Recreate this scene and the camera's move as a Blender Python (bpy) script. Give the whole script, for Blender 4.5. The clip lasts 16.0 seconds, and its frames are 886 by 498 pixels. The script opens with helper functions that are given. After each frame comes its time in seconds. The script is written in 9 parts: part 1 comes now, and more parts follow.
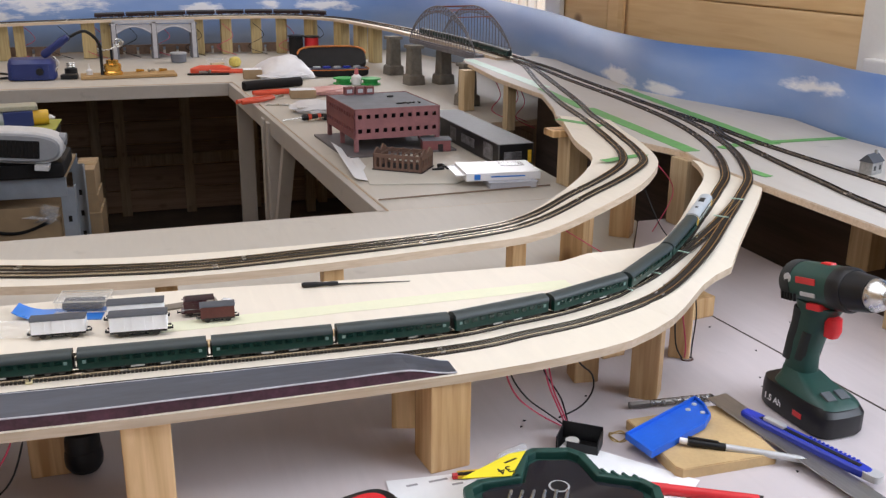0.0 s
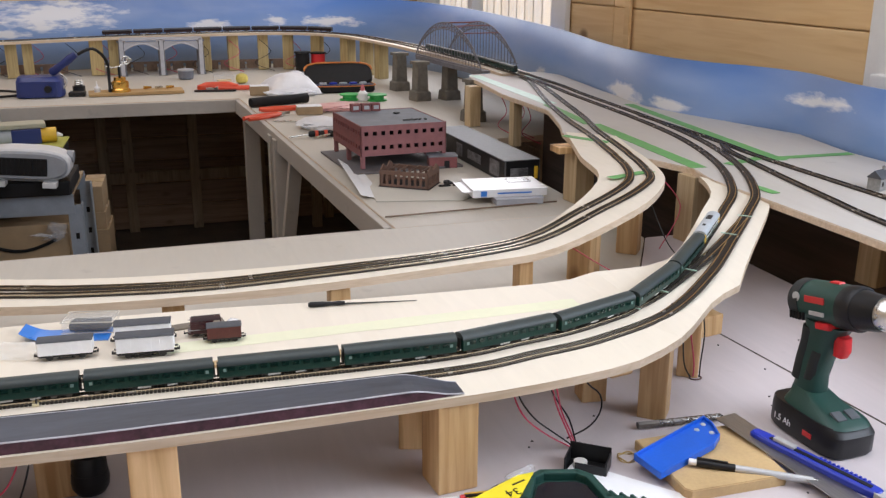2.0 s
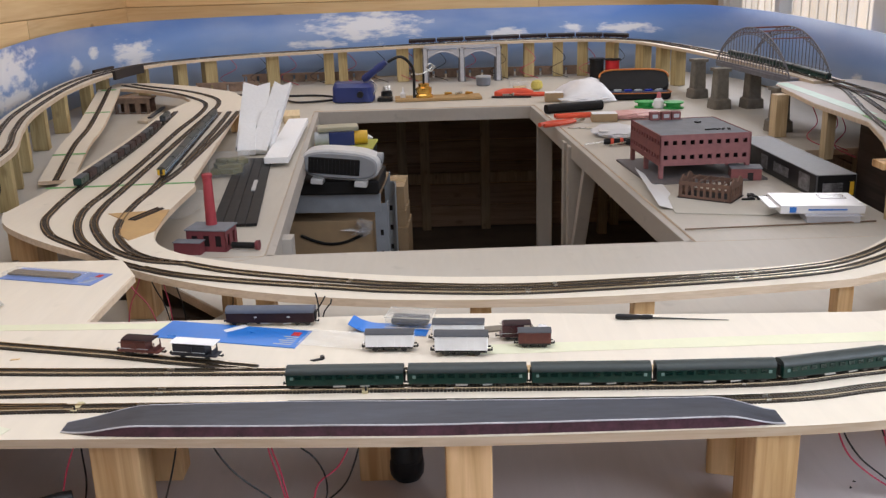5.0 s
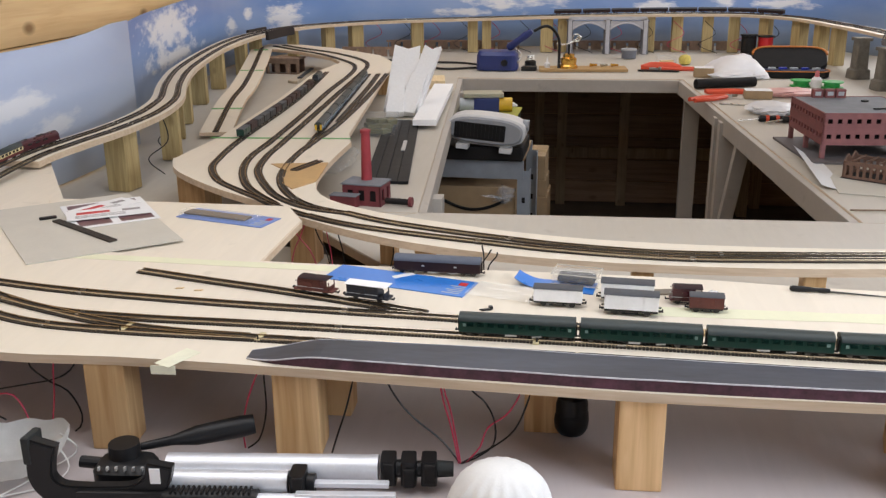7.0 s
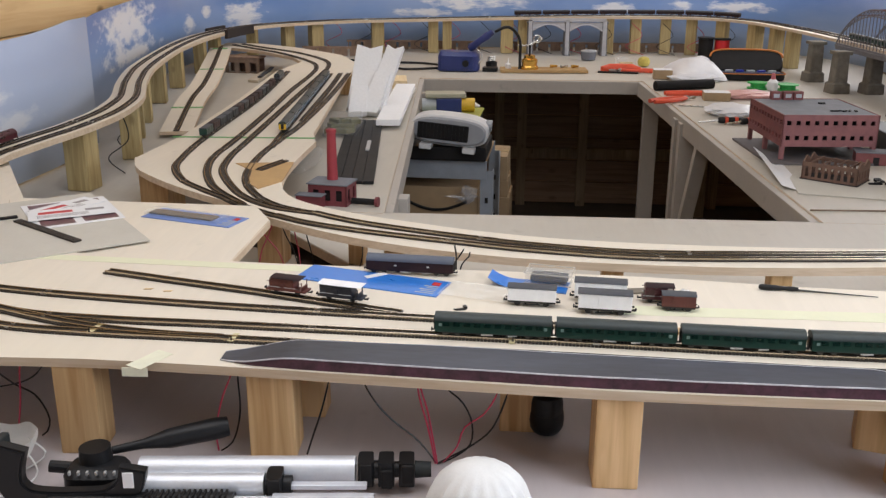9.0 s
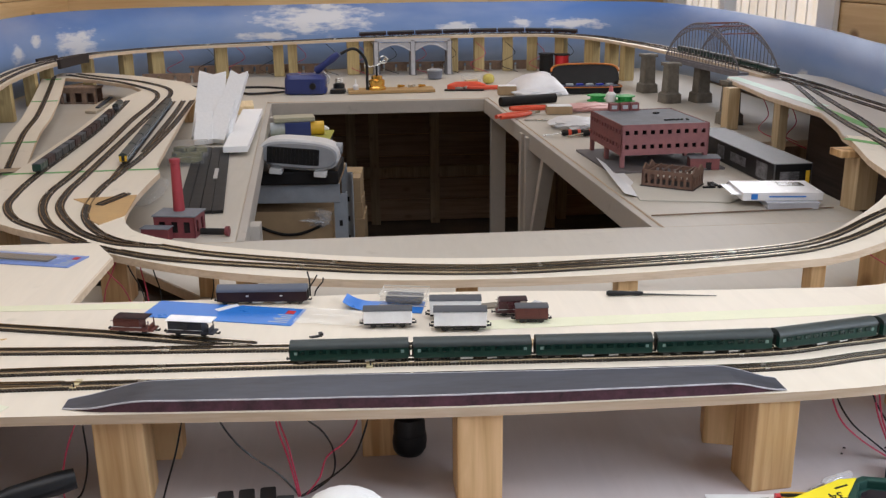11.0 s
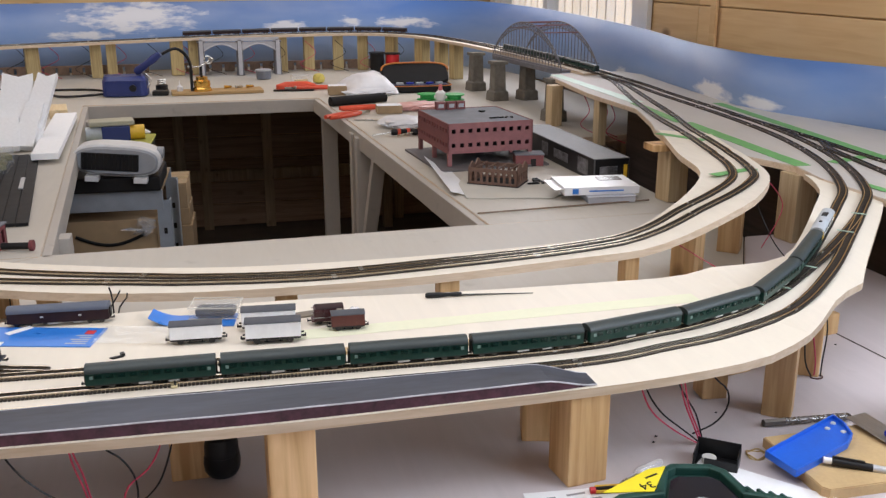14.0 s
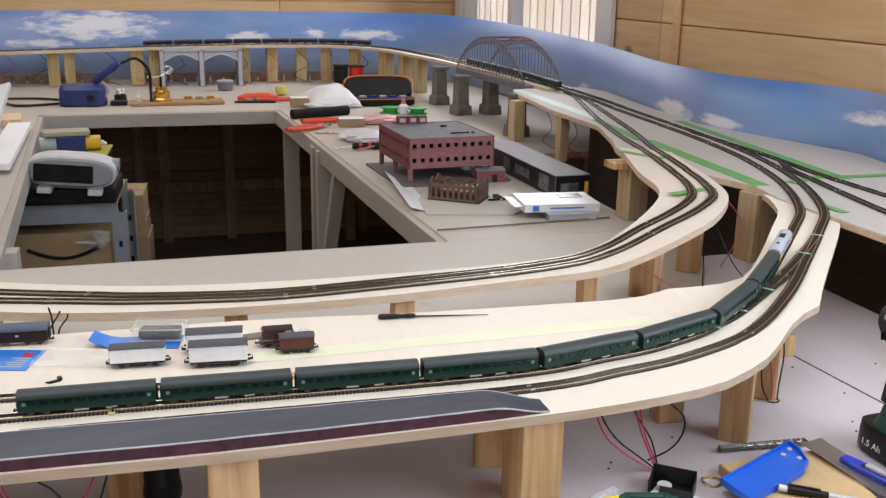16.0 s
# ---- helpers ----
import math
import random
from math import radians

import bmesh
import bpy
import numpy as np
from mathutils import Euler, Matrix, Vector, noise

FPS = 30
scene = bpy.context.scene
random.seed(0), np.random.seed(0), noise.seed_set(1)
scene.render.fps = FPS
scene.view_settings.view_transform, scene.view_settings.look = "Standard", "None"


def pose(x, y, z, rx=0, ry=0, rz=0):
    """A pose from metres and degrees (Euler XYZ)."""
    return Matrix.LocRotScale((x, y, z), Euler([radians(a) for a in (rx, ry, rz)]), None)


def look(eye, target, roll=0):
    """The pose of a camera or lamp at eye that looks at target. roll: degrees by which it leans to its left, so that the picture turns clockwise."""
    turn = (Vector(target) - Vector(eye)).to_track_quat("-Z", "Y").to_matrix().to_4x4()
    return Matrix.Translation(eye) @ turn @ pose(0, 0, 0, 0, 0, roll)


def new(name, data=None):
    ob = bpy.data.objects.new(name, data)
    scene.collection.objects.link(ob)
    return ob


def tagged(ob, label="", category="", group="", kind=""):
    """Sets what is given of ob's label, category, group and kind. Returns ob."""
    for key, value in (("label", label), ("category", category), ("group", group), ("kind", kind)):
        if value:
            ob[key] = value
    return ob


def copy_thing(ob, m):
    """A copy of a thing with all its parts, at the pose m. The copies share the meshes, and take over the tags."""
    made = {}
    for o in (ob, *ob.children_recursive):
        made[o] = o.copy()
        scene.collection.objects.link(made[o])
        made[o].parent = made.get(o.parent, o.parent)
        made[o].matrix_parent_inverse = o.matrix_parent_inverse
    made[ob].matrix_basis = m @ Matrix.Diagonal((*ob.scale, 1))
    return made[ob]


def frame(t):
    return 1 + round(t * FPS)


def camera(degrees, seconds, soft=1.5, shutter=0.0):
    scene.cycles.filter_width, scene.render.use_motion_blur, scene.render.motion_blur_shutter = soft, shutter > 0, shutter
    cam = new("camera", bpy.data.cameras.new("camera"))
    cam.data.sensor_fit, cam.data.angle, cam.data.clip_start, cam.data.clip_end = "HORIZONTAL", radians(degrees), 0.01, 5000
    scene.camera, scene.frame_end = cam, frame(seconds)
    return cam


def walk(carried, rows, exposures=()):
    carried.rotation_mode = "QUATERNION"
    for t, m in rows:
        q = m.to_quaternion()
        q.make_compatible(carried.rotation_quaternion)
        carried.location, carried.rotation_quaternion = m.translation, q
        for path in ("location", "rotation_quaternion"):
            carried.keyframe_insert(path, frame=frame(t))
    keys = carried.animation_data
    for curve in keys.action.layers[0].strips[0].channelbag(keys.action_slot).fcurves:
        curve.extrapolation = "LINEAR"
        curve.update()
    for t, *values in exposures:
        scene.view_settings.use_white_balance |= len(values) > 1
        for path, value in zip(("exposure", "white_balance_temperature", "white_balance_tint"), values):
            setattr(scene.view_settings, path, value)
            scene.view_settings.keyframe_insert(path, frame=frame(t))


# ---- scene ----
cam = camera(50.5, 16.0, 1.35)
PATH = [
    (0, (0.01, 0.042, 1.422), (0.608, 1.849, 0.807), 0.6),
    (0.5, (0.01, 0.048, 1.424), (0.603, 1.857, 0.812), 0.6),
    (1, (0.009, 0.047, 1.425), (0.603, 1.858, 0.818), 0.5),
    (1.5, (0.01, 0.046, 1.424), (0.605, 1.858, 0.82), 0.4),
    (2, (0.011, 0.046, 1.428), (0.598, 1.865, 0.841), 0.3),
    (2.5, (0.005, 0.05, 1.44), (0.562, 1.886, 0.874), 0.3),
    (3, (0.005, 0.063, 1.443), (0.504, 1.915, 0.878), -0.1),
    (3.5, (-0.01, 0.07, 1.445), (0.381, 1.949, 0.883), -0.3),
    (4, (-0.02, 0.068, 1.446), (0.225, 1.972, 0.885), -0.9),
    (4.5, (-0.025, 0.063, 1.441), (0.089, 1.98, 0.881), -1.6),
    (5, (-0.033, 0.052, 1.436), (-0.016, 1.969, 0.865), -1.6),
    (7.5, (-0.108, 0.037, 1.412), (-0.358, 1.922, 0.793), -0.4),
    (8, (-0.115, 0.036, 1.413), (-0.355, 1.923, 0.794), -0.1),
    (10.5, (-0.11, 0.044, 1.409), (-0.024, 1.952, 0.817), -0.5),
    (11, (-0.105, 0.045, 1.413), (0.046, 1.955, 0.837), -0.6),
    (11.5, (-0.103, 0.052, 1.415), (0.113, 1.958, 0.85), -0.2),
    (12, (-0.108, 0.058, 1.418), (0.151, 1.959, 0.853), 0.3),
    (12.5, (-0.106, 0.061, 1.417), (0.198, 1.954, 0.849), 0.4),
    (13, (-0.094, 0.063, 1.414), (0.273, 1.943, 0.836), 0.2),
    (13.5, (-0.078, 0.067, 1.412), (0.352, 1.932, 0.83), 0.1),
    (14, (-0.064, 0.067, 1.412), (0.41, 1.922, 0.832), 0.0),
    (14.5, (-0.05, 0.076, 1.412), (0.451, 1.926, 0.841), 0.3),
    (15, (-0.045, 0.081, 1.413), (0.478, 1.927, 0.845), 0.8),
    (15.5, (-0.041, 0.089, 1.414), (0.5, 1.93, 0.85), 0.9),
    (16, (-0.043, 0.089, 1.415), (0.503, 1.932, 0.86), 1.0),
]
EXPOSURES = [(0, -0.90, 6340, 15), (5, -0.90, 6340, 15), (7.5, -0.86, 6500, 13), (8, -0.90, 6500, 13), (10.5, -0.99, 6380, 14), (12, -0.99, 6330, 14), (14, -0.90, 6340, 15), (16, -0.87, 6340, 15)]
walk(cam, [(t, look(eye, target, roll)) for t, eye, target, roll in PATH], EXPOSURES)

# ---------------------------------------------------------------- light
world = bpy.data.worlds.new("world")
scene.world = world
world.use_nodes = True
wn, wl = world.node_tree.nodes, world.node_tree.links
sky = wn.new("ShaderNodeTexSky")
sky.sky_type, sky.sun_disc = "NISHITA", False
sky.sun_elevation, sky.sun_rotation = radians(33), radians(-58)
wl.new(sky.outputs[0], wn["Background"].inputs[0])
wn["Background"].inputs[1].default_value = 0.15

sun = new("sun", bpy.data.lights.new("sun", "SUN"))
sun.data.energy, sun.data.angle, sun.data.color = 5.0, radians(0.5), (1.0, 0.95, 0.88)
sun.matrix_world = look((-8, 7, 6), (0, 2, 0))


def window_light(name, eye, target, w, h, watts, color=(0.95, 0.97, 1.0)):
    ob = new(name, bpy.data.lights.new(name, "AREA"))
    ob.data.shape, ob.data.size, ob.data.size_y = "RECTANGLE", w, h
    ob.data.energy, ob.data.color = watts, color
    ob.matrix_world = look(eye, target)
    return ob


window_light("daylight_roof_front", (0.0, 0.82, 2.33), (0.0, 0.82, 0), 2.5, 1.45, 41)
window_light("daylight_roof_back", (-0.4, 3.7, 2.33), (-0.4, 3.7, 0), 1.4, 1.5, 24)
window_light("daylight_door", (0.10, -1.42, 1.90), (0.05, 1.0, 0.95), 2.3, 0.55, 3.6, (0.82, 0.91, 1.0))
window_light("daylight_east_near", (1.50, 0.20, 1.72), (0.6, 0.70, 1.00), 1.2, 0.62, 42, (0.82, 0.91, 1.0))
window_light("daylight_east_far", (1.50, 4.3, 1.70), (-0.8, 3.4, 1.15), 1.6, 0.65, 26)

# ---------------------------------------------------------------- materials


def nodes_of(name):
    m = bpy.data.materials.new(name)
    m.use_nodes = True
    return m, m.node_tree.nodes, m.node_tree.links, m.node_tree.nodes["Principled BSDF"]


def surface(name, color, rough=0.5, metal=0.0, vary=0.12, scale=30.0, fine=250.0, bump=0.1, coat=0.0, stretch=(1, 1, 1), rand=0.0, spec=0.5):
    """Paint, plastic, card, metal: one colour, mottled at two scales, with a fine relief."""
    m, n, l, b = nodes_of(name)
    tc, mp = n.new("ShaderNodeTexCoord"), n.new("ShaderNodeMapping")
    mp.inputs["Scale"].default_value = stretch
    l.new(tc.outputs["Object"], mp.inputs[0])
    a, f = n.new("ShaderNodeTexNoise"), n.new("ShaderNodeTexNoise")
    a.inputs["Scale"].default_value, a.inputs["Detail"].default_value = scale, 5
    f.inputs["Scale"].default_value, f.inputs["Detail"].default_value = fine, 3
    l.new(mp.outputs[0], a.inputs[0]), l.new(mp.outputs[0], f.inputs[0])
    mx = n.new("ShaderNodeMath"); mx.operation = "MULTIPLY_ADD"
    l.new(a.outputs[0], mx.inputs[0]); mx.inputs[1].default_value = 0.7
    fx = n.new("ShaderNodeMath"); fx.operation = "MULTIPLY"; fx.inputs[1].default_value = 0.3
    l.new(f.outputs[0], fx.inputs[0]); l.new(fx.outputs[0], mx.inputs[2])
    r = n.new("ShaderNodeValToRGB")
    r.color_ramp.elements[0].position, r.color_ramp.elements[1].position = 0.3, 0.7
    r.color_ramp.elements[0].color = (*[c * (1 - vary) for c in color], 1)
    r.color_ramp.elements[1].color = (*[min(1, c * (1 + vary)) for c in color], 1)
    l.new(mx.outputs[0], r.inputs[0])
    out = r.outputs[0]
    if rand:
        oi, hs = n.new("ShaderNodeObjectInfo"), n.new("ShaderNodeHueSaturation")
        mr = n.new("ShaderNodeMapRange")
        mr.inputs[3].default_value, mr.inputs[4].default_value = 1 - rand, 1 + rand
        l.new(oi.outputs["Random"], mr.inputs[0]), l.new(mr.outputs[0], hs.inputs["Value"])
        l.new(out, hs.inputs["Color"]); out = hs.outputs[0]
    l.new(out, b.inputs["Base Color"])
    rr = n.new("ShaderNodeMapRange")
    rr.inputs[3].default_value, rr.inputs[4].default_value = max(0.02, rough - 0.1), min(1, rough + 0.1)
    l.new(a.outputs[0], rr.inputs[0]), l.new(rr.outputs[0], b.inputs["Roughness"])
    b.inputs["Metallic"].default_value, b.inputs["Coat Weight"].default_value = metal, coat
    b.inputs["Specular IOR Level"].default_value = spec
    if bump:
        bp = n.new("ShaderNodeBump")
        bp.inputs["Strength"].default_value, bp.inputs["Distance"].default_value = bump, 0.001
        l.new(f.outputs[0], bp.inputs["Height"]), l.new(bp.outputs[0], b.inputs["Normal"])
    return m


def timber(name, light, dark, along="z", scale=1.0, rough=0.6, knots=0.5, bump=0.15, rand=0.15):
    """Sawn softwood: long grain lines, broad figure and a few knots."""
    m, n, l, b = nodes_of(name)
    tc, mp, oi = n.new("ShaderNodeTexCoord"), n.new("ShaderNodeMapping"), n.new("ShaderNodeObjectInfo")
    s = {"x": (0.06, 1, 1), "y": (1, 0.06, 1), "z": (1, 1, 0.06)}[along]
    mp.inputs["Scale"].default_value = s
    off, sc = n.new("ShaderNodeVectorMath"), n.new("ShaderNodeVectorMath")
    sc.operation = "SCALE"; sc.inputs[0].default_value = (17.0, 9.0, 13.0)
    l.new(oi.outputs["Random"], sc.inputs["Scale"])
    l.new(tc.outputs["Object"], off.inputs[0]), l.new(sc.outputs[0], off.inputs[1])
    l.new(off.outputs[0], mp.inputs[0])
    g, w, k = n.new("ShaderNodeTexNoise"), n.new("ShaderNodeTexNoise"), n.new("ShaderNodeTexVoronoi")
    g.inputs["Scale"].default_value, g.inputs["Detail"].default_value = 260 * scale, 4
    g.inputs["Distortion"].default_value = 0.6
    w.inputs["Scale"].default_value, w.inputs["Detail"].default_value = 45 * scale, 3
    w.inputs["Distortion"].default_value = 1.2
    l.new(mp.outputs[0], g.inputs[0]), l.new(mp.outputs[0], w.inputs[0])
    k.voronoi_dimensions = "2D"
    ks, kc, ka, kl = n.new("ShaderNodeSeparateXYZ"), n.new("ShaderNodeCombineXYZ"), n.new("ShaderNodeMath"), n.new("ShaderNodeMath")
    ka.operation, kl.operation, kl.inputs[1].default_value = "ADD", "MULTIPLY", 0.55
    cross = [i for i, c in enumerate("xyz") if c != along]
    l.new(off.outputs[0], ks.inputs[0]), l.new(ks.outputs["xyz".index(along)], kl.inputs[0])
    l.new(ks.outputs[cross[0]], ka.inputs[0]), l.new(ks.outputs[cross[1]], ka.inputs[1])
    l.new(kl.outputs[0], kc.inputs[0]), l.new(ka.outputs[0], kc.inputs[1]), l.new(kc.outputs[0], k.inputs[0])
    k.inputs["Scale"].default_value = 15 * scale
    kr = n.new("ShaderNodeValToRGB")
    kr.color_ramp.elements[0].position, kr.color_ramp.elements[1].position = 0.025, 0.075
    kr.color_ramp.elements[0].color, kr.color_ramp.elements[1].color = (knots, knots, knots, 1), (0, 0, 0, 1)
    l.new(k.outputs["Distance"], kr.inputs[0])
    mix = n.new("ShaderNodeMath"); mix.operation = "MULTIPLY_ADD"; mix.inputs[1].default_value = 0.55
    half = n.new("ShaderNodeMath"); half.operation = "MULTIPLY"; half.inputs[1].default_value = 0.45
    l.new(g.outputs[0], mix.inputs[0]), l.new(w.outputs[0], half.inputs[0]), l.new(half.outputs[0], mix.inputs[2])
    r = n.new("ShaderNodeValToRGB")
    r.color_ramp.elements[0].position, r.color_ramp.elements[1].position = 0.38, 0.60
    r.color_ramp.elements[0].color, r.color_ramp.elements[1].color = (*dark, 1), (*light, 1)
    l.new(mix.outputs[0], r.inputs[0])
    kn = n.new("ShaderNodeMix"); kn.data_type = "RGBA"
    l.new(kr.outputs[0], kn.inputs["Factor"]), l.new(r.outputs[0], kn.inputs[6])
    kn.inputs[7].default_value = (dark[0] * 0.35, dark[1] * 0.25, dark[2] * 0.2, 1)
    hs, mr = n.new("ShaderNodeHueSaturation"), n.new("ShaderNodeMapRange")
    mr.inputs[3].default_value, mr.inputs[4].default_value = 1 - rand, 1 + rand
    l.new(oi.outputs["Random"], mr.inputs[0]), l.new(mr.outputs[0], hs.inputs["Value"])
    l.new(kn.outputs[2], hs.inputs["Color"]), l.new(hs.outputs[0], b.inputs["Base Color"])
    b.inputs["Roughness"].default_value = rough
    bp = n.new("ShaderNodeBump")
    bp.inputs["Strength"].default_value, bp.inputs["Distance"].default_value = bump, 0.001
    l.new(g.outputs[0], bp.inputs["Height"]), l.new(bp.outputs[0], b.inputs["Normal"])
    return m


def plywood(name, color, stain, rough=0.55, along=(1, 0.12, 1)):
    """Pale ply sheet: faint figure, broad blotches, pencil smudges and glue marks."""
    m, n, l, b = nodes_of(name)
    tc, mp = n.new("ShaderNodeTexCoord"), n.new("ShaderNodeMapping")
    mp.inputs["Scale"].default_value = along
    l.new(tc.outputs["Object"], mp.inputs[0])
    g, w, s = n.new("ShaderNodeTexNoise"), n.new("ShaderNodeTexNoise"), n.new("ShaderNodeTexNoise")
    g.inputs["Scale"].default_value, g.inputs["Detail"].default_value, g.inputs["Distortion"].default_value = 60, 5, 1.0
    w.inputs["Scale"].default_value, w.inputs["Detail"].default_value = 3.5, 4
    s.inputs["Scale"].default_value, s.inputs["Detail"].default_value = 17, 6
    l.new(mp.outputs[0], g.inputs[0]), l.new(tc.outputs["Object"], w.inputs[0]), l.new(tc.outputs["Object"], s.inputs[0])
    r = n.new("ShaderNodeValToRGB")
    r.color_ramp.elements[0].position, r.color_ramp.elements[1].position = 0.3, 0.72
    r.color_ramp.elements[0].color = (*[c * 0.968 for c in color], 1)
    r.color_ramp.elements[1].color = (*[min(0.9, c * 1.028) for c in color], 1)
    l.new(g.outputs[0], r.inputs[0])
    wr = n.new("ShaderNodeValToRGB")
    wr.color_ramp.elements[0].position, wr.color_ramp.elements[1].position = 0.42, 0.75
    wr.color_ramp.elements[0].color, wr.color_ramp.elements[1].color = (0, 0, 0, 1), (0.55, 0.55, 0.55, 1)
    l.new(w.outputs[0], wr.inputs[0])
    m1 = n.new("ShaderNodeMix"); m1.data_type = "RGBA"
    l.new(wr.outputs[0], m1.inputs["Factor"]), l.new(r.outputs[0], m1.inputs[6])
    m1.inputs[7].default_value = (*stain, 1)
    sr = n.new("ShaderNodeValToRGB")
    sr.color_ramp.elements[0].position, sr.color_ramp.elements[1].position = 0.66, 0.74
    sr.color_ramp.elements[0].color, sr.color_ramp.elements[1].color = (0, 0, 0, 1), (0.35, 0.35, 0.35, 1)
    l.new(s.outputs[0], sr.inputs[0])
    m2 = n.new("ShaderNodeMix"); m2.data_type = "RGBA"
    l.new(sr.outputs[0], m2.inputs["Factor"]), l.new(m1.outputs[2], m2.inputs[6])
    m2.inputs[7].default_value = (*[c * 0.72 for c in stain], 1)
    l.new(m2.outputs[2], b.inputs["Base Color"])
    b.inputs["Roughness"].default_value = rough
    bp = n.new("ShaderNodeBump")
    bp.inputs["Strength"].default_value, bp.inputs["Distance"].default_value = 0.08, 0.001
    l.new(g.outputs[0], bp.inputs["Height"]), l.new(bp.outputs[0], b.inputs["Normal"])
    return m


# clouds on the paper: place along it, height, half width, half height
CLOUDS = [(6.20, 0.80, 0.24, 0.20), (6.47, 0.54, 0.13, 0.05), (5.46, 0.62, 0.085, 0.075), (5.13, 0.67, 0.055, 0.065), (4.84, 0.66, 0.13, 0.07), (7.42, 0.56, 0.11, 0.17),
          (7.69, 0.64, 0.04, 0.07), (7.88, 0.54, 0.06, 0.10), (8.80, 0.72, 0.34, 0.22), (8.76, 0.42, 0.36, 0.08), (2.13, 0.46, 0.10, 0.10), (1.90, 0.46, 0.075, 0.05),
          (2.94, 0.33, 0.06, 0.10), (1.40, 0.67, 0.09, 0.05), (20.56, 0.59, 0.085, 0.08), (20.44, 0.41, 0.085, 0.07), (20.65, 0.58, 0.03, 0.08)]


def printed_sky():
    """Printed paper backdrop: blue sky that pales downwards, with puffy white clouds."""
    m, n, l, b = nodes_of("printed_sky_paper")
    uv, sep = n.new("ShaderNodeUVMap"), n.new("ShaderNodeSeparateXYZ")
    uv.uv_map = "UVMap"
    l.new(uv.outputs[0], sep.inputs[0])
    grad = n.new("ShaderNodeValToRGB")
    e = grad.color_ramp.elements
    e[0].position, e[0].color = 0.0, (0.35, 0.435, 0.58, 1)
    e[1].position, e[1].color = 1.0, (0.085, 0.20, 0.53, 1)
    mid = e.new(0.55); mid.color = (0.175, 0.30, 0.58, 1)
    l.new(sep.outputs[1], grad.inputs[0])
    c1, c2 = n.new("ShaderNodeTexNoise"), n.new("ShaderNodeTexNoise")
    c1.inputs["Scale"].default_value, c1.inputs["Detail"].default_value, c1.inputs["Roughness"].default_value = 9.0, 8, 0.6
    c2.inputs["Scale"].default_value, c2.inputs["Detail"].default_value = 1.6, 6
    l.new(uv.outputs[0], c1.inputs[0]), l.new(uv.outputs[0], c2.inputs[0])
    # printed clouds: how far each place lies from the nearest cloud's middle
    far = None
    for u, v, a, h in CLOUDS:
        off, div, size = n.new("ShaderNodeVectorMath"), n.new("ShaderNodeVectorMath"), n.new("ShaderNodeVectorMath")
        off.operation, div.operation, size.operation = "SUBTRACT", "DIVIDE", "LENGTH"
        off.inputs[1].default_value, div.inputs[1].default_value = (u, v, 0), (a, h, 1)
        l.new(uv.outputs[0], off.inputs[0]), l.new(off.outputs[0], div.inputs[0]), l.new(div.outputs[0], size.inputs[0])
        if far is None:
            far = size.outputs["Value"]
        else:
            least = n.new("ShaderNodeMath")
            least.operation = "MINIMUM"
            l.new(far, least.inputs[0]), l.new(size.outputs["Value"], least.inputs[1])
            far = least.outputs[0]
    ragged = n.new("ShaderNodeMath")
    ragged.operation, ragged.inputs[1].default_value = "MULTIPLY_ADD", -3.6
    l.new(c1.outputs[0], ragged.inputs[0]), l.new(far, ragged.inputs[2])
    r1, r2 = n.new("ShaderNodeMapRange"), n.new("ShaderNodeValToRGB")
    for k, v in ((1, -0.55), (2, -1.25), (3, 0.0), (4, 0.92)):
        r1.inputs[k].default_value = v
    r2.color_ramp.elements[0].position, r2.color_ramp.elements[1].position = 0.42, 0.75
    r2.color_ramp.elements[1].color = (0.42, 0.42, 0.42, 1)
    l.new(ragged.outputs[0], r1.inputs[0]), l.new(c2.outputs[0], r2.inputs[0])
    ma, mb = n.new("ShaderNodeMix"), n.new("ShaderNodeMix")
    ma.data_type = mb.data_type = "RGBA"
    l.new(r2.outputs[0], ma.inputs["Factor"]), l.new(grad.outputs[0], ma.inputs[6])
    ma.inputs[7].default_value = (0.50, 0.56, 0.68, 1)
    l.new(r1.outputs[0], mb.inputs["Factor"]), l.new(ma.outputs[2], mb.inputs[6])
    mb.inputs[7].default_value = (0.80, 0.80, 0.82, 1)
    # pale haze mixed into the paper's colour, growing towards its left-hand length
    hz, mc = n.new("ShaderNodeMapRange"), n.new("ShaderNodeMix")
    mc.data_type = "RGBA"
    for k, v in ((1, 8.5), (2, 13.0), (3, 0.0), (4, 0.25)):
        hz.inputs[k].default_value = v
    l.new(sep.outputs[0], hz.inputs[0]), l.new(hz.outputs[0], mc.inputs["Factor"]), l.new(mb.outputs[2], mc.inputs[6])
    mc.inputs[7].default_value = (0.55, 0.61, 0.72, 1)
    # a second veil of haze in the colour, for the separate side sheet
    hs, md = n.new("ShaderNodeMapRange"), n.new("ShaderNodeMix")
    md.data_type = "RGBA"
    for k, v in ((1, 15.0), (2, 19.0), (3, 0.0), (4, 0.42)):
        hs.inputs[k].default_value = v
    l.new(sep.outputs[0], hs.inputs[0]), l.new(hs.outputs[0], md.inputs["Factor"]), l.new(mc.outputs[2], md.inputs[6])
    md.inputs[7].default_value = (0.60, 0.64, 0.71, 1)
    l.new(md.outputs[2], b.inputs["Base Color"])
    b.inputs["Roughness"].default_value = 0.38
    return m


def glass(name, color=(1, 1, 1), rough=0.03, alpha=0.18):
    m, n, l, b = nodes_of(name)
    b.inputs["Base Color"].default_value = (*color, 1)
    b.inputs["Roughness"].default_value = rough
    b.inputs["Alpha"].default_value = alpha
    b.inputs["Specular IOR Level"].default_value = 0.8
    return m


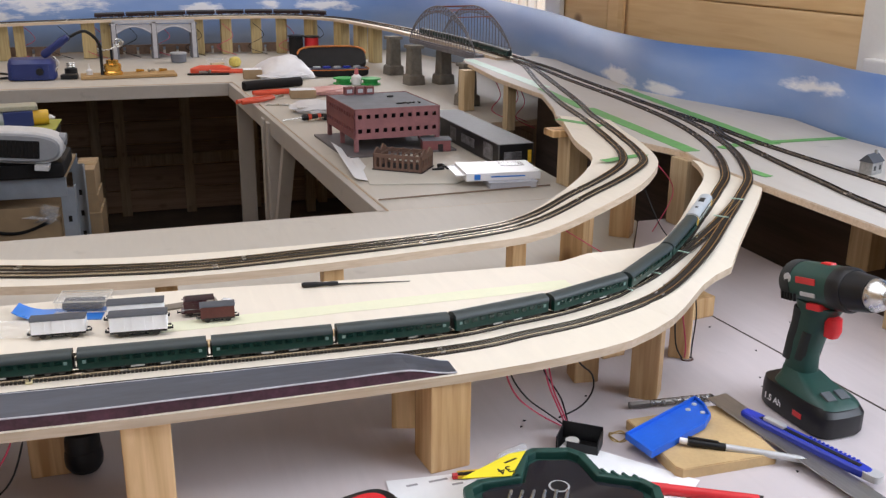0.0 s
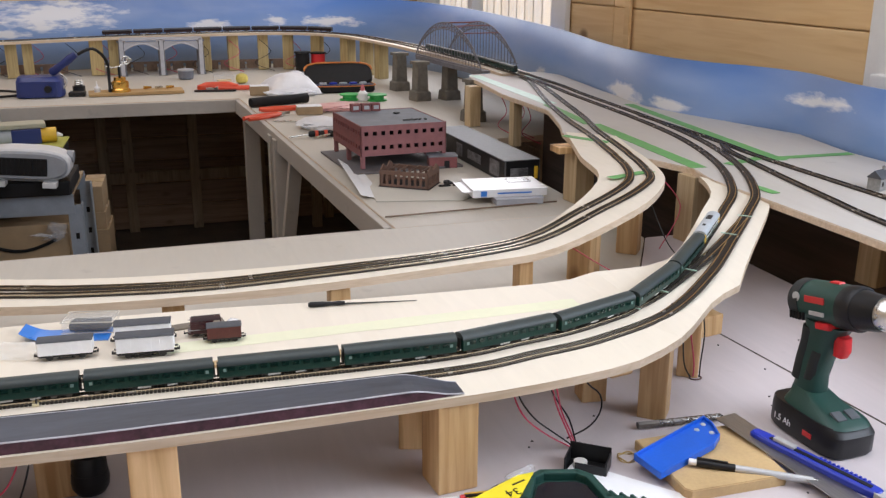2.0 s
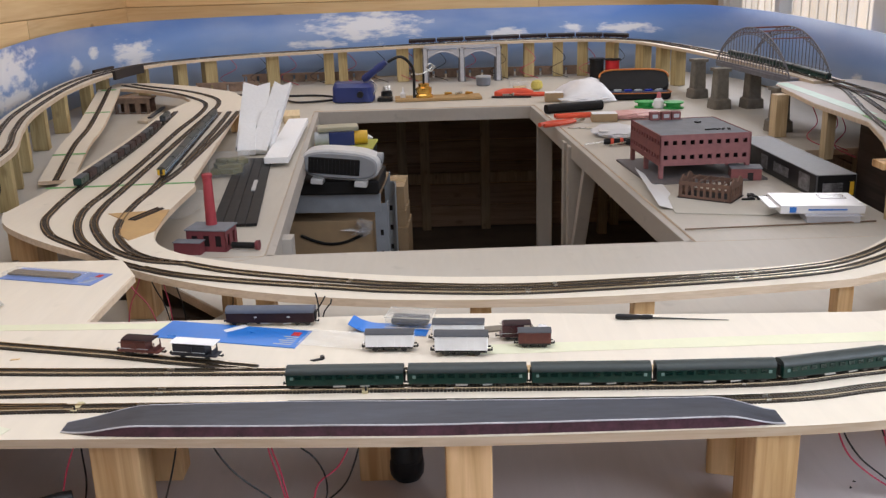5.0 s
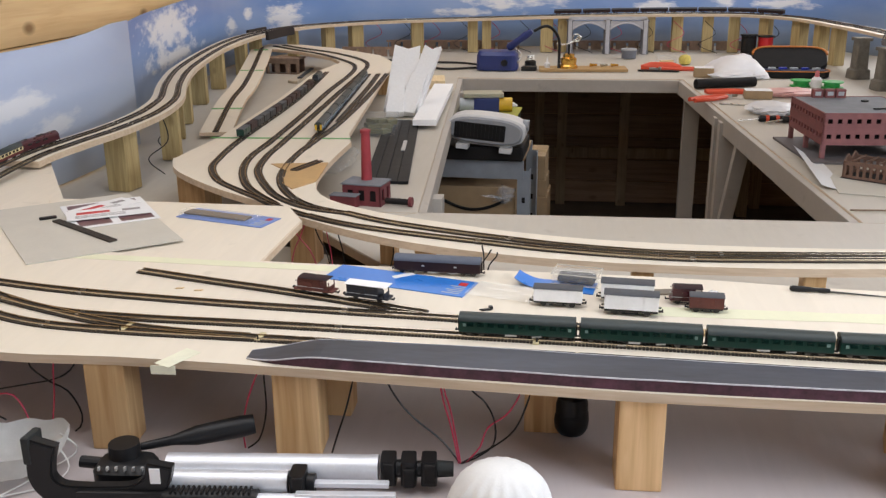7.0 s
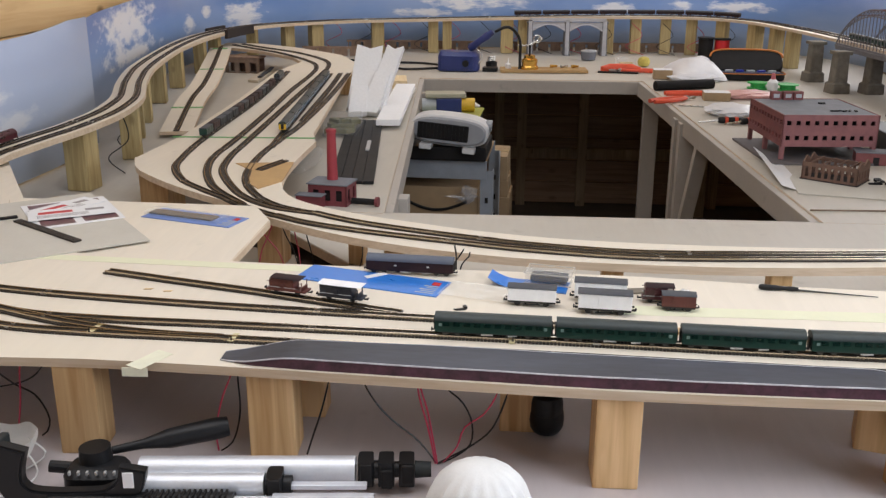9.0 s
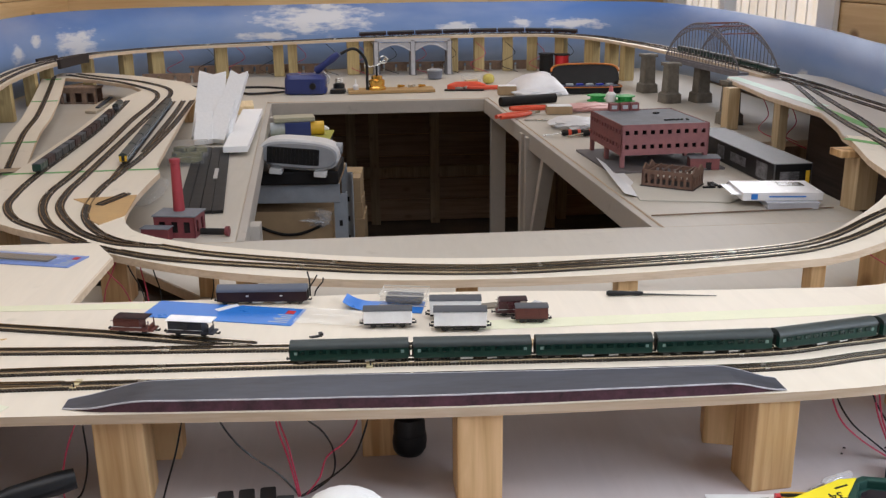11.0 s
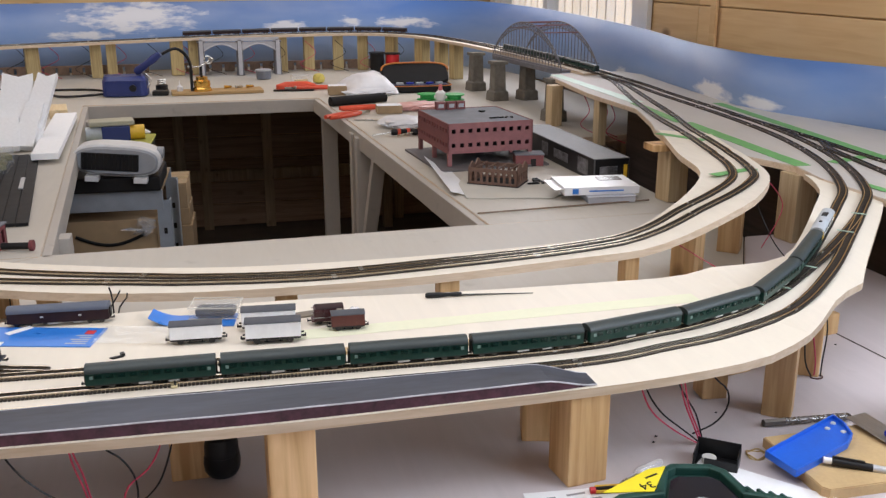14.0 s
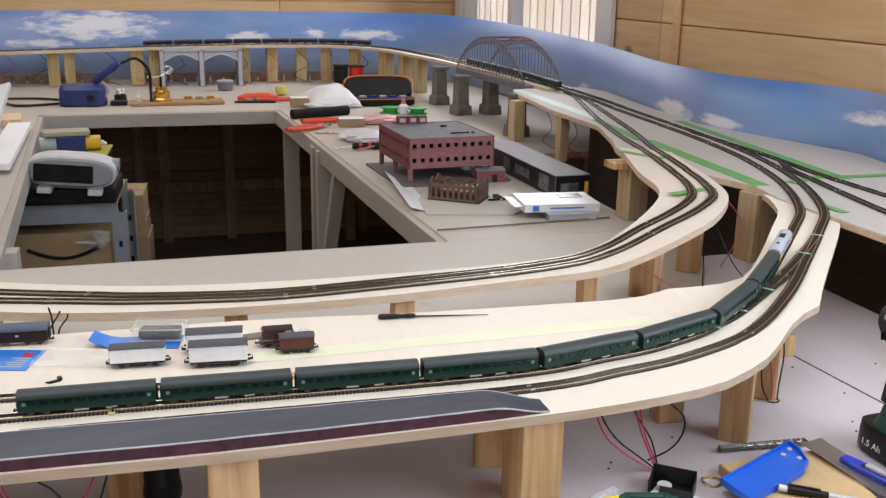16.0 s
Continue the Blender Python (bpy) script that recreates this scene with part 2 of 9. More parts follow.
PLY = plywood("pale_plywood", (0.775, 0.70, 0.58), (0.755, 0.695, 0.555))
PLY_WHITE = plywood("white_faced_plywood", (0.555, 0.522, 0.48), (0.50, 0.46, 0.41))
PLY_EDGE = timber("plywood_edge", (0.70, 0.56, 0.41), (0.58, 0.44, 0.30), "x", 0.7, 0.7, 0.0)
# one board, two tones: TABLE has the mauve under-deck shade in its colour
TABLE = plywood("baseboard_top_shade_tint", (0.55, 0.495, 0.497), (0.495, 0.443, 0.44), 0.5)
TABLE_FAR = plywood("beige_baseboard_top", (0.54, 0.50, 0.43), (0.48, 0.435, 0.365), 0.55)
FASCIA = plywood("grey_white_painted_board", (0.47, 0.43, 0.38), (0.40, 0.36, 0.31), 0.6)
POST = timber("planed_pine", (0.70, 0.47, 0.24), (0.46, 0.26, 0.10), "z", 0.38, 0.55, 0.6, 0.2)
POST_PALE = timber("pale_sawn_pine", (0.60, 0.47, 0.29), (0.46, 0.33, 0.18), "z", 0.5, 0.6, 0.4)
POST_OLD = timber("treated_softwood", (0.52, 0.41, 0.20), (0.36, 0.26, 0.11), "z", 0.55, 0.7, 0.35)
DARK_TIMBER = timber("old_framing_timber", (0.54, 0.43, 0.29), (0.38, 0.29, 0.18), "z", 0.5, 0.8, 0.4)
PINE_X = timber("pine_wall_board_x", (0.84, 0.60, 0.32), (0.73, 0.48, 0.23), "x", 0.22, 0.45, 0.85, 0.1, 0.22)
PINE_Y = timber("pine_wall_board_y", (0.84, 0.60, 0.32), (0.73, 0.48, 0.23), "y", 0.22, 0.45, 0.85, 0.1, 0.22)
SKY = printed_sky()
RAIL = surface("nickel_silver_rail", (0.52, 0.455, 0.35), 0.17, 0.96, 0.14, 40, 300, 0.05)
RAIL_DARK = surface("dull_brown_rail", (0.24, 0.20, 0.16), 0.25, 0.92, 0.25, 40, 300, 0.05)
SLEEPER = surface("dark_brown_sleeper_plastic", (0.036, 0.028, 0.022), 0.55, 0, 0.3, 60, 300, 0.1)
WHITE_PAINT = surface("white_gloss_paint", (0.80, 0.79, 0.77), 0.35, 0, 0.05, 12, 120, 0.05)
DARK_FLOOR = surface("dark_floor", (0.15, 0.12, 0.095), 0.85, 0, 0.3, 6, 60, 0.2)
CEIL = surface("pale_ceiling_board", (0.72, 0.66, 0.56), 0.7, 0, 0.08, 4, 60, 0.1)
GREEN_TAPE = surface("green_masking_tape", (0.145, 0.38, 0.12), 0.6, 0, 0.18, 40, 300, 0.15)
PALE_TAPE = surface("pale_translucent_tape", (0.55, 0.74, 0.62), 0.4, 0, 0.12, 30, 200, 0.1)
BLACK = surface("black_plastic", (0.010, 0.010, 0.011), 0.4, 0, 0.25, 30, 400, 0.08, spec=0.35)
BLACK_MATT = surface("matt_black", (0.011, 0.010, 0.010), 0.6, 0, 0.4, 30, 300, 0.15, spec=0.25)
RED_WIRE = surface("red_wire_insulation", (0.52, 0.050, 0.105), 0.4, 0, 0.1, 40, 300, 0.0)
GLASS = glass("window_glass", (1, 1, 1), 0.03, 0.05)
CLEAR = glass("clear_plastic", (0.9, 0.92, 0.92), 0.08, 0.13)

# ---------------------------------------------------------------- mesh helpers


def obj(name, bm, mats, parent=None, label="", smooth=False):
    me = bpy.data.meshes.new(name)
    bm.normal_update()
    bm.to_mesh(me)
    bm.free()
    for mt in (mats if isinstance(mats, (list, tuple)) else [mats]):
        me.materials.append(mt)
    if smooth:
        for p in me.polygons:
            p.use_smooth = True
        me.set_sharp_from_angle(angle=radians(40))
    ob = new(name, me)
    ob.parent = parent
    if label:
        ob["label"] = label
    return ob


def part(name, bm, mats, parent, label="", smooth=False):
    return obj(name, bm, mats, parent, label, smooth)


def thing(name, m, label, category, group="", kind=""):
    e = new(name)
    e.empty_display_size = 0.02
    e.matrix_world = m
    return tagged(e, label, category, group, kind)


def box(bm, c, s, rz=0.0, bevel=0.0, m=None):
    g = bmesh.ops.create_cube(bm, size=1.0)
    mt = Matrix.Translation(c) @ Matrix.Rotation(radians(rz), 4, "Z") @ Matrix.Diagonal((*s, 1))
    if m is not None:
        mt = m @ mt
    bmesh.ops.transform(bm, matrix=mt, verts=g["verts"])
    if bevel:
        es = list({e for v in g["verts"] for e in v.link_edges})
        bmesh.ops.bevel(bm, geom=es, offset=bevel, segments=2, affect="EDGES", profile=0.6)
    return bm


def abox(c, s, rz=0.0, bevel=0.0):
    return box(bmesh.new(), c, s, rz, bevel)


def cyl(bm, a, b, r, r2=None, seg=12, caps=True):
    a, b = Vector(a), Vector(b)
    d = b - a
    g = bmesh.ops.create_cone(bm, cap_ends=caps, segments=seg, radius1=r, radius2=r if r2 is None else r2, depth=d.length)
    bmesh.ops.transform(bm, matrix=Matrix.Translation((a + b) / 2) @ d.to_track_quat("Z", "Y").to_matrix().to_4x4(), verts=g["verts"])
    return bm


def acyl(a, b, r, r2=None, seg=12):
    return cyl(bmesh.new(), a, b, r, r2, seg)


def lathe(profile, seg=20, bm=None, m=None):
    """Turn (radius, height) pairs about z."""
    bm = bm or bmesh.new()
    rings = []
    for r, z in profile:
        rings.append([bm.verts.new((r * math.cos(2 * math.pi * i / seg), r * math.sin(2 * math.pi * i / seg), z)) for i in range(seg)])
    for a, b in zip(rings, rings[1:]):
        for i in range(seg):
            bm.faces.new((a[i], a[(i + 1) % seg], b[(i + 1) % seg], b[i]))
    bm.faces.new(rings[-1])
    bm.faces.new(list(reversed(rings[0])))
    if m is not None:
        bmesh.ops.transform(bm, matrix=m, verts=[v for r in rings for v in r])
    return bm


def prism(outline, z0, z1, bm=None, bevel=0.0):
    """A flat outline, pulled up from z0 to z1."""
    bm = bm or bmesh.new()
    lo = [bm.verts.new((x, y, z0)) for x, y in outline]
    hi = [bm.verts.new((x, y, z1)) for x, y in outline]
    bm.faces.new(hi), bm.faces.new(list(reversed(lo)))
    k = len(outline)
    for i in range(k):
        bm.faces.new((lo[i], lo[(i + 1) % k], hi[(i + 1) % k], hi[i]))
    bmesh.ops.recalc_face_normals(bm, faces=bm.faces[:])
    if bevel:
        es = [e for e in bm.edges if e.verts[0] in hi and e.verts[1] in hi]
        bmesh.ops.bevel(bm, geom=es, offset=bevel, segments=2, affect="EDGES")
    return bm


def curve_through(pts, step=0.02, closed=False):
    """Catmull-Rom line through control points, at even steps."""
    p = [Vector(q) if len(q) == 3 else Vector((*q, 0)) for q in pts]
    k = len(p)
    out = []
    for i in range(k if closed else k - 1):
        if closed:
            a, b, c, d = p[i - 1], p[i], p[(i + 1) % k], p[(i + 2) % k]
        else:
            a, b, c, d = p[max(i - 1, 0)], p[i], p[i + 1], p[min(i + 2, k - 1)]
        for j in range(16):
            t = j / 16
            out.append(0.5 * ((2 * b) + (c - a) * t + (2 * a - 5 * b + 4 * c - d) * t * t + (3 * b - a - 3 * c + d) * t ** 3))
    out.append(p[0] if closed else p[-1])
    return resample(out, step)


def resample(line, step):
    s = [0.0]
    for a, b in zip(line, line[1:]):
        s.append(s[-1] + (b - a).length)
    k = max(2, int(round(s[-1] / step)) + 1)
    res, j = [], 0
    for i in range(k):
        d = s[-1] * i / (k - 1)
        while j < len(s) - 2 and s[j + 1] < d:
            j += 1
        f = (d - s[j]) / max(s[j + 1] - s[j], 1e-9)
        res.append(line[j].lerp(line[j + 1], f))
    return res


def sides(line):
    """Level unit vectors to the left of the line's run."""
    r = []
    for i in range(len(line)):
        d = line[min(i + 1, len(line) - 1)] - line[max(i - 1, 0)]
        d.z = 0
        d.normalize()
        r.append(Vector((-d.y, d.x, 0)))
    return r


def shifted(line, off):
    return [p + n * (off(p) if callable(off) else off) for p, n in zip(line, sides(line))]


def sweep(line, profile, bm=None, cap=True):
    """Carry a profile of (side, up) pairs along a line."""
    bm = bm or bmesh.new()
    rings = [[bm.verts.new(p + n * a + Vector((0, 0, b))) for a, b in profile] for p, n in zip(line, sides(line))]
    k = len(profile)
    for a, b in zip(rings, rings[1:]):
        for i in range(k):
            bm.faces.new((a[i], b[i], b[(i + 1) % k], a[(i + 1) % k]))
    if cap:
        bm.faces.new(rings[0]), bm.faces.new(list(reversed(rings[-1])))
    bmesh.ops.recalc_face_normals(bm, faces=bm.faces[:])
    return bm


def tube(line, r, seg=6, bm=None):
    """A round wire along a line in space."""
    bm = bm or bmesh.new()
    rings = []
    up = Vector((0.31, 0.17, 0.93)).normalized()
    for i, p in enumerate(line):
        d = (line[min(i + 1, len(line) - 1)] - line[max(i - 1, 0)]).normalized()
        u = d.cross(up).normalized()
        v = d.cross(u)
        rings.append([bm.verts.new(p + (u * math.cos(2 * math.pi * j / seg) + v * math.sin(2 * math.pi * j / seg)) * r) for j in range(seg)])
    for a, b in zip(rings, rings[1:]):
        for j in range(seg):
            bm.faces.new((a[j], b[j], b[(j + 1) % seg], a[(j + 1) % seg]))
    bm.faces.new(rings[0]), bm.faces.new(list(reversed(rings[-1])))
    bmesh.ops.recalc_face_normals(bm, faces=bm.faces[:])
    return bm


def slab(name, outline, top, thick, mats, label, category, kind="structure", bevel=0.0015):
    """A sheet of board with its edge band in another material."""
    bm = prism(outline, top - thick, top, None, bevel)
    for f in bm.faces:
        f.material_index = 0 if f.normal.z > 0.5 else 1
    return tagged(obj(name, bm, mats), label, category, "", kind)


def loft_board(name, left, right, thick, mats, label, category):
    """A board between two edge lines that may rise and fall."""
    bm = bmesh.new()
    k = 60
    def even(line):
        total = sum((b - a).length for a, b in zip(line, line[1:]))
        return resample(line, total / k)[:k + 1]
    A, B = even(left), even(right)
    k = min(len(A), len(B))
    rows = []
    for a, b in zip(A[:k], B[:k]):
        dz = Vector((0, 0, thick))
        rows.append([bm.verts.new(v) for v in (a, a.lerp(b, 0.5), b, b - dz, a - dz)])
    for p, q in zip(rows, rows[1:]):
        for i in range(5):
            f = bm.faces.new((p[i], q[i], q[(i + 1) % 5], p[(i + 1) % 5]))
            f.material_index = 0 if i < 2 else 1
    f = bm.faces.new(rows[0]); f.material_index = 1
    f = bm.faces.new(list(reversed(rows[-1]))); f.material_index = 1
    bmesh.ops.recalc_face_normals(bm, faces=bm.faces[:])
    return tagged(obj(name, bm, mats), label, category, "", "structure")

# ---------------------------------------------------------------- plan of the room and the layout
T, FRONT, INNER, RIGHT = 0.90, 1.01, 0.99, 1.045
EAST, WEST, NORTH, SOUTH, TOP = 1.56, -1.66, 5.32, -1.5, 2.35

loop_front = [(-1.14, 1.70, 1.024), (-1.12, 1.45, 1.014), (-1.02, 1.20, 1.01), (-0.87, 1.056, 1.01), (-0.758, 0.990, 1.01), (-0.672, 0.957, 1.01),
              (-0.559, 0.945, 1.01), (-0.416, 0.941, 1.01), (-0.1, 0.929, 1.01), (0.277, 0.913, 1.01), (0.41, 0.930, 1.01), (0.50, 0.950, 1.01),
              (0.614, 0.998, 1.012), (0.733, 1.093, 1.02), (0.845, 1.205, 1.03), (0.94, 1.305, 1.037), (1.02, 1.40, 1.045), (1.124, 1.603, 1.045),
              (1.201, 1.856, 1.045), (1.245, 2.15, 1.045), (1.28, 2.6, 1.045), (1.30, 2.9, 1.048)]
loop_back = [(1.27, 3.4, 1.06), (1.20, 3.9, 1.07), (1.13, 4.3, 1.075), (1.0, 4.7, 1.08), (0.7, 4.9, 1.083), (0.1, 4.88, 1.08), (-0.6, 4.83, 1.065),
             (-1.0, 4.72, 1.06), (-1.33, 4.45, 1.055), (-1.44, 4.05, 1.05), (-1.41, 3.56, 1.05), (-1.30, 2.955, 1.05), (-1.197, 2.593, 1.05),
             (-1.105, 2.338, 1.05), (-1.071, 2.206, 1.05), (-1.061, 2.085, 1.046), (-1.077, 1.945, 1.040), (-1.110, 1.834, 1.033)]
LOOP = curve_through(loop_front + loop_back, 0.01, True)


LOOP_IN = shifted(LOOP, 0.038)
LOOP_IN = resample(LOOP_IN, 0.01)

# ---------------------------------------------------------------- shell of the shed
tagged(obj("floor", abox(((EAST + WEST) / 2, 1.9, -0.025), (3.6, 7.2, 0.05)), DARK_FLOOR), "dark dusty shed floor below the layout", "floor", "", "structure")
OPAL = surface("opal_polycarbonate", (0.82, 0.82, 0.82), 0.5)
ROOF_LIGHTS = [(-1.3, 1.3, 0.05, 1.6), (-1.15, 0.35, 2.9, 4.5)]
bm = bmesh.new()
for x0, x1, y0, y1 in ((-1.9, -1.3, -1.7, 2.5), (1.3, 1.8, -1.7, 2.5), (-1.3, 1.3, -1.7, 0.05), (-1.3, 1.3, 1.6, 2.5), (-1.9, -1.15, 2.5, 5.5), (0.35, 1.8, 2.5, 5.5), (-1.15, 0.35, 2.5, 2.9), (-1.15, 0.35, 4.5, 5.5)):
    box(bm, ((x0 + x1) / 2, (y0 + y1) / 2, TOP + 0.03), (x1 - x0, y1 - y0, 0.06))
tagged(obj("ceiling", bm, CEIL), "pale boarded shed ceiling with two roof lights", "ceiling", "", "structure")
for i, (x0, x1, y0, y1) in enumerate(ROOF_LIGHTS):
    rl = thing("roof_light", pose((x0 + x1) / 2, (y0 + y1) / 2, TOP), "white-framed glazed roof light", "window", "", "structure")
    for c, s in (((x0 - x1) / 2 + 0.02, 0, 0.02), (0.04, y1 - y0, 0.05)), (((x1 - x0) / 2 - 0.02, 0, 0.02), (0.04, y1 - y0, 0.05)), ((0, (y0 - y1) / 2 + 0.02, 0.02), (x1 - x0 - 0.08, 0.04, 0.05)), ((0, (y1 - y0) / 2 - 0.02, 0.02), (x1 - x0 - 0.08, 0.04, 0.05)):
        part("frame", abox(c, s, 0, 0.004), WHITE_PAINT, rl)
    p = part("pane", abox((0, 0, 0.045), (x1 - x0 - 0.06, y1 - y0 - 0.06, 0.006)), OPAL, rl)


def wall_piece(bm, axis, at, lo, hi, z0, z1, thick=0.05):
    if axis == "x":
        box(bm, (at, (lo + hi) / 2, (z0 + z1) / 2), (thick, hi - lo, z1 - z0))
    else:
        box(bm, ((lo + hi) / 2, at, (z0 + z1) / 2), (hi - lo, thick, z1 - z0))


def wall(name, axis, at, lo, hi, holes, label, face):
    """A wall with openings (lo, hi, z0, z1), behind the boards that face the room."""
    bm = bmesh.new()
    cuts = sorted(holes)
    x = lo
    for a, b, z0, z1 in cuts:
        wall_piece(bm, axis, at, x, a, 0, TOP)
        wall_piece(bm, axis, at, a, b, 0, z0)
        wall_piece(bm, axis, at, a, b, z1, TOP)
        x = b
    wall_piece(bm, axis, at, x, hi, 0, TOP)
    w = tagged(obj(name, bm, PINE_Y if axis == "x" else PINE_X), label, "wall", "", "structure")
    # tongue-and-groove boards, butted at random lengths
    rng = random.Random(name)
    mesh = {}
    h = 0.142
    mat = PINE_Y if axis == "x" else PINE_X
    z = 0.004
    while z + h < TOP:
        spans = [(lo, hi)]
        for a, b, z0, z1 in cuts:
            if z < z1 and z + h > z0:
                spans = [s for p, q in spans for s in ((p, min(q, a)), (max(p, b), q)) if s[1] - s[0] > 0.02]
        for p, q in spans:
            u = p
            while u < q - 0.01:
                v = min(q, u + rng.choice((0.9, 1.3, 1.7, 2.3)))
                if q - v < 0.3:
                    v = q
                ln = round(v - u - 0.002, 3)
                if ln not in mesh:
                    s = (0.016, ln, h - 0.003) if axis == "x" else (ln, 0.016, h - 0.003)
                    b = abox((0, 0, 0), s, 0, 0.004)
                    me = bpy.data.meshes.new("wall_board")
                    b.to_mesh(me); b.free(); me.materials.append(mat)
                    mesh[ln] = me
                pl = new("wall_board", mesh[ln])
                pl.parent = w
                c = (u + v) / 2
                pl.location = (at + face * 0.033, c, z + h / 2) if axis == "x" else (c, at + face * 0.033, z + h / 2)
                u = v
        z += h
    return w


wall("wall_east", "x", EAST + 0.041, SOUTH, NORTH, [(-0.45, 1.68, 1.16, 2.05), (3.42, 5.19, 1.12, 2.05)], "honey pine tongue-and-groove boarded wall", -1)
wall("wall_west", "x", WEST - 0.041, SOUTH, NORTH, [], "honey pine tongue-and-groove boarded wall", 1)
wall("wall_north", "y", NORTH + 0.041, WEST - 0.07, EAST + 0.07, [], "honey pine boarded wall with exposed studs below", -1)
wall("wall_south", "y", SOUTH - 0.041, WEST - 0.07, EAST + 0.07, [(-1.1, 1.3, 1.3, 2.2)], "honey pine boarded wall", 1)

# darker boarding below the level of the baseboards
DARK_BOARD = timber("dark_lower_board", (0.42, 0.30, 0.205), (0.28, 0.19, 0.12), "x", 0.3, 0.8, 0.4)
for i in range(7):
    z = 0.07 + i * 0.126
    tagged(obj("trim_lining_north", abox((-0.05, NORTH - 0.016, z), (3.1, 0.016, 0.122), 0, 0.003), DARK_BOARD), "dark horizontal boarding low on the wall", "trim", "", "structure")
    tagged(obj("trim_lining_east", abox((EAST - 0.016, 1.9, z + 0.06), (0.016, 6.7, 0.122), 0, 0.003), DARK_BOARD), "dark horizontal boarding low on the wall", "trim", "", "structure")
# black-brown panel closing off the space below the white deck
BLACK_BROWN = timber("black_brown_board", (0.085, 0.058, 0.045), (0.050, 0.034, 0.026), "y", 0.3, 0.7, 0.3)
tagged(obj("trim_skirt_right", abox((1.22, 1.30, 0.48), (0.012, 2.9, 1.05), 0, 0.002), BLACK_BROWN), "dark brown panel standing under the white deck", "panel", "", "structure")

# upright cover strip between two lengths of boarding
tagged(obj("trim", abox((EAST - 0.012, 2.86, 1.2), (0.010, 0.035, 2.3), 0, 0.002), PINE_Y), "narrow pine cover strip on the wall", "trim", "", "structure")


def window(name, x, y0, y1, z0, z1, mull, label):
    w = thing(name, pose(x, 0, 0), label, "window", "", "structure")
    f = 0.055
    for nm, c, s in (("window_frame", (0, (y0 + y1) / 2, z1 - f / 2), (0.07, y1 - y0, f)), ("window_sill", (-0.02, (y0 + y1) / 2, z0 + 0.02), (0.12, y1 - y0 + 0.06, 0.04)),
                     ("jamb", (0, y0 + f / 2, (z0 + z1) / 2), (0.07, f, z1 - z0)), ("jamb", (0, y1 - f / 2, (z0 + z1) / 2), (0.07, f, z1 - z0))):
        part(nm, abox(c, s, 0, 0.004), WHITE_PAINT, w)
    # wide architrave on the room side
    part("architrave", abox((-0.045, y0 - 0.045, (z0 + z1) / 2), (0.02, 0.13, z1 - z0 + 0.16), 0, 0.003), WHITE_PAINT, w)
    part("architrave", abox((-0.045, y1 + 0.03, (z0 + z1) / 2), (0.02, 0.09, z1 - z0 + 0.16), 0, 0.003), WHITE_PAINT, w)
    for m in mull:
        part("mullion", abox((0, m, (z0 + z1) / 2), (0.06, 0.06, z1 - z0 - 0.1), 0, 0.004), WHITE_PAINT, w)
    ys = [y0 + f] + [m for m in mull] + [y1 - f]
    for a, b in zip(ys, ys[1:]):
        p = part("pane", abox((0.01, (a + b) / 2, (z0 + z1) / 2), (0.004, b - a - 0.05, z1 - z0 - 0.1)), GLASS, w)
        p.visible_shadow = False
    return w


window("window_1", EAST + 0.03, 3.42, 5.19, 1.12, 2.05, [4.45], "white-framed window in the boarded wall, daylight outside")
window("window_2", EAST + 0.03, -0.45, 1.68, 1.16, 2.05, [0.6], "white-framed window in the boarded wall")
part_door = thing("door_1", pose(0.1, SOUTH - 0.04, 0), "white-framed glazed double door", "door", "", "structure")
for dx in (-1.17, 0.0, 1.17):
    part("stile", abox((dx, 0, 1.75), (0.07, 0.06, 0.9), 0, 0.004), WHITE_PAINT, part_door)

# fence outside the far window, and the ground it stands on
tagged(obj("ground", abox((9.2, 4, -0.2), (15, 30, 0.1)), surface("pale_gravel", (0.35, 0.33, 0.3), 0.9, 0, 0.2, 20, 120, 0.3)), "pale gravel ground outside the shed", "ground", "", "structure")
fence = thing("fence", pose(2.35, 3.0, -0.15), "sunlit pale timber board fence outside the window", "fence")
# board colour raised to near-white, so the sunlight is partly in the paint
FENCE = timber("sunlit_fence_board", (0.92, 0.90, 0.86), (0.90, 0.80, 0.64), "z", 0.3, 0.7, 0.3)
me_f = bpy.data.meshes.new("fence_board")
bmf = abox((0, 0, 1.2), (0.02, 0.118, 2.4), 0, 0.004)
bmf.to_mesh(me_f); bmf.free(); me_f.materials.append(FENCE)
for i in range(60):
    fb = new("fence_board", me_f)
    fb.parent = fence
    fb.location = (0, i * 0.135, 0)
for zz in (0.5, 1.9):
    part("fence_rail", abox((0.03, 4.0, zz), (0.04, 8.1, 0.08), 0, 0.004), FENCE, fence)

# ---------------------------------------------------------------- baseboards round the well
PIT_NL, PIT_NR, PIT_FR, PIT_FL = (-0.372, 1.842), (0.490, 1.852), (0.388, 3.87), (-0.505, 3.87)
HOLE = [(-0.56, 1.73), (-0.385, 1.520), (-0.40, 1.490), (-0.475, 1.495), (-0.485, 1.560), (-0.57, 1.600), (-0.90, 1.66)]
slab("baseboard_front", [(-1.6, 0.42), (1.05, 0.42), (1.05, 1.64), (0.951, 1.64), (0.66, 1.168), (-1.6, 1.168)], T, 0.018, (TABLE, PLY_EDGE), "pale baseboard top with the mauve cast of shade in its colour, dusty, with pencil marks", "baseboard")
slab("baseboard_middle", [(-1.6, 1.170), (0.658, 1.170), (0.95, 1.643), (0.95, 1.852), PIT_NR, PIT_NL] + HOLE + [(-1.6, 1.66)], T - 0.0005, 0.018, (TABLE_FAR, PLY_EDGE), "pale plywood baseboard top between the track decks and the well", "baseboard")
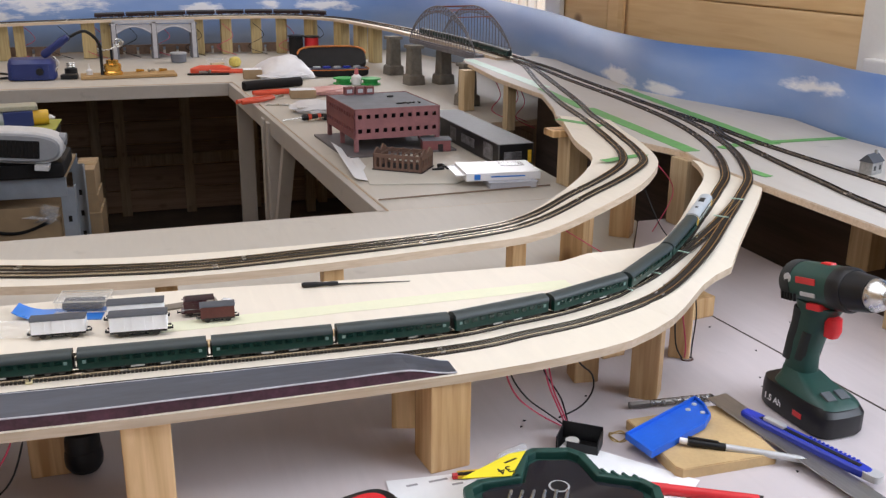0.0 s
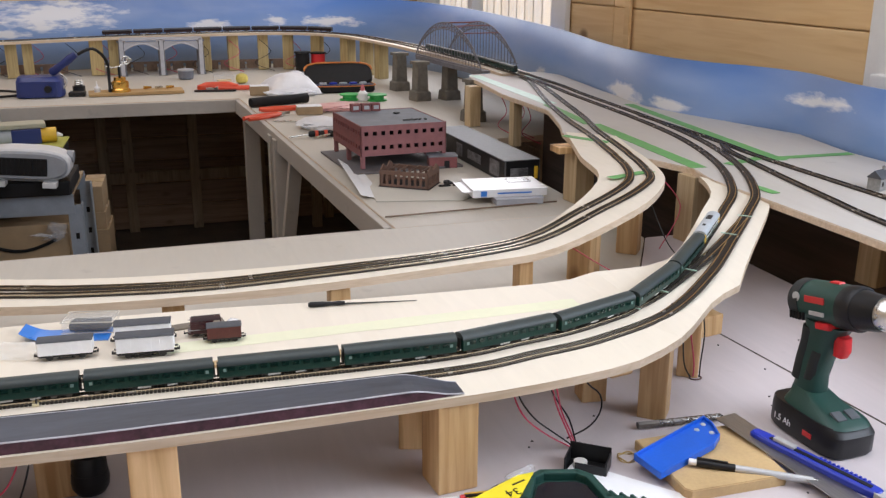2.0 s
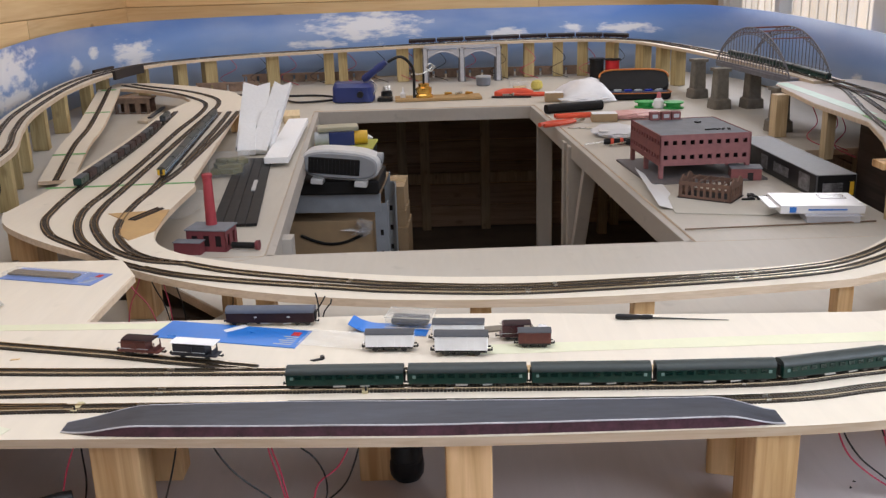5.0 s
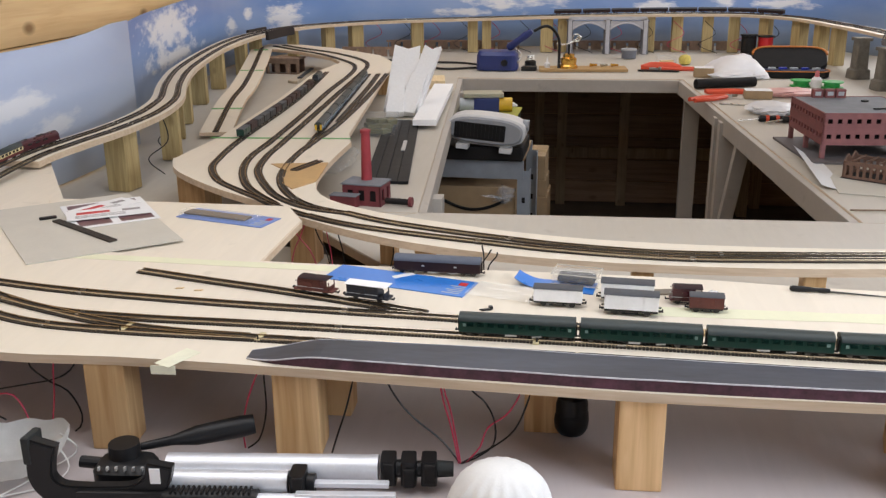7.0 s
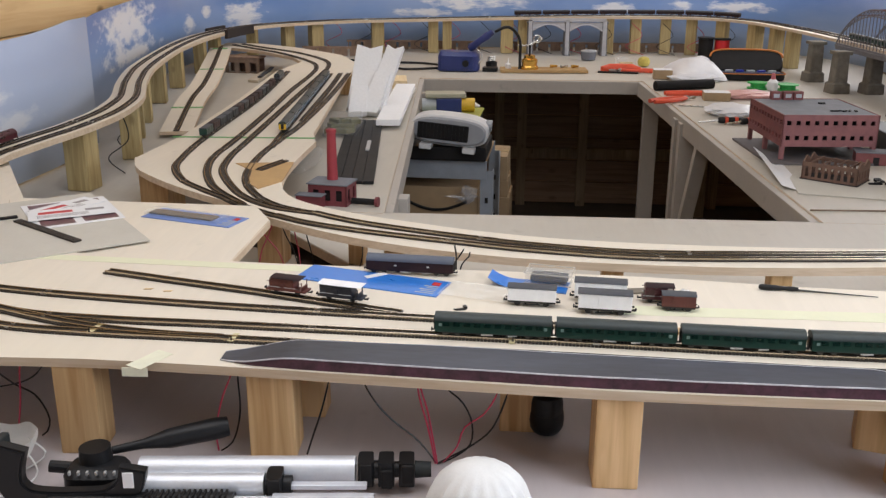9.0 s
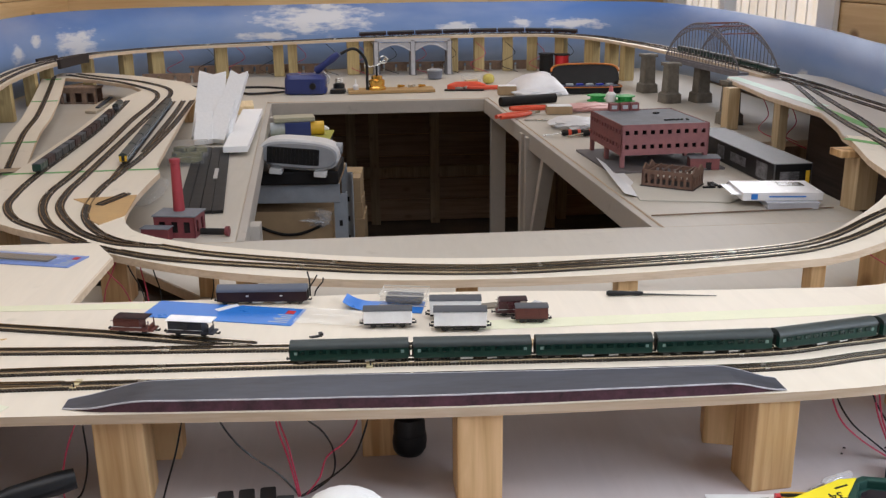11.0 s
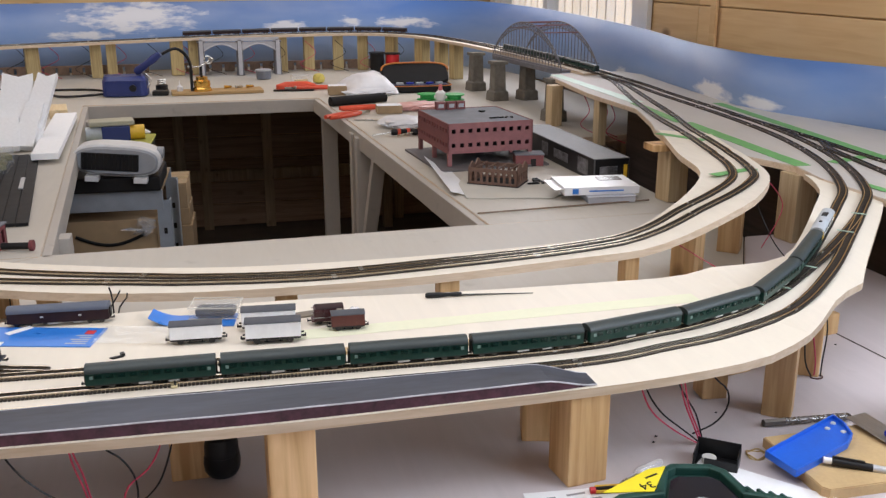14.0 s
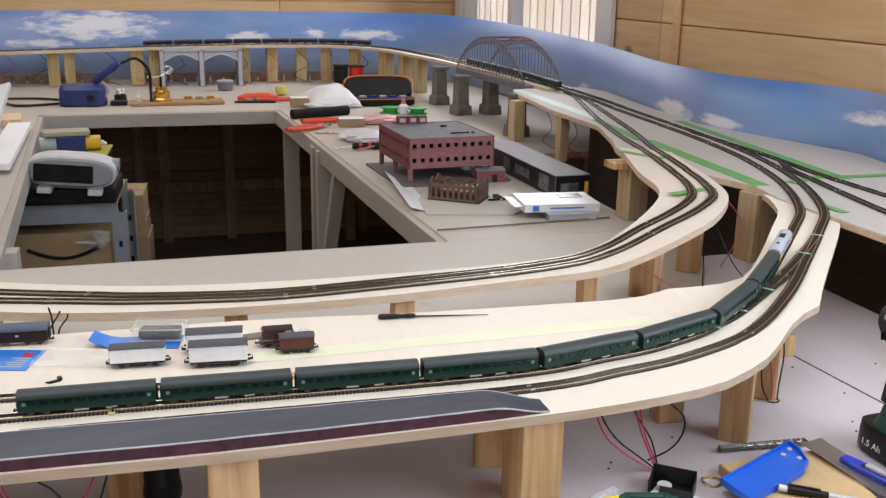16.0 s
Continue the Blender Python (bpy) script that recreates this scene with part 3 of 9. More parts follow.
slab("baseboard_corner", [PIT_NL, (-1.6, 1.842), (-1.6, 1.662), (-0.90, 1.662), (-0.90, 1.78), (-0.561, 1.732)], T - 0.001, 0.018, (TABLE_FAR, PLY_EDGE), "pale plywood baseboard piece beyond the open gap", "baseboard")
tagged(obj("trim_underframe", abox((-0.60, 1.66, 0.815), (0.75, 0.045, 0.09), -12, 0.002), BLACK_BROWN), "dark bearer below the gap in the baseboard", "trim", "", "structure")
slab("baseboard_right", [PIT_NR, (0.95, 1.852), (0.95, 2.45), (1.06, 2.75), (1.45, 2.8), (1.45, 3.87), PIT_FR], T - 0.001, 0.018, (TABLE_FAR, PLY_EDGE), "pale plywood baseboard top covered with tools and boxes", "baseboard")
slab("baseboard_back", [(-1.6, 3.87), PIT_FL, PIT_FR, (1.45, 3.87), (1.45, 5.2), (-1.6, 5.2)], T - 0.002, 0.018, (TABLE_FAR, PLY_EDGE), "pale plywood baseboard top along the back wall", "baseboard")
slab("baseboard_left", [(-1.6, 1.842), PIT_NL, PIT_FL, (-1.6, 3.87)], T - 0.001, 0.018, (TABLE_FAR, PLY_EDGE), "pale plywood baseboard top beside the well", "baseboard")


def fascia(name, a, b, h=0.055, off=0.010, label="grey-white painted board edging the well"):
    a, b = Vector((*a, 0)), Vector((*b, 0))
    d = b - a
    bm = abox((d.length / 2, off, -h / 2), (d.length, 0.018, h), 0, 0.002)
    ob = obj(name, bm, FASCIA)
    ob.matrix_world = Matrix.Translation((a.x, a.y, T - 0.004)) @ Matrix.Rotation(math.atan2(d.y, d.x), 4, "Z")
    return tagged(ob, label, "trim", "", "structure")


fascia("trim_fascia_back", PIT_FL, PIT_FR, 0.050, -0.009)
fascia("trim_fascia_right", PIT_NR, PIT_FR, 0.055, 0.009)
fascia("trim_fascia_left", PIT_NL, PIT_FL, 0.055, -0.009)
fascia("trim_fascia_front", PIT_NL, PIT_NR, 0.055, 0.009)


def timber_leg(x, y, top, w=0.045, d=0.045, mat=None, label="", rz=0.0, base=0.0, name="post", lean=(0, 0)):
    bm = abox((0, 0, (top - base) / 2), (w, d, top - base), 0, 0.002)
    for v in bm.verts:
        k = v.co.z / (top - base)
        v.co.x += lean[0] * (1 - k); v.co.y += lean[1] * (1 - k)
    ob = obj(name, bm, mat or POST)
    ob.matrix_world = pose(x, y, base, 0, 0, rz)
    return tagged(ob, label or "square sawn pine post", "post", "posts")


LEG = "grey-white painted timber leg below the baseboard edge"
for x, y in ((0.426, 3.84), (0.430, 3.12), (0.434, 3.04), (-0.375, 2.05), (-0.475, 3.6)):
    timber_leg(x, y, T - 0.02, 0.06, 0.045, FASCIA, LEG, 0, 0, "timber_post")
timber_leg(0.448, 2.84, T - 0.02, 0.040, 0.040, FASCIA, "grey-white leaning timber brace below the baseboard", 0, 0, "timber_brace", (-0.05, 0.35))
for x, y in ((-1.2, 0.6), (1.0, 0.6), (1.0, 1.5), (1.35, 3.0), (-1.3, 2.6), (-0.9, 5.1), (0.9, 5.1)):
    timber_leg(x, y, T - 0.02, 0.05, 0.05, DARK_TIMBER, "dark framing timber leg", 0, 0, "timber_post")
# studs of the shed wall seen down in the well
for x in (-0.202, -0.075, 0.265, 0.62, 1.0, -0.8):
    timber_leg(x, NORTH - 0.045, 1.0, 0.052, 0.045, DARK_TIMBER, "dark upright stud of the shed wall", 0, 0, "wall_stud")
for z in (0.30, 0.72):
    tagged(obj("trim_rail", abox((0.0, NORTH - 0.04, z), (3.0, 0.04, 0.06), 0, 0.003), DARK_TIMBER), "dark horizontal framing rail of the shed wall", "rail", "", "structure")

# ---------------------------------------------------------------- raised decks
def lift(p):
    """Height of the front deck, which climbs to the right-hand board."""
    k = min(1, max(0, (p.y - 1.0) / 0.42)) if p.x > 0.55 else 0
    return FRONT + (RIGHT - FRONT) * k * k * (3 - 2 * k) if k else FRONT


outer = curve_through([(-1.20, 1.32), (-1.02, 1.06), (-0.85, 0.932), (-0.69, 0.882), (-0.55, 0.882), (-0.45, 0.879), (-0.36, 0.8745), (-0.184, 0.8635), (-0.024, 0.8555), (0.10, 0.854), (0.293, 0.8555), (0.3885, 0.861), (0.497, 0.879),
                       (0.574, 0.918), (0.618, 0.952), (0.70, 1.028), (0.765, 1.066), (0.80, 1.11), (0.91, 1.23), (1.0, 1.33), (1.04, 1.40)], 0.01)
inner = curve_through([(-1.05, 1.60), (-0.95, 1.49), (-0.80, 1.25), (-0.488, 1.199), (0.0, 1.188), (0.24, 1.165), (0.476, 1.152), (0.66, 1.150), (0.72, 1.172), (0.79, 1.24), (0.87, 1.33), (0.945, 1.42), (0.985, 1.50), (1.0, 1.545)], 0.01)
for ln in (outer, inner):
    for p in ln:
        p.z = lift(p) - (0.0025 if p.x > 0.9 else 0)
loft_board("deck_front", inner, outer, 0.0098, (PLY, PLY_EDGE), "pale raised plywood track deck with a wavy sawn front edge", "track deck")
# station-side extension board with a cut-out
slab("deck_left", [(-1.25, 1.30), (-0.80, 1.21), (-0.489, 1.205), (-0.487, 1.407), (-0.53, 1.487), (-0.93, 1.500), (-1.12, 1.80), (-1.22, 1.80), (-1.30, 1.5)], FRONT - 0.003, 0.012, (PLY, PLY_EDGE),
     "pale raised plywood board beside the outer track, corner cut off", "track deck")

right_outline = [(1.016, 0.55), (1.44, 0.55), (1.43, 1.65), (1.47, 1.86), (1.40, 2.12), (1.345, 2.35), (1.38, 2.7), (1.43, 3.1), (1.40, 3.22), (1.13, 3.20), (1.097, 3.13), (1.049, 2.686), (1.05, 2.353), (0.987, 2.143),
                 (0.945, 2.035), (0.905, 1.87), (0.967, 1.76), (1.02, 1.60), (1.0, 1.50), (1.004, 1.358)]
slab("deck_right", right_outline, RIGHT, 0.012, (PLY_WHITE, PLY_EDGE), "white raised plywood deck with sidings and green tape", "track deck")


def slope(p):
    k = min(1, max(0, (p.x - 0.55) / 0.33))
    return INNER + (RIGHT - INNER) * k * k * (3 - 2 * k)


in_cam = curve_through([(-0.90, 1.90), (-0.862, 1.81), (-0.80, 1.735), (-0.704, 1.645), (-0.593, 1.56), (-0.505, 1.476), (-0.347, 1.379), (-0.173, 1.32), (0.004, 1.296), (0.228, 1.294), (0.479, 1.322), (0.60, 1.337),
                        (0.724, 1.368), (0.81, 1.405), (0.88, 1.475), (0.935, 1.56), (0.975, 1.68), (1.0, 1.80), (1.04, 1.95)], 0.01)
in_pit = curve_through([(-0.56, 2.10), (-0.56, 1.90), (-0.55, 1.75), (-0.52, 1.64), (-0.46, 1.57), (-0.36, 1.51), (-0.25, 1.465), (-0.15, 1.43), (0.0, 1.40), (0.228, 1.39), (0.46, 1.402), (0.60, 1.431),
                        (0.69, 1.478), (0.76, 1.530), (0.815, 1.592), (0.843, 1.66), (0.857, 1.75), (0.90, 1.88), (0.95, 2.03)], 0.01)
for ln in (in_cam, in_pit):
    for p in ln:
        p.z = slope(p) + (0.002 if p.y > 1.7 and p.x > 0.5 else 0)
loft_board("deck_inner", in_pit, in_cam, 0.012, (PLY, PLY_EDGE), "pale curved plywood deck of the inner track loop", "track deck")
slab("deck_yard", [(-0.90, 1.895), (-0.56, 2.095), (-0.587, 2.2), (-0.69, 3.27), (-0.70, 3.55), (-0.82, 3.85), (-1.05, 4.10), (-1.25, 4.25), (-1.42, 4.28), (-1.42, 4.12), (-1.2, 3.97), (-1.0, 3.75), (-0.93, 3.6), (-0.955, 3.3), (-0.91, 2.7), (-0.885, 2.15)],
     INNER - 0.0012, 0.012, (PLY, PLY_EDGE), "pale plywood fiddle yard deck with parked trains", "track deck")

# ribbon decks: back viaduct and the left-hand climb
i0 = min(range(len(LOOP)), key=lambda i: (LOOP[i] - Vector((1.235, 3.12, 1.06))).length if LOOP[i].y > 3 else 9)
back_line = LOOP[i0:]
ribbon_line = resample(back_line, 0.03)
bm = bmesh.new()
rings = []
for p, n in zip(ribbon_line, sides(ribbon_line)):
    k = min(1, max(0, (3.9 - p.y) / 0.5)) if p.x < -0.9 else 0     # narrower on the left-hand climb
    far, near = -0.032 + 0.008 * k, 0.075 - 0.017 * k
    rings.append([bm.verts.new(p + n * d + Vector((0, 0, h))) for d, h in ((far, 0), (far, -0.012), (near, -0.012), (near, 0))])
for a, b in zip(rings, rings[1:]):
    for i in range(4):
        bm.faces.new((a[i], b[i], b[(i + 1) % 4], a[(i + 1) % 4]))
bm.faces.new(rings[0]), bm.faces.new(list(reversed(rings[-1])))
bmesh.ops.recalc_face_normals(bm, faces=bm.faces[:])
for f in bm.faces:
    f.material_index = 0 if f.normal.z > 0.5 else 1
tagged(obj("deck_back", bm, (PLY, PLY_EDGE)), "narrow pale plywood viaduct deck on timber posts", "track deck", "", "structure")
ramp = curve_through([(-1.05, 2.55, 0.918), (-1.14, 2.95, 0.942), (-1.18, 3.2, 0.957), (-1.27, 3.6, 0.975), (-1.40, 4.12, 0.990)], 0.03)
bm = sweep(ramp, [(0.045, 0.0), (0.045, -0.010), (-0.045, -0.010), (-0.045, 0.0)])
for f in bm.faces:
    f.material_index = 0 if f.normal.z > 0.5 else 1
tagged(obj("deck_ramp", bm, (PLY, PLY_EDGE)), "narrow pale plywood ramp descending to the baseboard", "track deck", "", "structure")

# ---------------------------------------------------------------- posts under the decks
PINE_LABEL = "square planed pine post on the baseboard holding up the deck"
OLD_LABEL = "stout square greenish softwood post under the viaduct"
for x, y, w, rz in ((0.289, 0.881, 0.045, 6), (-0.357, 0.911, 0.048, 3), (-0.0065, 0.8835, 0.045, 1), (-0.561, 0.904, 0.043, 4), (0.575, 0.955, 0.034, -40), (0.522, 1.020, 0.032, -8), (0.679, 1.046, 0.028, -35),
                    (0.28, 0.975, 0.040, -16), (-0.338, 1.0, 0.036, 0), (-0.10, 0.99, 0.045, 0), (0.60, 1.10, 0.03, 0)):
    timber_leg(x, y, FRONT - 0.0098, w, w, POST, PINE_LABEL, rz, T)
for x, y, w, rz in ((0.262, 1.318, 0.030, 0), (0.575, 1.374, 0.025, 4), (0.719, 1.447, 0.043, 39), (0.872, 1.566, 0.040, -40), (0.03, 1.325, 0.03, 0), (-0.514, 1.523, 0.044, -5), (-0.372, 1.528, 0.026, -10), (-0.30, 1.45, 0.03, 0), (-0.80, 1.80, 0.05, -20), (-0.86, 1.88, 0.04, 0), (-0.72, 3.4, 0.045, 0), (-0.85, 3.2, 0.04, 0)):
    timber_leg(x, y, slope(Vector((x, y, 0))) - 0.012, w, w, POST, PINE_LABEL, rz, T)
for x, y, w in ((0.953, 1.955, 0.05), (1.062, 2.99, 0.04), (1.065, 2.62, 0.028), (1.12, 2.75, 0.028), (1.03, 1.60, 0.050), (1.04, 1.02, 0.05), (1.188, 1.275, 0.045)):
    timber_leg(x, y, RIGHT - 0.012, w, w, POST_PALE, "square pine post under the white deck", 8, T)
timber_leg(0.930, 1.945, RIGHT - 0.012, 0.09, 0.05, POST, "short pine cleat under the deck edge", 0, RIGHT - 0.027, "cleat")
# along the outer loop
def at_loop(x, y):
    return min(range(len(LOOP)), key=lambda i: (LOOP[i].x - x) ** 2 + (LOOP[i].y - y) ** 2)


for x, y, w in ((-1.10, 1.985, 0.052), (-1.09, 2.285, 0.046), (-1.16, 2.55, 0.045), (-1.20, 2.80, 0.055), (-1.29, 3.15, 0.05), (-1.36, 3.5, 0.05), (-1.38, 3.9, 0.045), (-1.2, 4.55, 0.05), (-1.08, 4.62, 0.06), (-0.80, 4.74, 0.06),
                (-0.53, 4.79, 0.05), (-0.46, 4.80, 0.045), (-0.17, 4.82, 0.06), (-0.09, 4.84, 0.05), (0.34, 4.83, 0.055), (0.47, 4.85, 0.05), (0.62, 4.84, 0.05), (0.74, 4.86, 0.05), (0.88, 4.80, 0.05), (1.0, 4.66, 0.055), (1.04, 4.5, 0.05), (1.08, 4.35, 0.05)):
    i = at_loop(x, y)
    n = sides(LOOP[max(0, i - 2):i + 3])[2] if 2 < i < len(LOOP) - 3 else Vector((1, 0, 0))
    q = LOOP[i] + n * 0.02
    timber_leg(q.x, q.y, LOOP[i].z - 0.012, w, w, POST_OLD, OLD_LABEL, math.degrees(math.atan2(n.y, n.x)), T)

# ---------------------------------------------------------------- printed backdrop
def backdrop(name, pts, z0, z1, label, start):
    line = curve_through(pts, 0.03)
    bm = bmesh.new()
    uvl = bm.loops.layers.uv.new("UVMap")
    nn = sides(line)
    rows = []
    s = start
    for i, (p, n) in enumerate(zip(line, nn)):
        if i:
            s += (p - line[i - 1]).length
        top = z1(p) if callable(z1) else z1
        wav = 0.004 * noise.noise(Vector((s * 2.2, 3.1, 0)))
        rows.append((s, [(bm.verts.new((p.x + n.x * d, p.y + n.y * d, z)), (z - z0) / (1.235 - z0)) for z, d in ((z0, 0), ((z0 + top) / 2, wav), (top + wav, 0), (top + wav, -0.003), (z0, -0.003))]))
    for (sa, a), (sb, b) in zip(rows, rows[1:]):
        for i in range(5):
            j = (i + 1) % 5
            f = bm.faces.new((a[i][0], b[i][0], b[j][0], a[j][0]))
            f.smooth = i < 2
            for lp, (u, v) in zip(f.loops, ((sa, a[i][1]), (sb, b[i][1]), (sb, b[j][1]), (sa, a[j][1]))):
                lp[uvl].uv = (u, v)
    bmesh.ops.recalc_face_normals(bm, faces=bm.faces[:])
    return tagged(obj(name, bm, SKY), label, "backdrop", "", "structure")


def bd_top(p):
    k = min(1, max(0, (p.y - 2.6) / 2.2))
    return (1.185 + 0.05 * k) if p.x > 0 else (1.212 + 0.023 * k)


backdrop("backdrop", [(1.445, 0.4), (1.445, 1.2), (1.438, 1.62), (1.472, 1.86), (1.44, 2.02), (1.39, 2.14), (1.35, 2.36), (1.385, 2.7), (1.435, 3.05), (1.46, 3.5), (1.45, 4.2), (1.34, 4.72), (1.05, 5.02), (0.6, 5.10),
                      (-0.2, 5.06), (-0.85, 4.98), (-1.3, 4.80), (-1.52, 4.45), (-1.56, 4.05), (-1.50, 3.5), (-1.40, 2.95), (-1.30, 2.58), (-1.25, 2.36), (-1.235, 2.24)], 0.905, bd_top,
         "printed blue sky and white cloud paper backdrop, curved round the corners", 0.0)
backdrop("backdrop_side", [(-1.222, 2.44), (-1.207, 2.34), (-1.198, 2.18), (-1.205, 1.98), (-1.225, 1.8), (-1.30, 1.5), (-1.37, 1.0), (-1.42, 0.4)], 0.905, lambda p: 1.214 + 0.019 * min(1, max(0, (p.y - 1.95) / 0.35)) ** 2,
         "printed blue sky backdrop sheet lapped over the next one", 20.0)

# ---------------------------------------------------------------- track
joiner_mesh = []


def track(label, line, rail=RAIL, group="tracks", z=0.0, pitch=0.0039):
    """N gauge track: two rails on a strip of sleepers."""
    line = resample([p + Vector((0, 0, z)) for p in line], 0.012)
    o = line[0].copy()
    line = [p - o for p in line]
    th = thing("model_track", Matrix.Translation(o), label, "model track", group)
    for s in (-0.0049, 0.0049):
        part("rail", sweep(line, [(s - 0.0009, 0.0016), (s + 0.0009, 0.0016), (s + 0.0008, 0.0042), (s - 0.0008, 0.0042)]), rail, th)
    fine = resample(line, pitch)
    nn = sides(fine)
    vs, fs = [], []
    for p, n in zip(fine, nn):
        d = Vector((n.y, -n.x, 0))
        k = len(vs)
        for u, v, h in ((-1, -1, 0), (1, -1, 0), (1, 1, 0), (-1, 1, 0), (-1, -1, 1), (1, -1, 1), (1, 1, 1), (-1, 1, 1)):
            vs.append(p + n * (0.0083 * u) + d * (0.00145 * v) + Vector((0, 0, 0.0002 + 0.0019 * h)))
        fs += [(k + 4, k + 5, k + 6, k + 7), (k, k + 1, k + 5, k + 4), (k + 1, k + 2, k + 6, k + 5), (k + 2, k + 3, k + 7, k + 6), (k + 3, k, k + 4, k + 7)]
    for s in (-0.0049, 0.0049):
        for a, b, na, nb in zip(line, line[1:], sides(line), sides(line)[1:]):
            k = len(vs)
            vs += [a + na * (s - 0.0012) + Vector((0, 0, 0.0008)), a + na * (s + 0.0012) + Vector((0, 0, 0.0008)), b + nb * (s + 0.0012) + Vector((0, 0, 0.0008)), b + nb * (s - 0.0012) + Vector((0, 0, 0.0008))]
            fs.append((k, k + 1, k + 2, k + 3))
    # bright joiners where lengths of rail meet
    jl = resample(line, 0.31)
    for p, n in list(zip(jl, sides(jl)))[1:-1]:
        for s in (-0.0049, 0.0049):
            if not joiner_mesh:
                b = abox((0, 0, 0.0028), (0.0085, 0.0019, 0.0020), 0, 0.0003)
                jm = bpy.data.meshes.new("rail_joiner")
                b.to_mesh(jm); b.free(); jm.materials.append(surface("bright_joiner_metal", (0.80, 0.77, 0.70), 0.3, 1.0, 0.1, 60, 300, 0.0))
                joiner_mesh.append(jm)
            j = new("rail_joiner", joiner_mesh[0])
            j.parent = th
            j.matrix_local = Matrix.Translation(p + n * s) @ Matrix.Rotation(math.atan2(-n.x, n.y), 4, "Z")
    me = bpy.data.meshes.new("sleeper_strip")
    me.from_pydata([tuple(v) for v in vs], [], fs)
    me.materials.append(SLEEPER)
    ob = new("sleeper_strip", me)
    ob.parent = th
    tagged(ob, "", "", "", "stuff")
    return th


k1 = at_loop(1.05, 1.45)
SHINY = "shiny nickel silver rails on dark sleepers, front track"
DULL = "weathered brown rails on dark sleepers round the layout"
track(SHINY, LOOP[:k1 + 1])
track(DULL, LOOP[k1:], RAIL_DARK)
k2 = min(range(len(LOOP_IN)), key=lambda i: (LOOP_IN[i].x - 1.02) ** 2 + (LOOP_IN[i].y - 1.46) ** 2)
track(SHINY, LOOP_IN[:k2 + 1])
track(DULL, LOOP_IN[k2:], RAIL_DARK)
ia = [(1.2635, 3.04, 1.047), (1.257, 2.92, 1.046), (1.235, 2.80, 1.046), (1.143, 2.431, 1.045), (1.089, 2.219, 1.045), (1.028, 2.012, 1.045), (0.972, 1.783, 1.046), (0.944, 1.669, 1.046), (0.904, 1.558, 1.044), (0.86, 1.50, 1.036), (0.80, 1.455, 1.024), (0.72, 1.425, 1.008),
      (0.625, 1.39, 0.993), (0.463, 1.35, 0.99), (0.234, 1.326, 0.99), (0.07, 1.318, 0.99), (-0.092, 1.34, 0.99), (-0.177, 1.362, 0.99), (-0.284, 1.392, 0.99), (-0.37, 1.42, 0.99), (-0.442, 1.450, 0.99), (-0.499, 1.486, 0.99)]
IA = curve_through(ia, 0.01)
ib = [(1.262, 3.06, 1.047), (1.246, 2.95, 1.0465), (1.218, 2.85, 1.0465), (1.104, 2.473, 1.045), (1.031, 2.19, 1.045), (0.992, 2.0, 1.045), (0.944, 1.809, 1.046), (0.907, 1.663, 1.046), (0.866, 1.566, 1.040), (0.825, 1.515, 1.030), (0.77, 1.485, 1.018), (0.70, 1.46, 1.004),
      (0.615, 1.422, 0.992), (0.46, 1.380, 0.99), (0.234, 1.355, 0.99), (0.07, 1.347, 0.99), (-0.08, 1.369, 0.99), (-0.165, 1.393, 0.99), (-0.27, 1.428, 0.99), (-0.367, 1.468, 0.99), (-0.44, 1.508, 0.99)]
IB = curve_through([(x, y - (0.0045 if y < 1.5 else 0.0), z) for x, y, z in ib], 0.01)
for ln in (IA, IB):
    for p in ln:
        p.z = (slope(p) if p.y < 1.75 else RIGHT + 0.002 * min(1, max(0, (2.0 - p.y) / 0.1))) + 0.0006
Y = 0.989
yard = {
    "Y1": [(-0.499, 1.486), (-0.561, 1.535), (-0.616, 1.590), (-0.672, 1.644), (-0.733, 1.712), (-0.781, 1.808), (-0.80, 1.90), (-0.821, 2.108), (-0.849, 2.689), (-0.91, 3.30)],
    "Y2": [(-0.575, 1.555), (-0.628, 1.62), (-0.671, 1.688), (-0.713, 1.796), (-0.738, 1.92), (-0.745, 2.1), (-0.766, 2.464), (-0.795, 2.852), (-0.811, 3.205), (-0.835, 3.422), (-0.894, 3.59), (-1.063, 3.849), (-1.234, 4.031), (-1.36, 4.17)],
    "Y3": [(-0.44, 1.508), (-0.512, 1.535), (-0.578, 1.594), (-0.631, 1.679), (-0.683, 1.799), (-0.705, 1.93), (-0.712, 2.05), (-0.736, 2.468), (-0.758, 2.855), (-0.778, 3.208), (-0.80, 3.474), (-0.86, 3.666), (-1.02, 3.90), (-1.20, 4.07), (-1.33, 4.21)],
    "Y4": [(-0.44, 1.508), (-0.497, 1.538), (-0.545, 1.585), (-0.595, 1.67), (-0.628, 1.775), (-0.645, 1.93), (-0.645, 2.1), (-0.64, 2.3), (-0.655, 2.75), (-0.690, 3.27)],
    "Y5": [(-0.643, 2.02), (-0.657, 2.18), (-0.68, 2.45), (-0.715, 2.85), (-0.750, 3.25)],
    "Y6": [(-0.648, 2.35), (-0.665, 2.6), (-0.69, 2.95), (-0.718, 3.26)],
}
YARD = {k: curve_through([(x, y, Y) for x, y in v], 0.01) for k, v in yard.items()}
track("shiny nickel silver rails of the inner loop", IA[84:])
track("shiny nickel silver rails of the inner loop", IB[81:])
track(DULL, IA[:85], RAIL_DARK)
track(DULL, IB[:82], RAIL_DARK)
for k, v in YARD.items():
    track("weathered brown rails in the fiddle yard", v, RAIL_DARK, "yard tracks", 0.0004 if k in ("Y2", "Y3", "Y5", "Y6") else 0.0)
track("weathered brown rails on the ramp", [p for p in ramp], RAIL_DARK)
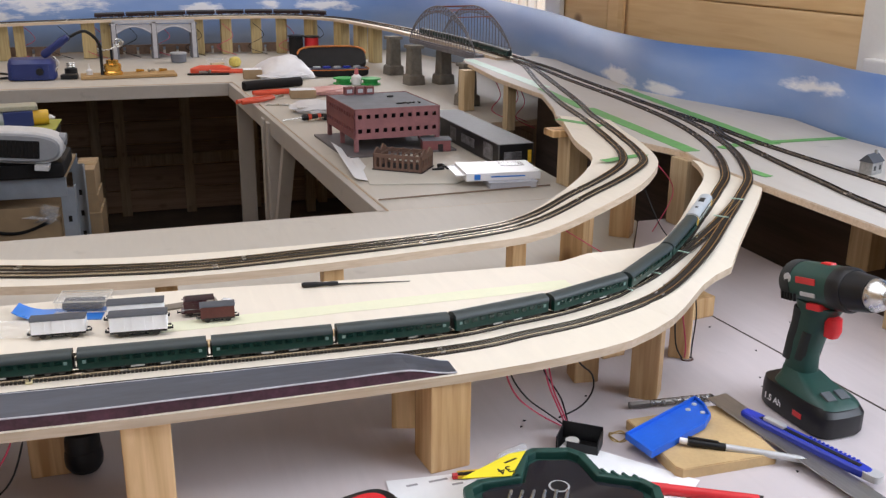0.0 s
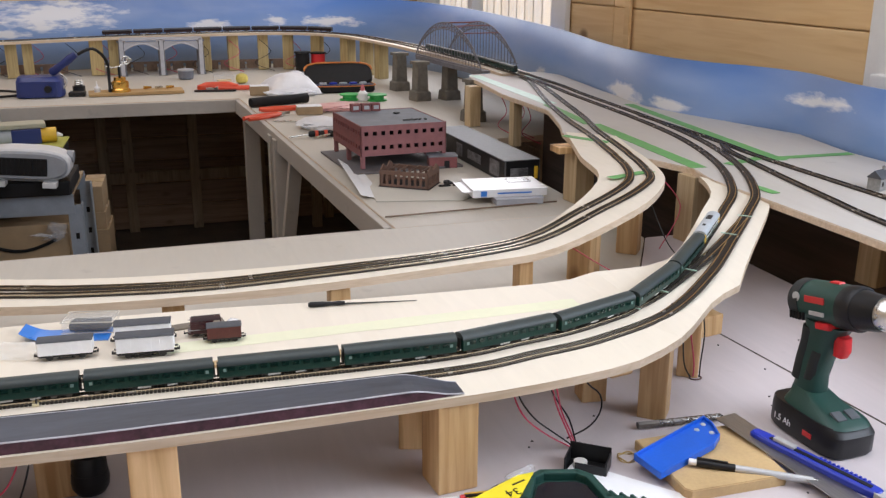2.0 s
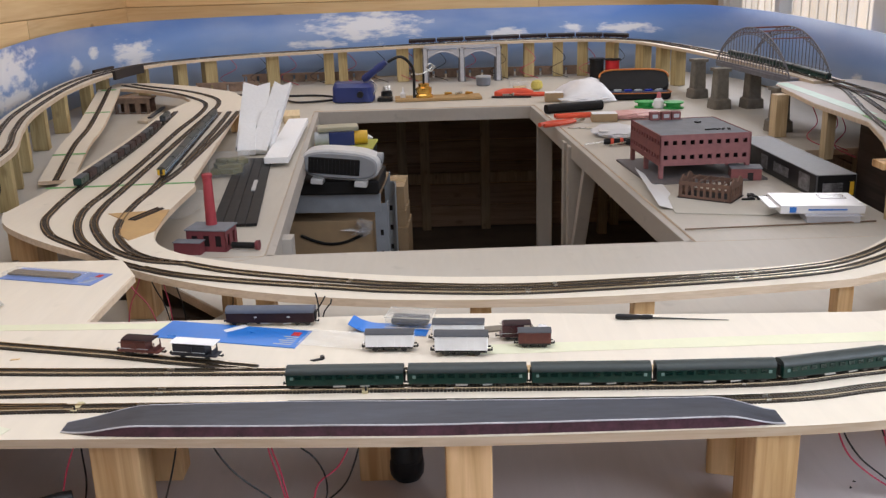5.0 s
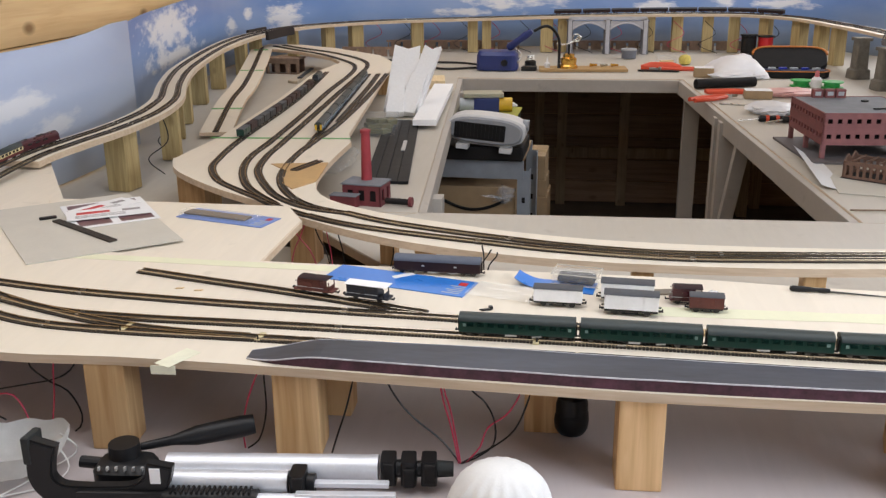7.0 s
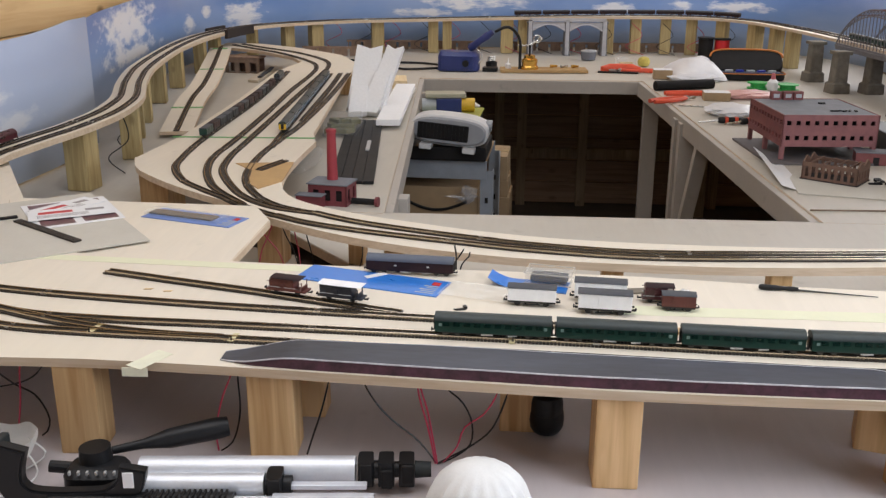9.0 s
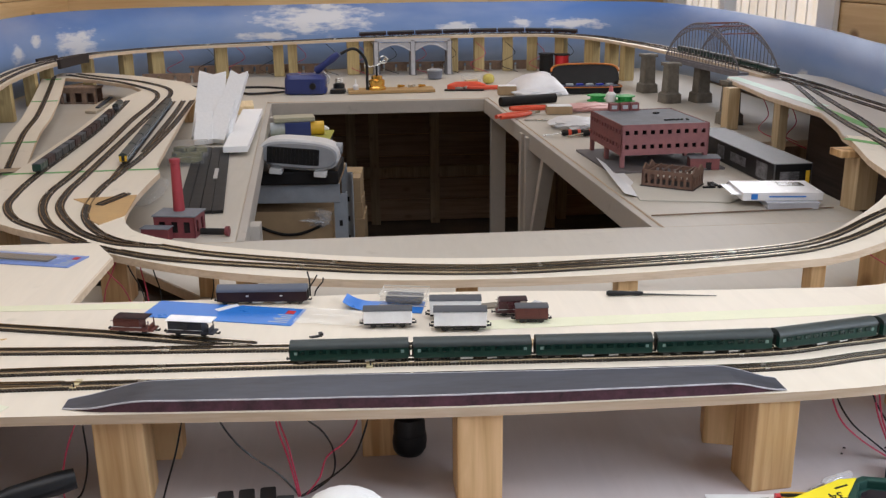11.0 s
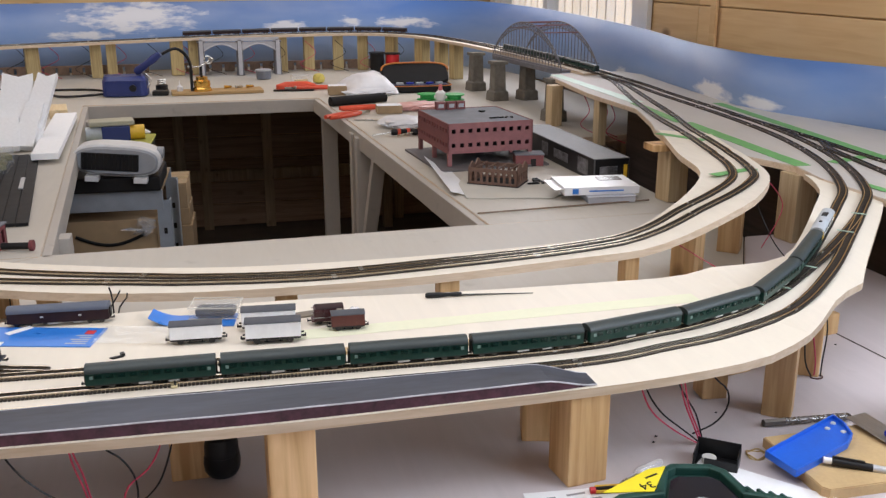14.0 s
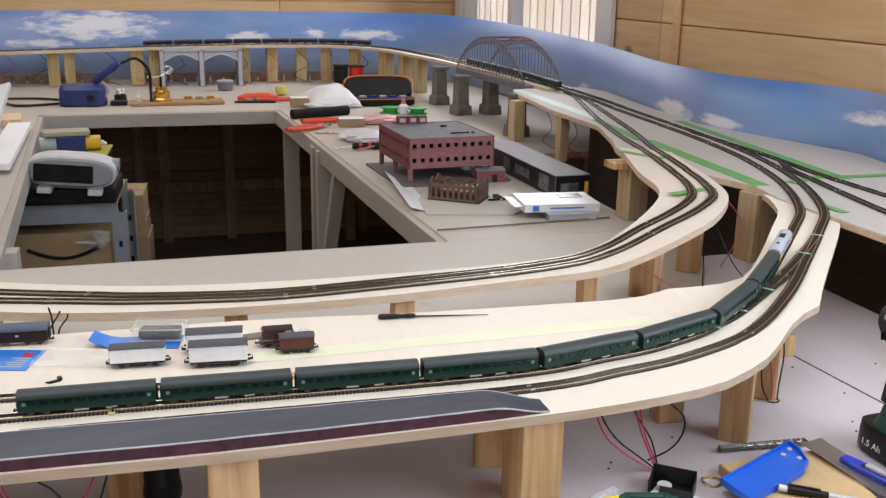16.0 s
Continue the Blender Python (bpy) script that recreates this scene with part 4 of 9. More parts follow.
track("dark siding rails on the white deck", curve_through([(1.243, 2.20, RIGHT), (1.236, 1.978, RIGHT), (1.229, 1.835, RIGHT), (1.212, 1.676, RIGHT), (1.208, 1.56, RIGHT), (1.205, 1.4, RIGHT), (1.20, 1.1, RIGHT), (1.19, 0.7, RIGHT)], 0.02), RAIL_DARK, "sidings", 0.0004)
track("dark siding rails on the white deck", curve_through([(1.222, 1.80, RIGHT), (1.185, 1.72, RIGHT), (1.160, 1.60, RIGHT), (1.128, 1.44, RIGHT), (1.106, 1.313, RIGHT), (1.085, 1.189, RIGHT), (1.06, 0.9, RIGHT), (1.05, 0.65, RIGHT)], 0.02), RAIL_DARK, "sidings", 0.0006)
# station sidings and the crossover
T3 = curve_through([(-1.0, 1.14, FRONT), (-0.75, 1.072, FRONT), (-0.53, 1.042, FRONT), (-0.27, 1.022, FRONT), (0.004, 1.005, FRONT)], 0.01)
track("short nickel silver siding ending beside a wood strip", T3)
T4 = curve_through([(-0.63, 1.140, FRONT), (-0.53, 1.112, FRONT), (-0.42, 1.083, FRONT), (-0.345, 1.060, FRONT), (-0.24, 1.030, FRONT)], 0.01)
track("bare siding rails laid loose on the deck", T4, RAIL, "tracks", 0.0005)
ca, cb = (min(range(len(LOOP_IN)), key=lambda i: (LOOP_IN[i].x - x) ** 2 + (LOOP_IN[i].y - y) ** 2) for x, y in ((0.56, 1.03), (0.93, 1.32)))
switch = []
for i in range(ca, cb + 1):
    q, u = LOOP_IN[i], (i - ca) / (cb - ca)
    switch.append(q.lerp(min(LOOP, key=lambda p: (p - q).length), u * u * (3 - 2 * u)))
xo = track("pale crossover rails between the two running lines", switch, RAIL, "tracks", 0.0005)
for u in (0.03, 0.17, 0.36, 0.72, 0.93):
    i = int(u * (len(switch) - 1))
    d = switch[i + 1] - switch[i]
    part("tie_bar", abox((0, 0, 0), (0.0022, 0.023, 0.0012), 0, 0.0002), PALE_TAPE, xo).matrix_local = Matrix.Translation(switch[i] - switch[0] + Vector((0, 0, 0.0048))) @ Matrix.Rotation(math.atan2(d.y, d.x), 4, "Z")
track("crossover rails between the two running lines", curve_through([(-0.42, 0.942, FRONT), (-0.52, 0.950, FRONT), (-0.62, 0.974, FRONT), (-0.75, 1.024, FRONT)], 0.01), RAIL, "tracks", 0.0006)

# ---------------------------------------------------------------- rolling stock
GREEN = surface("coach_green", (0.005, 0.037, 0.027), 0.34, 0, 0.15, 60, 400, 0.05)
ROOF_GREY = surface("slate_grey_roof", (0.036, 0.047, 0.045), 0.5, 0, 0.15, 60, 400, 0.1)
MAROON = surface("deep_maroon_paint", (0.060, 0.010, 0.016), 0.3, 0, 0.15, 60, 400, 0.04)
CRIMSON = surface("crimson_paint", (0.13, 0.018, 0.018), 0.4, 0, 0.15, 60, 400, 0.04)
CREAM = surface("cream_paint", (0.66, 0.56, 0.30), 0.42, 0, 0.08, 60, 400, 0.04)
YELLOW = surface("warning_yellow_paint", (0.72, 0.44, 0.03), 0.45, 0, 0.1, 60, 400, 0.04)
VAN_WHITE = surface("white_van_paint", (0.92, 0.92, 0.92), 0.5, 0, 0.06, 60, 400, 0.05)
VAN_ROOF = surface("dark_grey_van_roof", (0.070, 0.073, 0.082), 0.7, 0, 0.2, 80, 400, 0.1)
BAUXITE = surface("bauxite_brown_paint", (0.115, 0.032, 0.024), 0.55, 0, 0.2, 80, 400, 0.1)
BROWN_COACH = surface("chocolate_brown_paint", (0.030, 0.014, 0.015), 0.6, 0, 0.25, 60, 400, 0.08, 0.0, (1, 1, 1), 0.0, 0.25)
GREY_DARK = surface("dark_goods_grey", (0.055, 0.062, 0.075), 0.55, 0, 0.2, 60, 400, 0.08)
BLUE_GREY = surface("rail_blue_paint", (0.06, 0.12, 0.19), 0.45, 0, 0.15, 60, 400, 0.05)
PALE_BAND = surface("pale_grey_band", (0.45, 0.48, 0.50), 0.5, 0, 0.1, 60, 400, 0.05)
DARK_WINDOW = surface("dark_glazing", (0.012, 0.012, 0.014), 0.12, 0, 0.1, 60, 400, 0.0)
UNDER = surface("black_underframe", (0.014, 0.013, 0.012), 0.6, 0, 0.3, 100, 400, 0.1)
GREEN_GLASS = surface("green_tinted_glazing", (0.004, 0.022, 0.017), 0.2, 0, 0.1, 60, 400, 0.0)
GREEN_PRINT = surface("pale_green_print", (0.20, 0.30, 0.27), 0.5, 0, 0.2, 60, 400, 0.0)
PALE_FITTING = surface("pale_casting", (0.60, 0.58, 0.54), 0.5, 0, 0.1, 60, 400, 0.05)


def arc_roof(L, w, z0, z1, over=0.0006):
    """A curved roof, along x."""
    bm = bmesh.new()
    prof = [(-w / 2 - over, z0)] + [((w / 2 + over) * math.sin(a), z0 + (z1 - z0) * math.cos(a) ** 0.8 if abs(a) < 1.5 else z0) for a in [math.pi * (i / 10 - 0.5) * 0.94 for i in range(11)]] + [(w / 2 + over, z0)]
    e = [[bm.verts.new((x, a, b)) for a, b in prof] for x in (-L / 2, L / 2)]
    k = len(prof)
    for i in range(k):
        bm.faces.new((e[0][i], e[1][i], e[1][(i + 1) % k], e[0][(i + 1) % k]))
    bm.faces.new(e[0]), bm.faces.new(list(reversed(e[1])))
    bmesh.ops.recalc_face_normals(bm, faces=bm.faces[:])
    return bm


WHEEL_STEEL = surface("dark_wheel_steel", (0.10, 0.09, 0.08), 0.4, 0.7, 0.2, 100, 400, 0.05)
wheel_mesh = []


def wheels(frame_part, xs, r=0.0031, half=0.0046):
    """Flanged wheels, each hung below its bogie or axle guard."""
    if not wheel_mesh:
        b = lathe([(r * 0.5, -0.0006), (r, -0.0005), (r, 0.0002), (r * 1.12, 0.0003), (r * 1.12, 0.0006)], 12)
        me = bpy.data.meshes.new("wheel")
        b.to_mesh(me); b.free(); me.materials.append(WHEEL_STEEL)
        wheel_mesh.append(me)
    for x in xs:
        for s in (-1, 1):
            w = new("wheel", wheel_mesh[0])
            w.parent = frame_part
            w.matrix_local = pose(x, s * half, r, 90 * s, 0, 0)
    return frame_part


def crumple(name, m, s, label, mat, category, seed):
    bm = bmesh.new()
    bmesh.ops.create_icosphere(bm, subdivisions=4, radius=0.5)
    for v in bm.verts:
        n = abs(noise.noise(v.co * 4.0 + Vector((seed, 0, 0)))) * 0.42 + abs(noise.noise(v.co * 9 + Vector((0, seed, 0)))) * 0.14 - 0.08
        c = v.co * (1 + n)
        v.co = Vector((c.x * s[0], c.y * s[1], max(0.0, (c.z + 0.42)) * s[2]))
    ob = obj(name, bm, mat, None, "", True)
    ob.matrix_world = m
    return tagged(ob, label, category)


pane_cache = {}


def pane(parent, x, y, z, w, h, mat=None, name="coach_window"):
    key = (round(w, 4), round(h, 4), (mat or DARK_WINDOW).name)
    if key not in pane_cache:
        b = abox((0, 0, 0), (w, 0.0007, h), 0, 0.0002)
        me = bpy.data.meshes.new(name)
        b.to_mesh(me); b.free(); me.materials.append(mat or DARK_WINDOW)
        pane_cache[key] = me
    ob = new(name, pane_cache[key])
    ob.parent = parent
    ob.location = (x, y, z)
    return ob


def coupling(parent, x):
    s = 1 if x > 0 else -1
    part("coupling", box(abox((x + s * 0.002, 0, 0.0042), (0.005, 0.002, 0.0012)), (x + s * 0.0042, 0, 0.0048), (0.0012, 0.0042, 0.0022)), UNDER, parent)


def coach(m, label, lower, upper, roof, L=0.120, n=9, W=0.0182, top=0.0245, ends=None, group="coaches"):
    c = thing("model_coach", m, label, "model railway coach", group)
    part("body", abox((0, 0, 0.0115), (L, W, 0.0125), 0, 0.0006), lower, c)
    if upper is not None:
        for s in (-1, 1):
            part("side_panel", abox((0, s * (W / 2 + 0.00015), 0.0140), (L - 0.002, 0.0006, 0.0068)), upper, c)
    part("roof", arc_roof(L + 0.0006, W, 0.0176, top), roof, c, "", True)
    bm = abox((0, 0, 0.0048), (L * 0.94, W * 0.8, 0.0016))
    box(bm, (0.004, 0.004, 0.0036), (0.02, 0.004, 0.003)), box(bm, (-0.012, -0.004, 0.0036), (0.012, 0.004, 0.003))
    part("underframe", bm, UNDER, c)
    for s in (-1, 1):
        part("battery_box", abox((0.006 * s, s * 0.0070, 0.0034), (0.013, 0.0012, 0.0020), 3, 0.0003), PALE_FITTING, c)
        part("gas_cylinder", acyl((-0.026 * s, s * 0.0068, 0.0036), (-0.016 * s, s * 0.0068, 0.0030), 0.0010, None, 8), PALE_FITTING, c)
    for x in (-L * 0.36, L * 0.36):
        b = abox((x, 0, 0.0040), (0.020, 0.0125, 0.0024), 0, 0.0004)
        wheels(part("bogie", b, UNDER, c), (x - 0.0068, x + 0.0068))
    for x in (-L / 2, L / 2):
        coupling(c, x)
        part("gangway", abox((x + (0.0008 if x > 0 else -0.0008), 0, 0.0125), (0.0018, 0.007, 0.012), 0, 0.0003), UNDER, c)
    for s in (-1, 1):
        for i in range(n):
            x = (i - (n - 1) / 2) * (L - 0.014) / n
            pane(c, x, s * (W / 2 + 0.0006), 0.0145, (L - 0.014) / n * (0.62 if upper is None else 0.5), 0.0044, GREEN_GLASS if lower is GREEN else None)
    if lower is GREEN:
        for s in (-1, 1):
            part("number_panel", abox((s * (L / 2 - 0.006), -(W / 2 + 0.0003), 0.0135), (0.0032, 0.0006, 0.0032)), GREEN_PRINT, c)
    if ends is not None:
        for s in (-1, 1):
            part("cab_front", abox((s * (L / 2 + 0.0007), 0, 0.0118), (0.0012, W * 0.94, 0.0125), 0, 0.0004), ends, c)
    return c


def loco(m, label, body, roof, front, L=0.105, stripe=None, W=0.0182):
    c = thing("model_locomotive", m, label, "model locomotive", "locomotives")
    bm = abox((0, 0, 0.0115), (L - 0.006, W, 0.0125), 0, 0.0012)
    part("body", bm, body, c)
    part("roof", arc_roof(L - 0.004, W, 0.0172, 0.0242), roof, c, "", True)
    for s in (-1, 1):
        part("cab", abox((s * (L / 2 - 0.004), 0, 0.0125), (0.0085, W + 0.0005, 0.0135), 0, 0.0016), front, c, "", True)
        for yy in (-0.0042, 0.0042):
            w = pane(c, s * (L / 2 + 0.0004), yy, 0.0165, 0.006, 0.004, None, "windscreen")
            w.rotation_euler = (0, 0, radians(90))
        part("buffer_beam", abox((s * (L / 2 + 0.0006), 0, 0.0055), (0.002, W * 0.9, 0.003), 0, 0.0003), UNDER, c)
        coupling(c, s * (L / 2 + 0.001))
        for k in range(3):
            pane(c, (k - 1) * 0.021, s * (W / 2 + 0.0004), 0.0150, 0.011, 0.0036, None, "side_grille")
        if stripe is not None:
            part("lining", abox((0, s * (W / 2 + 0.0003), 0.0122), (L - 0.016, 0.0006, 0.0008)), stripe, c)
    part("fan_grille", abox((0.018, 0, 0.0243), (0.018, 0.008, 0.0012), 0, 0.0004), UNDER, c)
    part("exhaust", abox((-0.020, 0, 0.0243), (0.006, 0.004, 0.0014), 0, 0.0004), UNDER, c)
    bm = abox((0, 0, 0.0040), (0.026, 0.012, 0.0030), 0, 0.0005)
    part("fuel_tank", bm, UNDER, c)
    for x in (-L * 0.32, L * 0.32):
        b = abox((x, 0, 0.0042), (0.026, 0.0135, 0.0028), 0, 0.0005)
        wheels(part("bogie", b, UNDER, c), (x - 0.0085, x + 0.0085))
    return c


def van(m, label, body, roof, L=0.052, W=0.0170, top=0.0216, name="model_van", group="goods vans", planks=True):
    c = thing(name, m, label, "model goods van", group)
    bm = abox((0, 0, 0.0129), (L, W, 0.0134), 0, 0.0004)
    part("body", bm, body, c)
    part("roof", arc_roof(L + 0.0012, W, 0.0195, top), roof, c, "", True)
    for s in (-1, 1):
        part("door", abox((0, s * (W / 2 + 0.0002), 0.0130), (0.012, 0.0007, 0.0122), 0, 0.0001), body, c)
        if planks:
            for x in (-L * 0.47, -L * 0.25, L * 0.25, L * 0.47):
                part("strapping", abox((x, s * (W / 2 + 0.0002), 0.0129), (0.0009, 0.0006, 0.0130)), body, c)
    part("chassis", abox((0, 0, 0.0052), (L - 0.001, W - 0.001, 0.0020)), UNDER, c)
    for s in (-1, 1):
        part("brake_gear", box(box(abox((0, s * 0.0072, 0.0026), (L * 0.34, 0.0009, 0.0008)), (-L * 0.12, s * 0.0072, 0.0036), (0.0016, 0.0009, 0.0028)), (L * 0.12, s * 0.0072, 0.0036), (0.0016, 0.0009, 0.0028)), UNDER, c)
    for x in (-L * 0.30, L * 0.30):
        wheels(part("axle_guard", abox((x, 0, 0.0036), (0.0062, 0.0150, 0.0034), 0, 0.0004), UNDER, c), (x,))
    for x in (-L / 2, L / 2):
        coupling(c, x)
        s = 1 if x > 0 else -1
        for yy in (-0.005, 0.005):
            part("buffer", acyl((x, yy, 0.0055), (x + s * 0.003, yy, 0.0055), 0.0009, None, 8), UNDER, c)
    return c


def brake_van(m, label, body, roof, L=0.056, cover=0.96):
    c = thing("model_brake_van", m, label, "model brake van", "goods vans")
    W = 0.0165
    part("body", abox((-0.005, 0, 0.0131), (L * 0.72 * min(1, cover + 0.08), W, 0.0136), 0, 0.0004), body, c)
    part("roof", arc_roof(L * cover, W + 0.001, 0.0199, 0.0218), roof, c, "", True)
    part("platform", abox((0, 0, 0.0056), (L, W, 0.0018), 0, 0.0002), body, c)
    for s in (-1, 1):
        for dz in (0.0095, 0.0165):
            part("side_strap", abox((-0.005, s * (W / 2 + 0.0002), dz), (L * 0.72, 0.0006, 0.0006)), PALE_BAND if dz < 0.01 else body, c)
    for x in (-L * 0.40, L * 0.40):
        for yy in (-W / 2 + 0.001, W / 2 - 0.001):
            part("veranda_post", abox((x, yy, 0.0118), (0.001, 0.001, 0.0110)), body, c)
        part("end_rail", abox((x, 0, 0.0090), (0.001, W, 0.0050)), body, c)
    for s in (-1, 1):
        part("side_lookout", abox((-0.004, s * (W / 2 + 0.0006), 0.0130), (0.006, 0.0014, 0.0066), 0, 0.0003), body, c)
        part("step_board", abox((0, s * (W / 2), 0.0030), (L * 0.8, 0.0014, 0.0006)), UNDER, c)
    for x in (-L * 0.27, L * 0.27):
        wheels(part("axle_guard", abox((x, 0, 0.0040), (0.005, 0.0125, 0.0028), 0, 0.0004), UNDER, c), (x,))
    for x in (-L / 2, L / 2):
        coupling(c, x)
    return c


def length_to(line, x, y):
    best, s, out = 9e9, 0.0, 0.0
    for i, p in enumerate(line):
        if i:
            s += (p - line[i - 1]).length
        d = (p.x - x) ** 2 + (p.y - y) ** 2
        if d < best:
            best, out = d, s
    return out


def on_track(line, s, half):
    """Pose of a vehicle whose bogies stand half a wheelbase either side of s along the line."""
    def at(d):
        a = 0.0
        for p, q in zip(line, line[1:]):
            k = (q - p).length
            if a + k >= d:
                return p.lerp(q, (d - a) / k)
            a += k
        return line[-1].copy()
    p, q = at(max(0, s - half)), at(s + half)
    d = q - p
    m = Matrix.Translation((p + q) / 2 + Vector((0, 0, 0.0043)))
    return m @ Matrix.Rotation(math.atan2(d.y, d.x), 4, "Z") @ Matrix.Rotation(-math.atan2(d.z, Vector((d.x, d.y)).length), 4, "Y")


# green passenger train on the inner running line of the station deck
s0 = length_to(LOOP_IN, -0.20, 0.97)
first = coach(on_track(LOOP_IN, s0 + 0.0645, 0.043), "dark green model coach with grey roof on the front track", GREEN, None, ROOF_GREY, 0.1235, 10)
for i in range(1, 8):
    copy_thing(first, on_track(LOOP_IN, s0 + 0.0645 + 0.129 * i, 0.043))
loco(on_track(LOOP_IN, s0 + 0.129 * 8 + 0.056, 0.033), "green model diesel locomotive with yellow cab ends and pale roof", GREEN, PALE_BAND, YELLOW, 0.105, VAN_WHITE)
# maroon diesel with cream and crimson coaches climbing the left-hand side
REV = list(reversed(LOOP))
s1 = length_to(REV, -1.108, 1.82)
loco(on_track(REV, s1 - 0.060, 0.036), "deep maroon model diesel locomotive on the outer track", MAROON, MAROON, MAROON, 0.120)
second = coach(on_track(REV, s1 - 0.195, 0.048), "crimson and cream model coach with grey-green roof", CRIMSON, CREAM, ROOF_GREY, 0.133, 10)
for i in range(1, 4):
    copy_thing(second, on_track(REV, s1 - 0.195 - 0.141 * i, 0.048))
# dark rake on the back viaduct
s2 = length_to(LOOP, 0.92, 4.84)
dark = coach(on_track(LOOP, s2, 0.045), "dark model coach on the back viaduct", BROWN_COACH, None, VAN_ROOF, 0.133, 9, 0.0182, 0.0245, None, "viaduct coaches")
for i in range(1, 8):
    copy_thing(dark, on_track(LOOP, s2 + 0.141 * i, 0.045))
# green multiple unit coming off the bridge
s3 = length_to(LOOP_IN, 1.25, 3.16)
unit = coach(on_track(LOOP_IN, s3, 0.04), "green model multiple unit car near the truss bridge", GREEN, None, ROOF_GREY, 0.120, 8, 0.0182, 0.0245, None, "multiple unit cars")
for i in range(1, 6):
    copy_thing(unit, on_track(LOOP_IN, s3 + 0.128 * i, 0.04))
# trains parked in the yard
L1 = YARD["Y1"]
s4 = length_to(L1, -0.818, 2.10)
van(on_track(L1, s4 + 0.03, 0.015), "green bogie van at the tail of a goods train", GREEN, VAN_ROOF, 0.060, group="yard wagons")
wag = van(on_track(L1, s4 + 0.095, 0.015), "weathered brown goods wagon in the fiddle yard", surface("sooty_wagon_brown", (0.060, 0.030, 0.025), 0.7, 0, 0.3, 80, 400, 0.1), BROWN_COACH, 0.050, group="yard wagons")
wg2 = van(on_track(L1, s4 + 0.155, 0.015), "dull grey goods wagon in the fiddle yard", surface("sooty_wagon_grey", (0.050, 0.048, 0.046), 0.7, 0, 0.3, 80, 400, 0.1), VAN_ROOF, 0.050, group="yard wagons")
for i in range(2, 13):
    copy_thing(wg2 if i in (2, 3, 5, 9, 10) else wag, on_track(L1, s4 + 0.095 + 0.060 * i, 0.015))
loco(on_track(L1, s4 + 0.98, 0.03), "blue-grey model diesel locomotive in the fiddle yard", GREY_DARK, ROOF_GREY, GREY_DARK)
L5 = YARD["Y5"]
s5 = length_to(L5, -0.657, 2.185)
coach(on_track(L5, s5 + 0.07, 0.045), "blue and grey model railcar with yellow end", BLUE_GREY, PALE_BAND, ROOF_GREY, 0.130, 9, 0.0182, 0.0245, YELLOW, "railcars")
md = coach(on_track(L5, s5 + 0.208, 0.045), "blue and grey model railcar", BLUE_GREY, PALE_BAND, ROOF_GREY, 0.130, 9, 0.0182, 0.0245, None, "railcars")
for i in range(2, 7):
    copy_thing(md, on_track(L5, s5 + 0.07 + 0.138 * i, 0.045))

# stock standing on the deck
Z0 = FRONT + 0.0002
LARGER = Matrix.Diagonal((1.08, 1.08, 1.13, 1))
v1 = van(pose(-0.089, 1.075, Z0, 0, 0, -4) @ LARGER, "white model goods van with dark grey roof on the deck", VAN_WHITE, VAN_ROOF, 0.052)
copy_thing(v1, pose(-0.006, 1.056, Z0, 0, 0, -5) @ LARGER)
copy_thing(v1, pose(-0.008, 1.094, Z0, 0, 0, -5) @ LARGER)
van(pose(0.080, 1.073, Z0, 0, 0, -4), "bauxite brown model goods van on the deck", BAUXITE, VAN_ROOF, 0.038)
brake_van(pose(0.062, 1.098, Z0, 0, 0, -2), "dark maroon model brake van on the deck", MAROON, BROWN_COACH, 0.042, 0.78)
crumple("foil_scrap", pose(0.094, 1.110, FRONT + 0.0003), (0.016, 0.012, 0.012), "crumpled scrap of shiny clear film beside the vans", glass("shiny_film", (0.9, 0.9, 0.92), 0.08, 0.5), "plastic film", 5.0)
pv = coach(pose(-0.243, 1.172, Z0, 0, 0, -4), "chocolate brown model parcels van with blue-grey roof", BROWN_COACH, None, surface("blue_grey_roof", (0.10, 0.115, 0.15), 0.6, 0, 0.1, 60, 400, 0.1), 0.112, 0)
for x in (-0.018, 0.024):
    part("number_panel", abox((x, -0.0094, 0.0125), (0.0034, 0.0006, 0.0018)), PALE_FITTING, pv)
brake_van(pose(-0.379, 1.0750, FRONT + 0.0048, 0, 0, -13), "brown model brake van with open veranda on the siding", BAUXITE, BROWN_COACH, 0.052, 0.74)
brake_van(pose(-0.311, 1.0585, FRONT + 0.0048, 0, 0, -13), "dark grey model brake van with white roof on the siding", surface("blue_black_paint", (0.022, 0.025, 0.036), 0.5, 0, 0.25, 60, 400, 0.08), VAN_WHITE, 0.056)

# ---------------------------------------------------------------- station deck: platform, strip, tape and small things
PLAT_TOP = surface("dark_slate_card", (0.052, 0.056, 0.070), 0.5, 0, 0.5, 16, 120, 0.12, 0, (0.35, 1.6, 1))
PLAT_WALL = surface("maroon_brick_paper", (0.075, 0.026, 0.042), 0.5, 0, 0.6, 60, 300, 0.1)
PLAT_EDGE = surface("white_card_edge", (0.52, 0.51, 0.54), 0.6, 0, 0.3, 60, 300, 0.05)


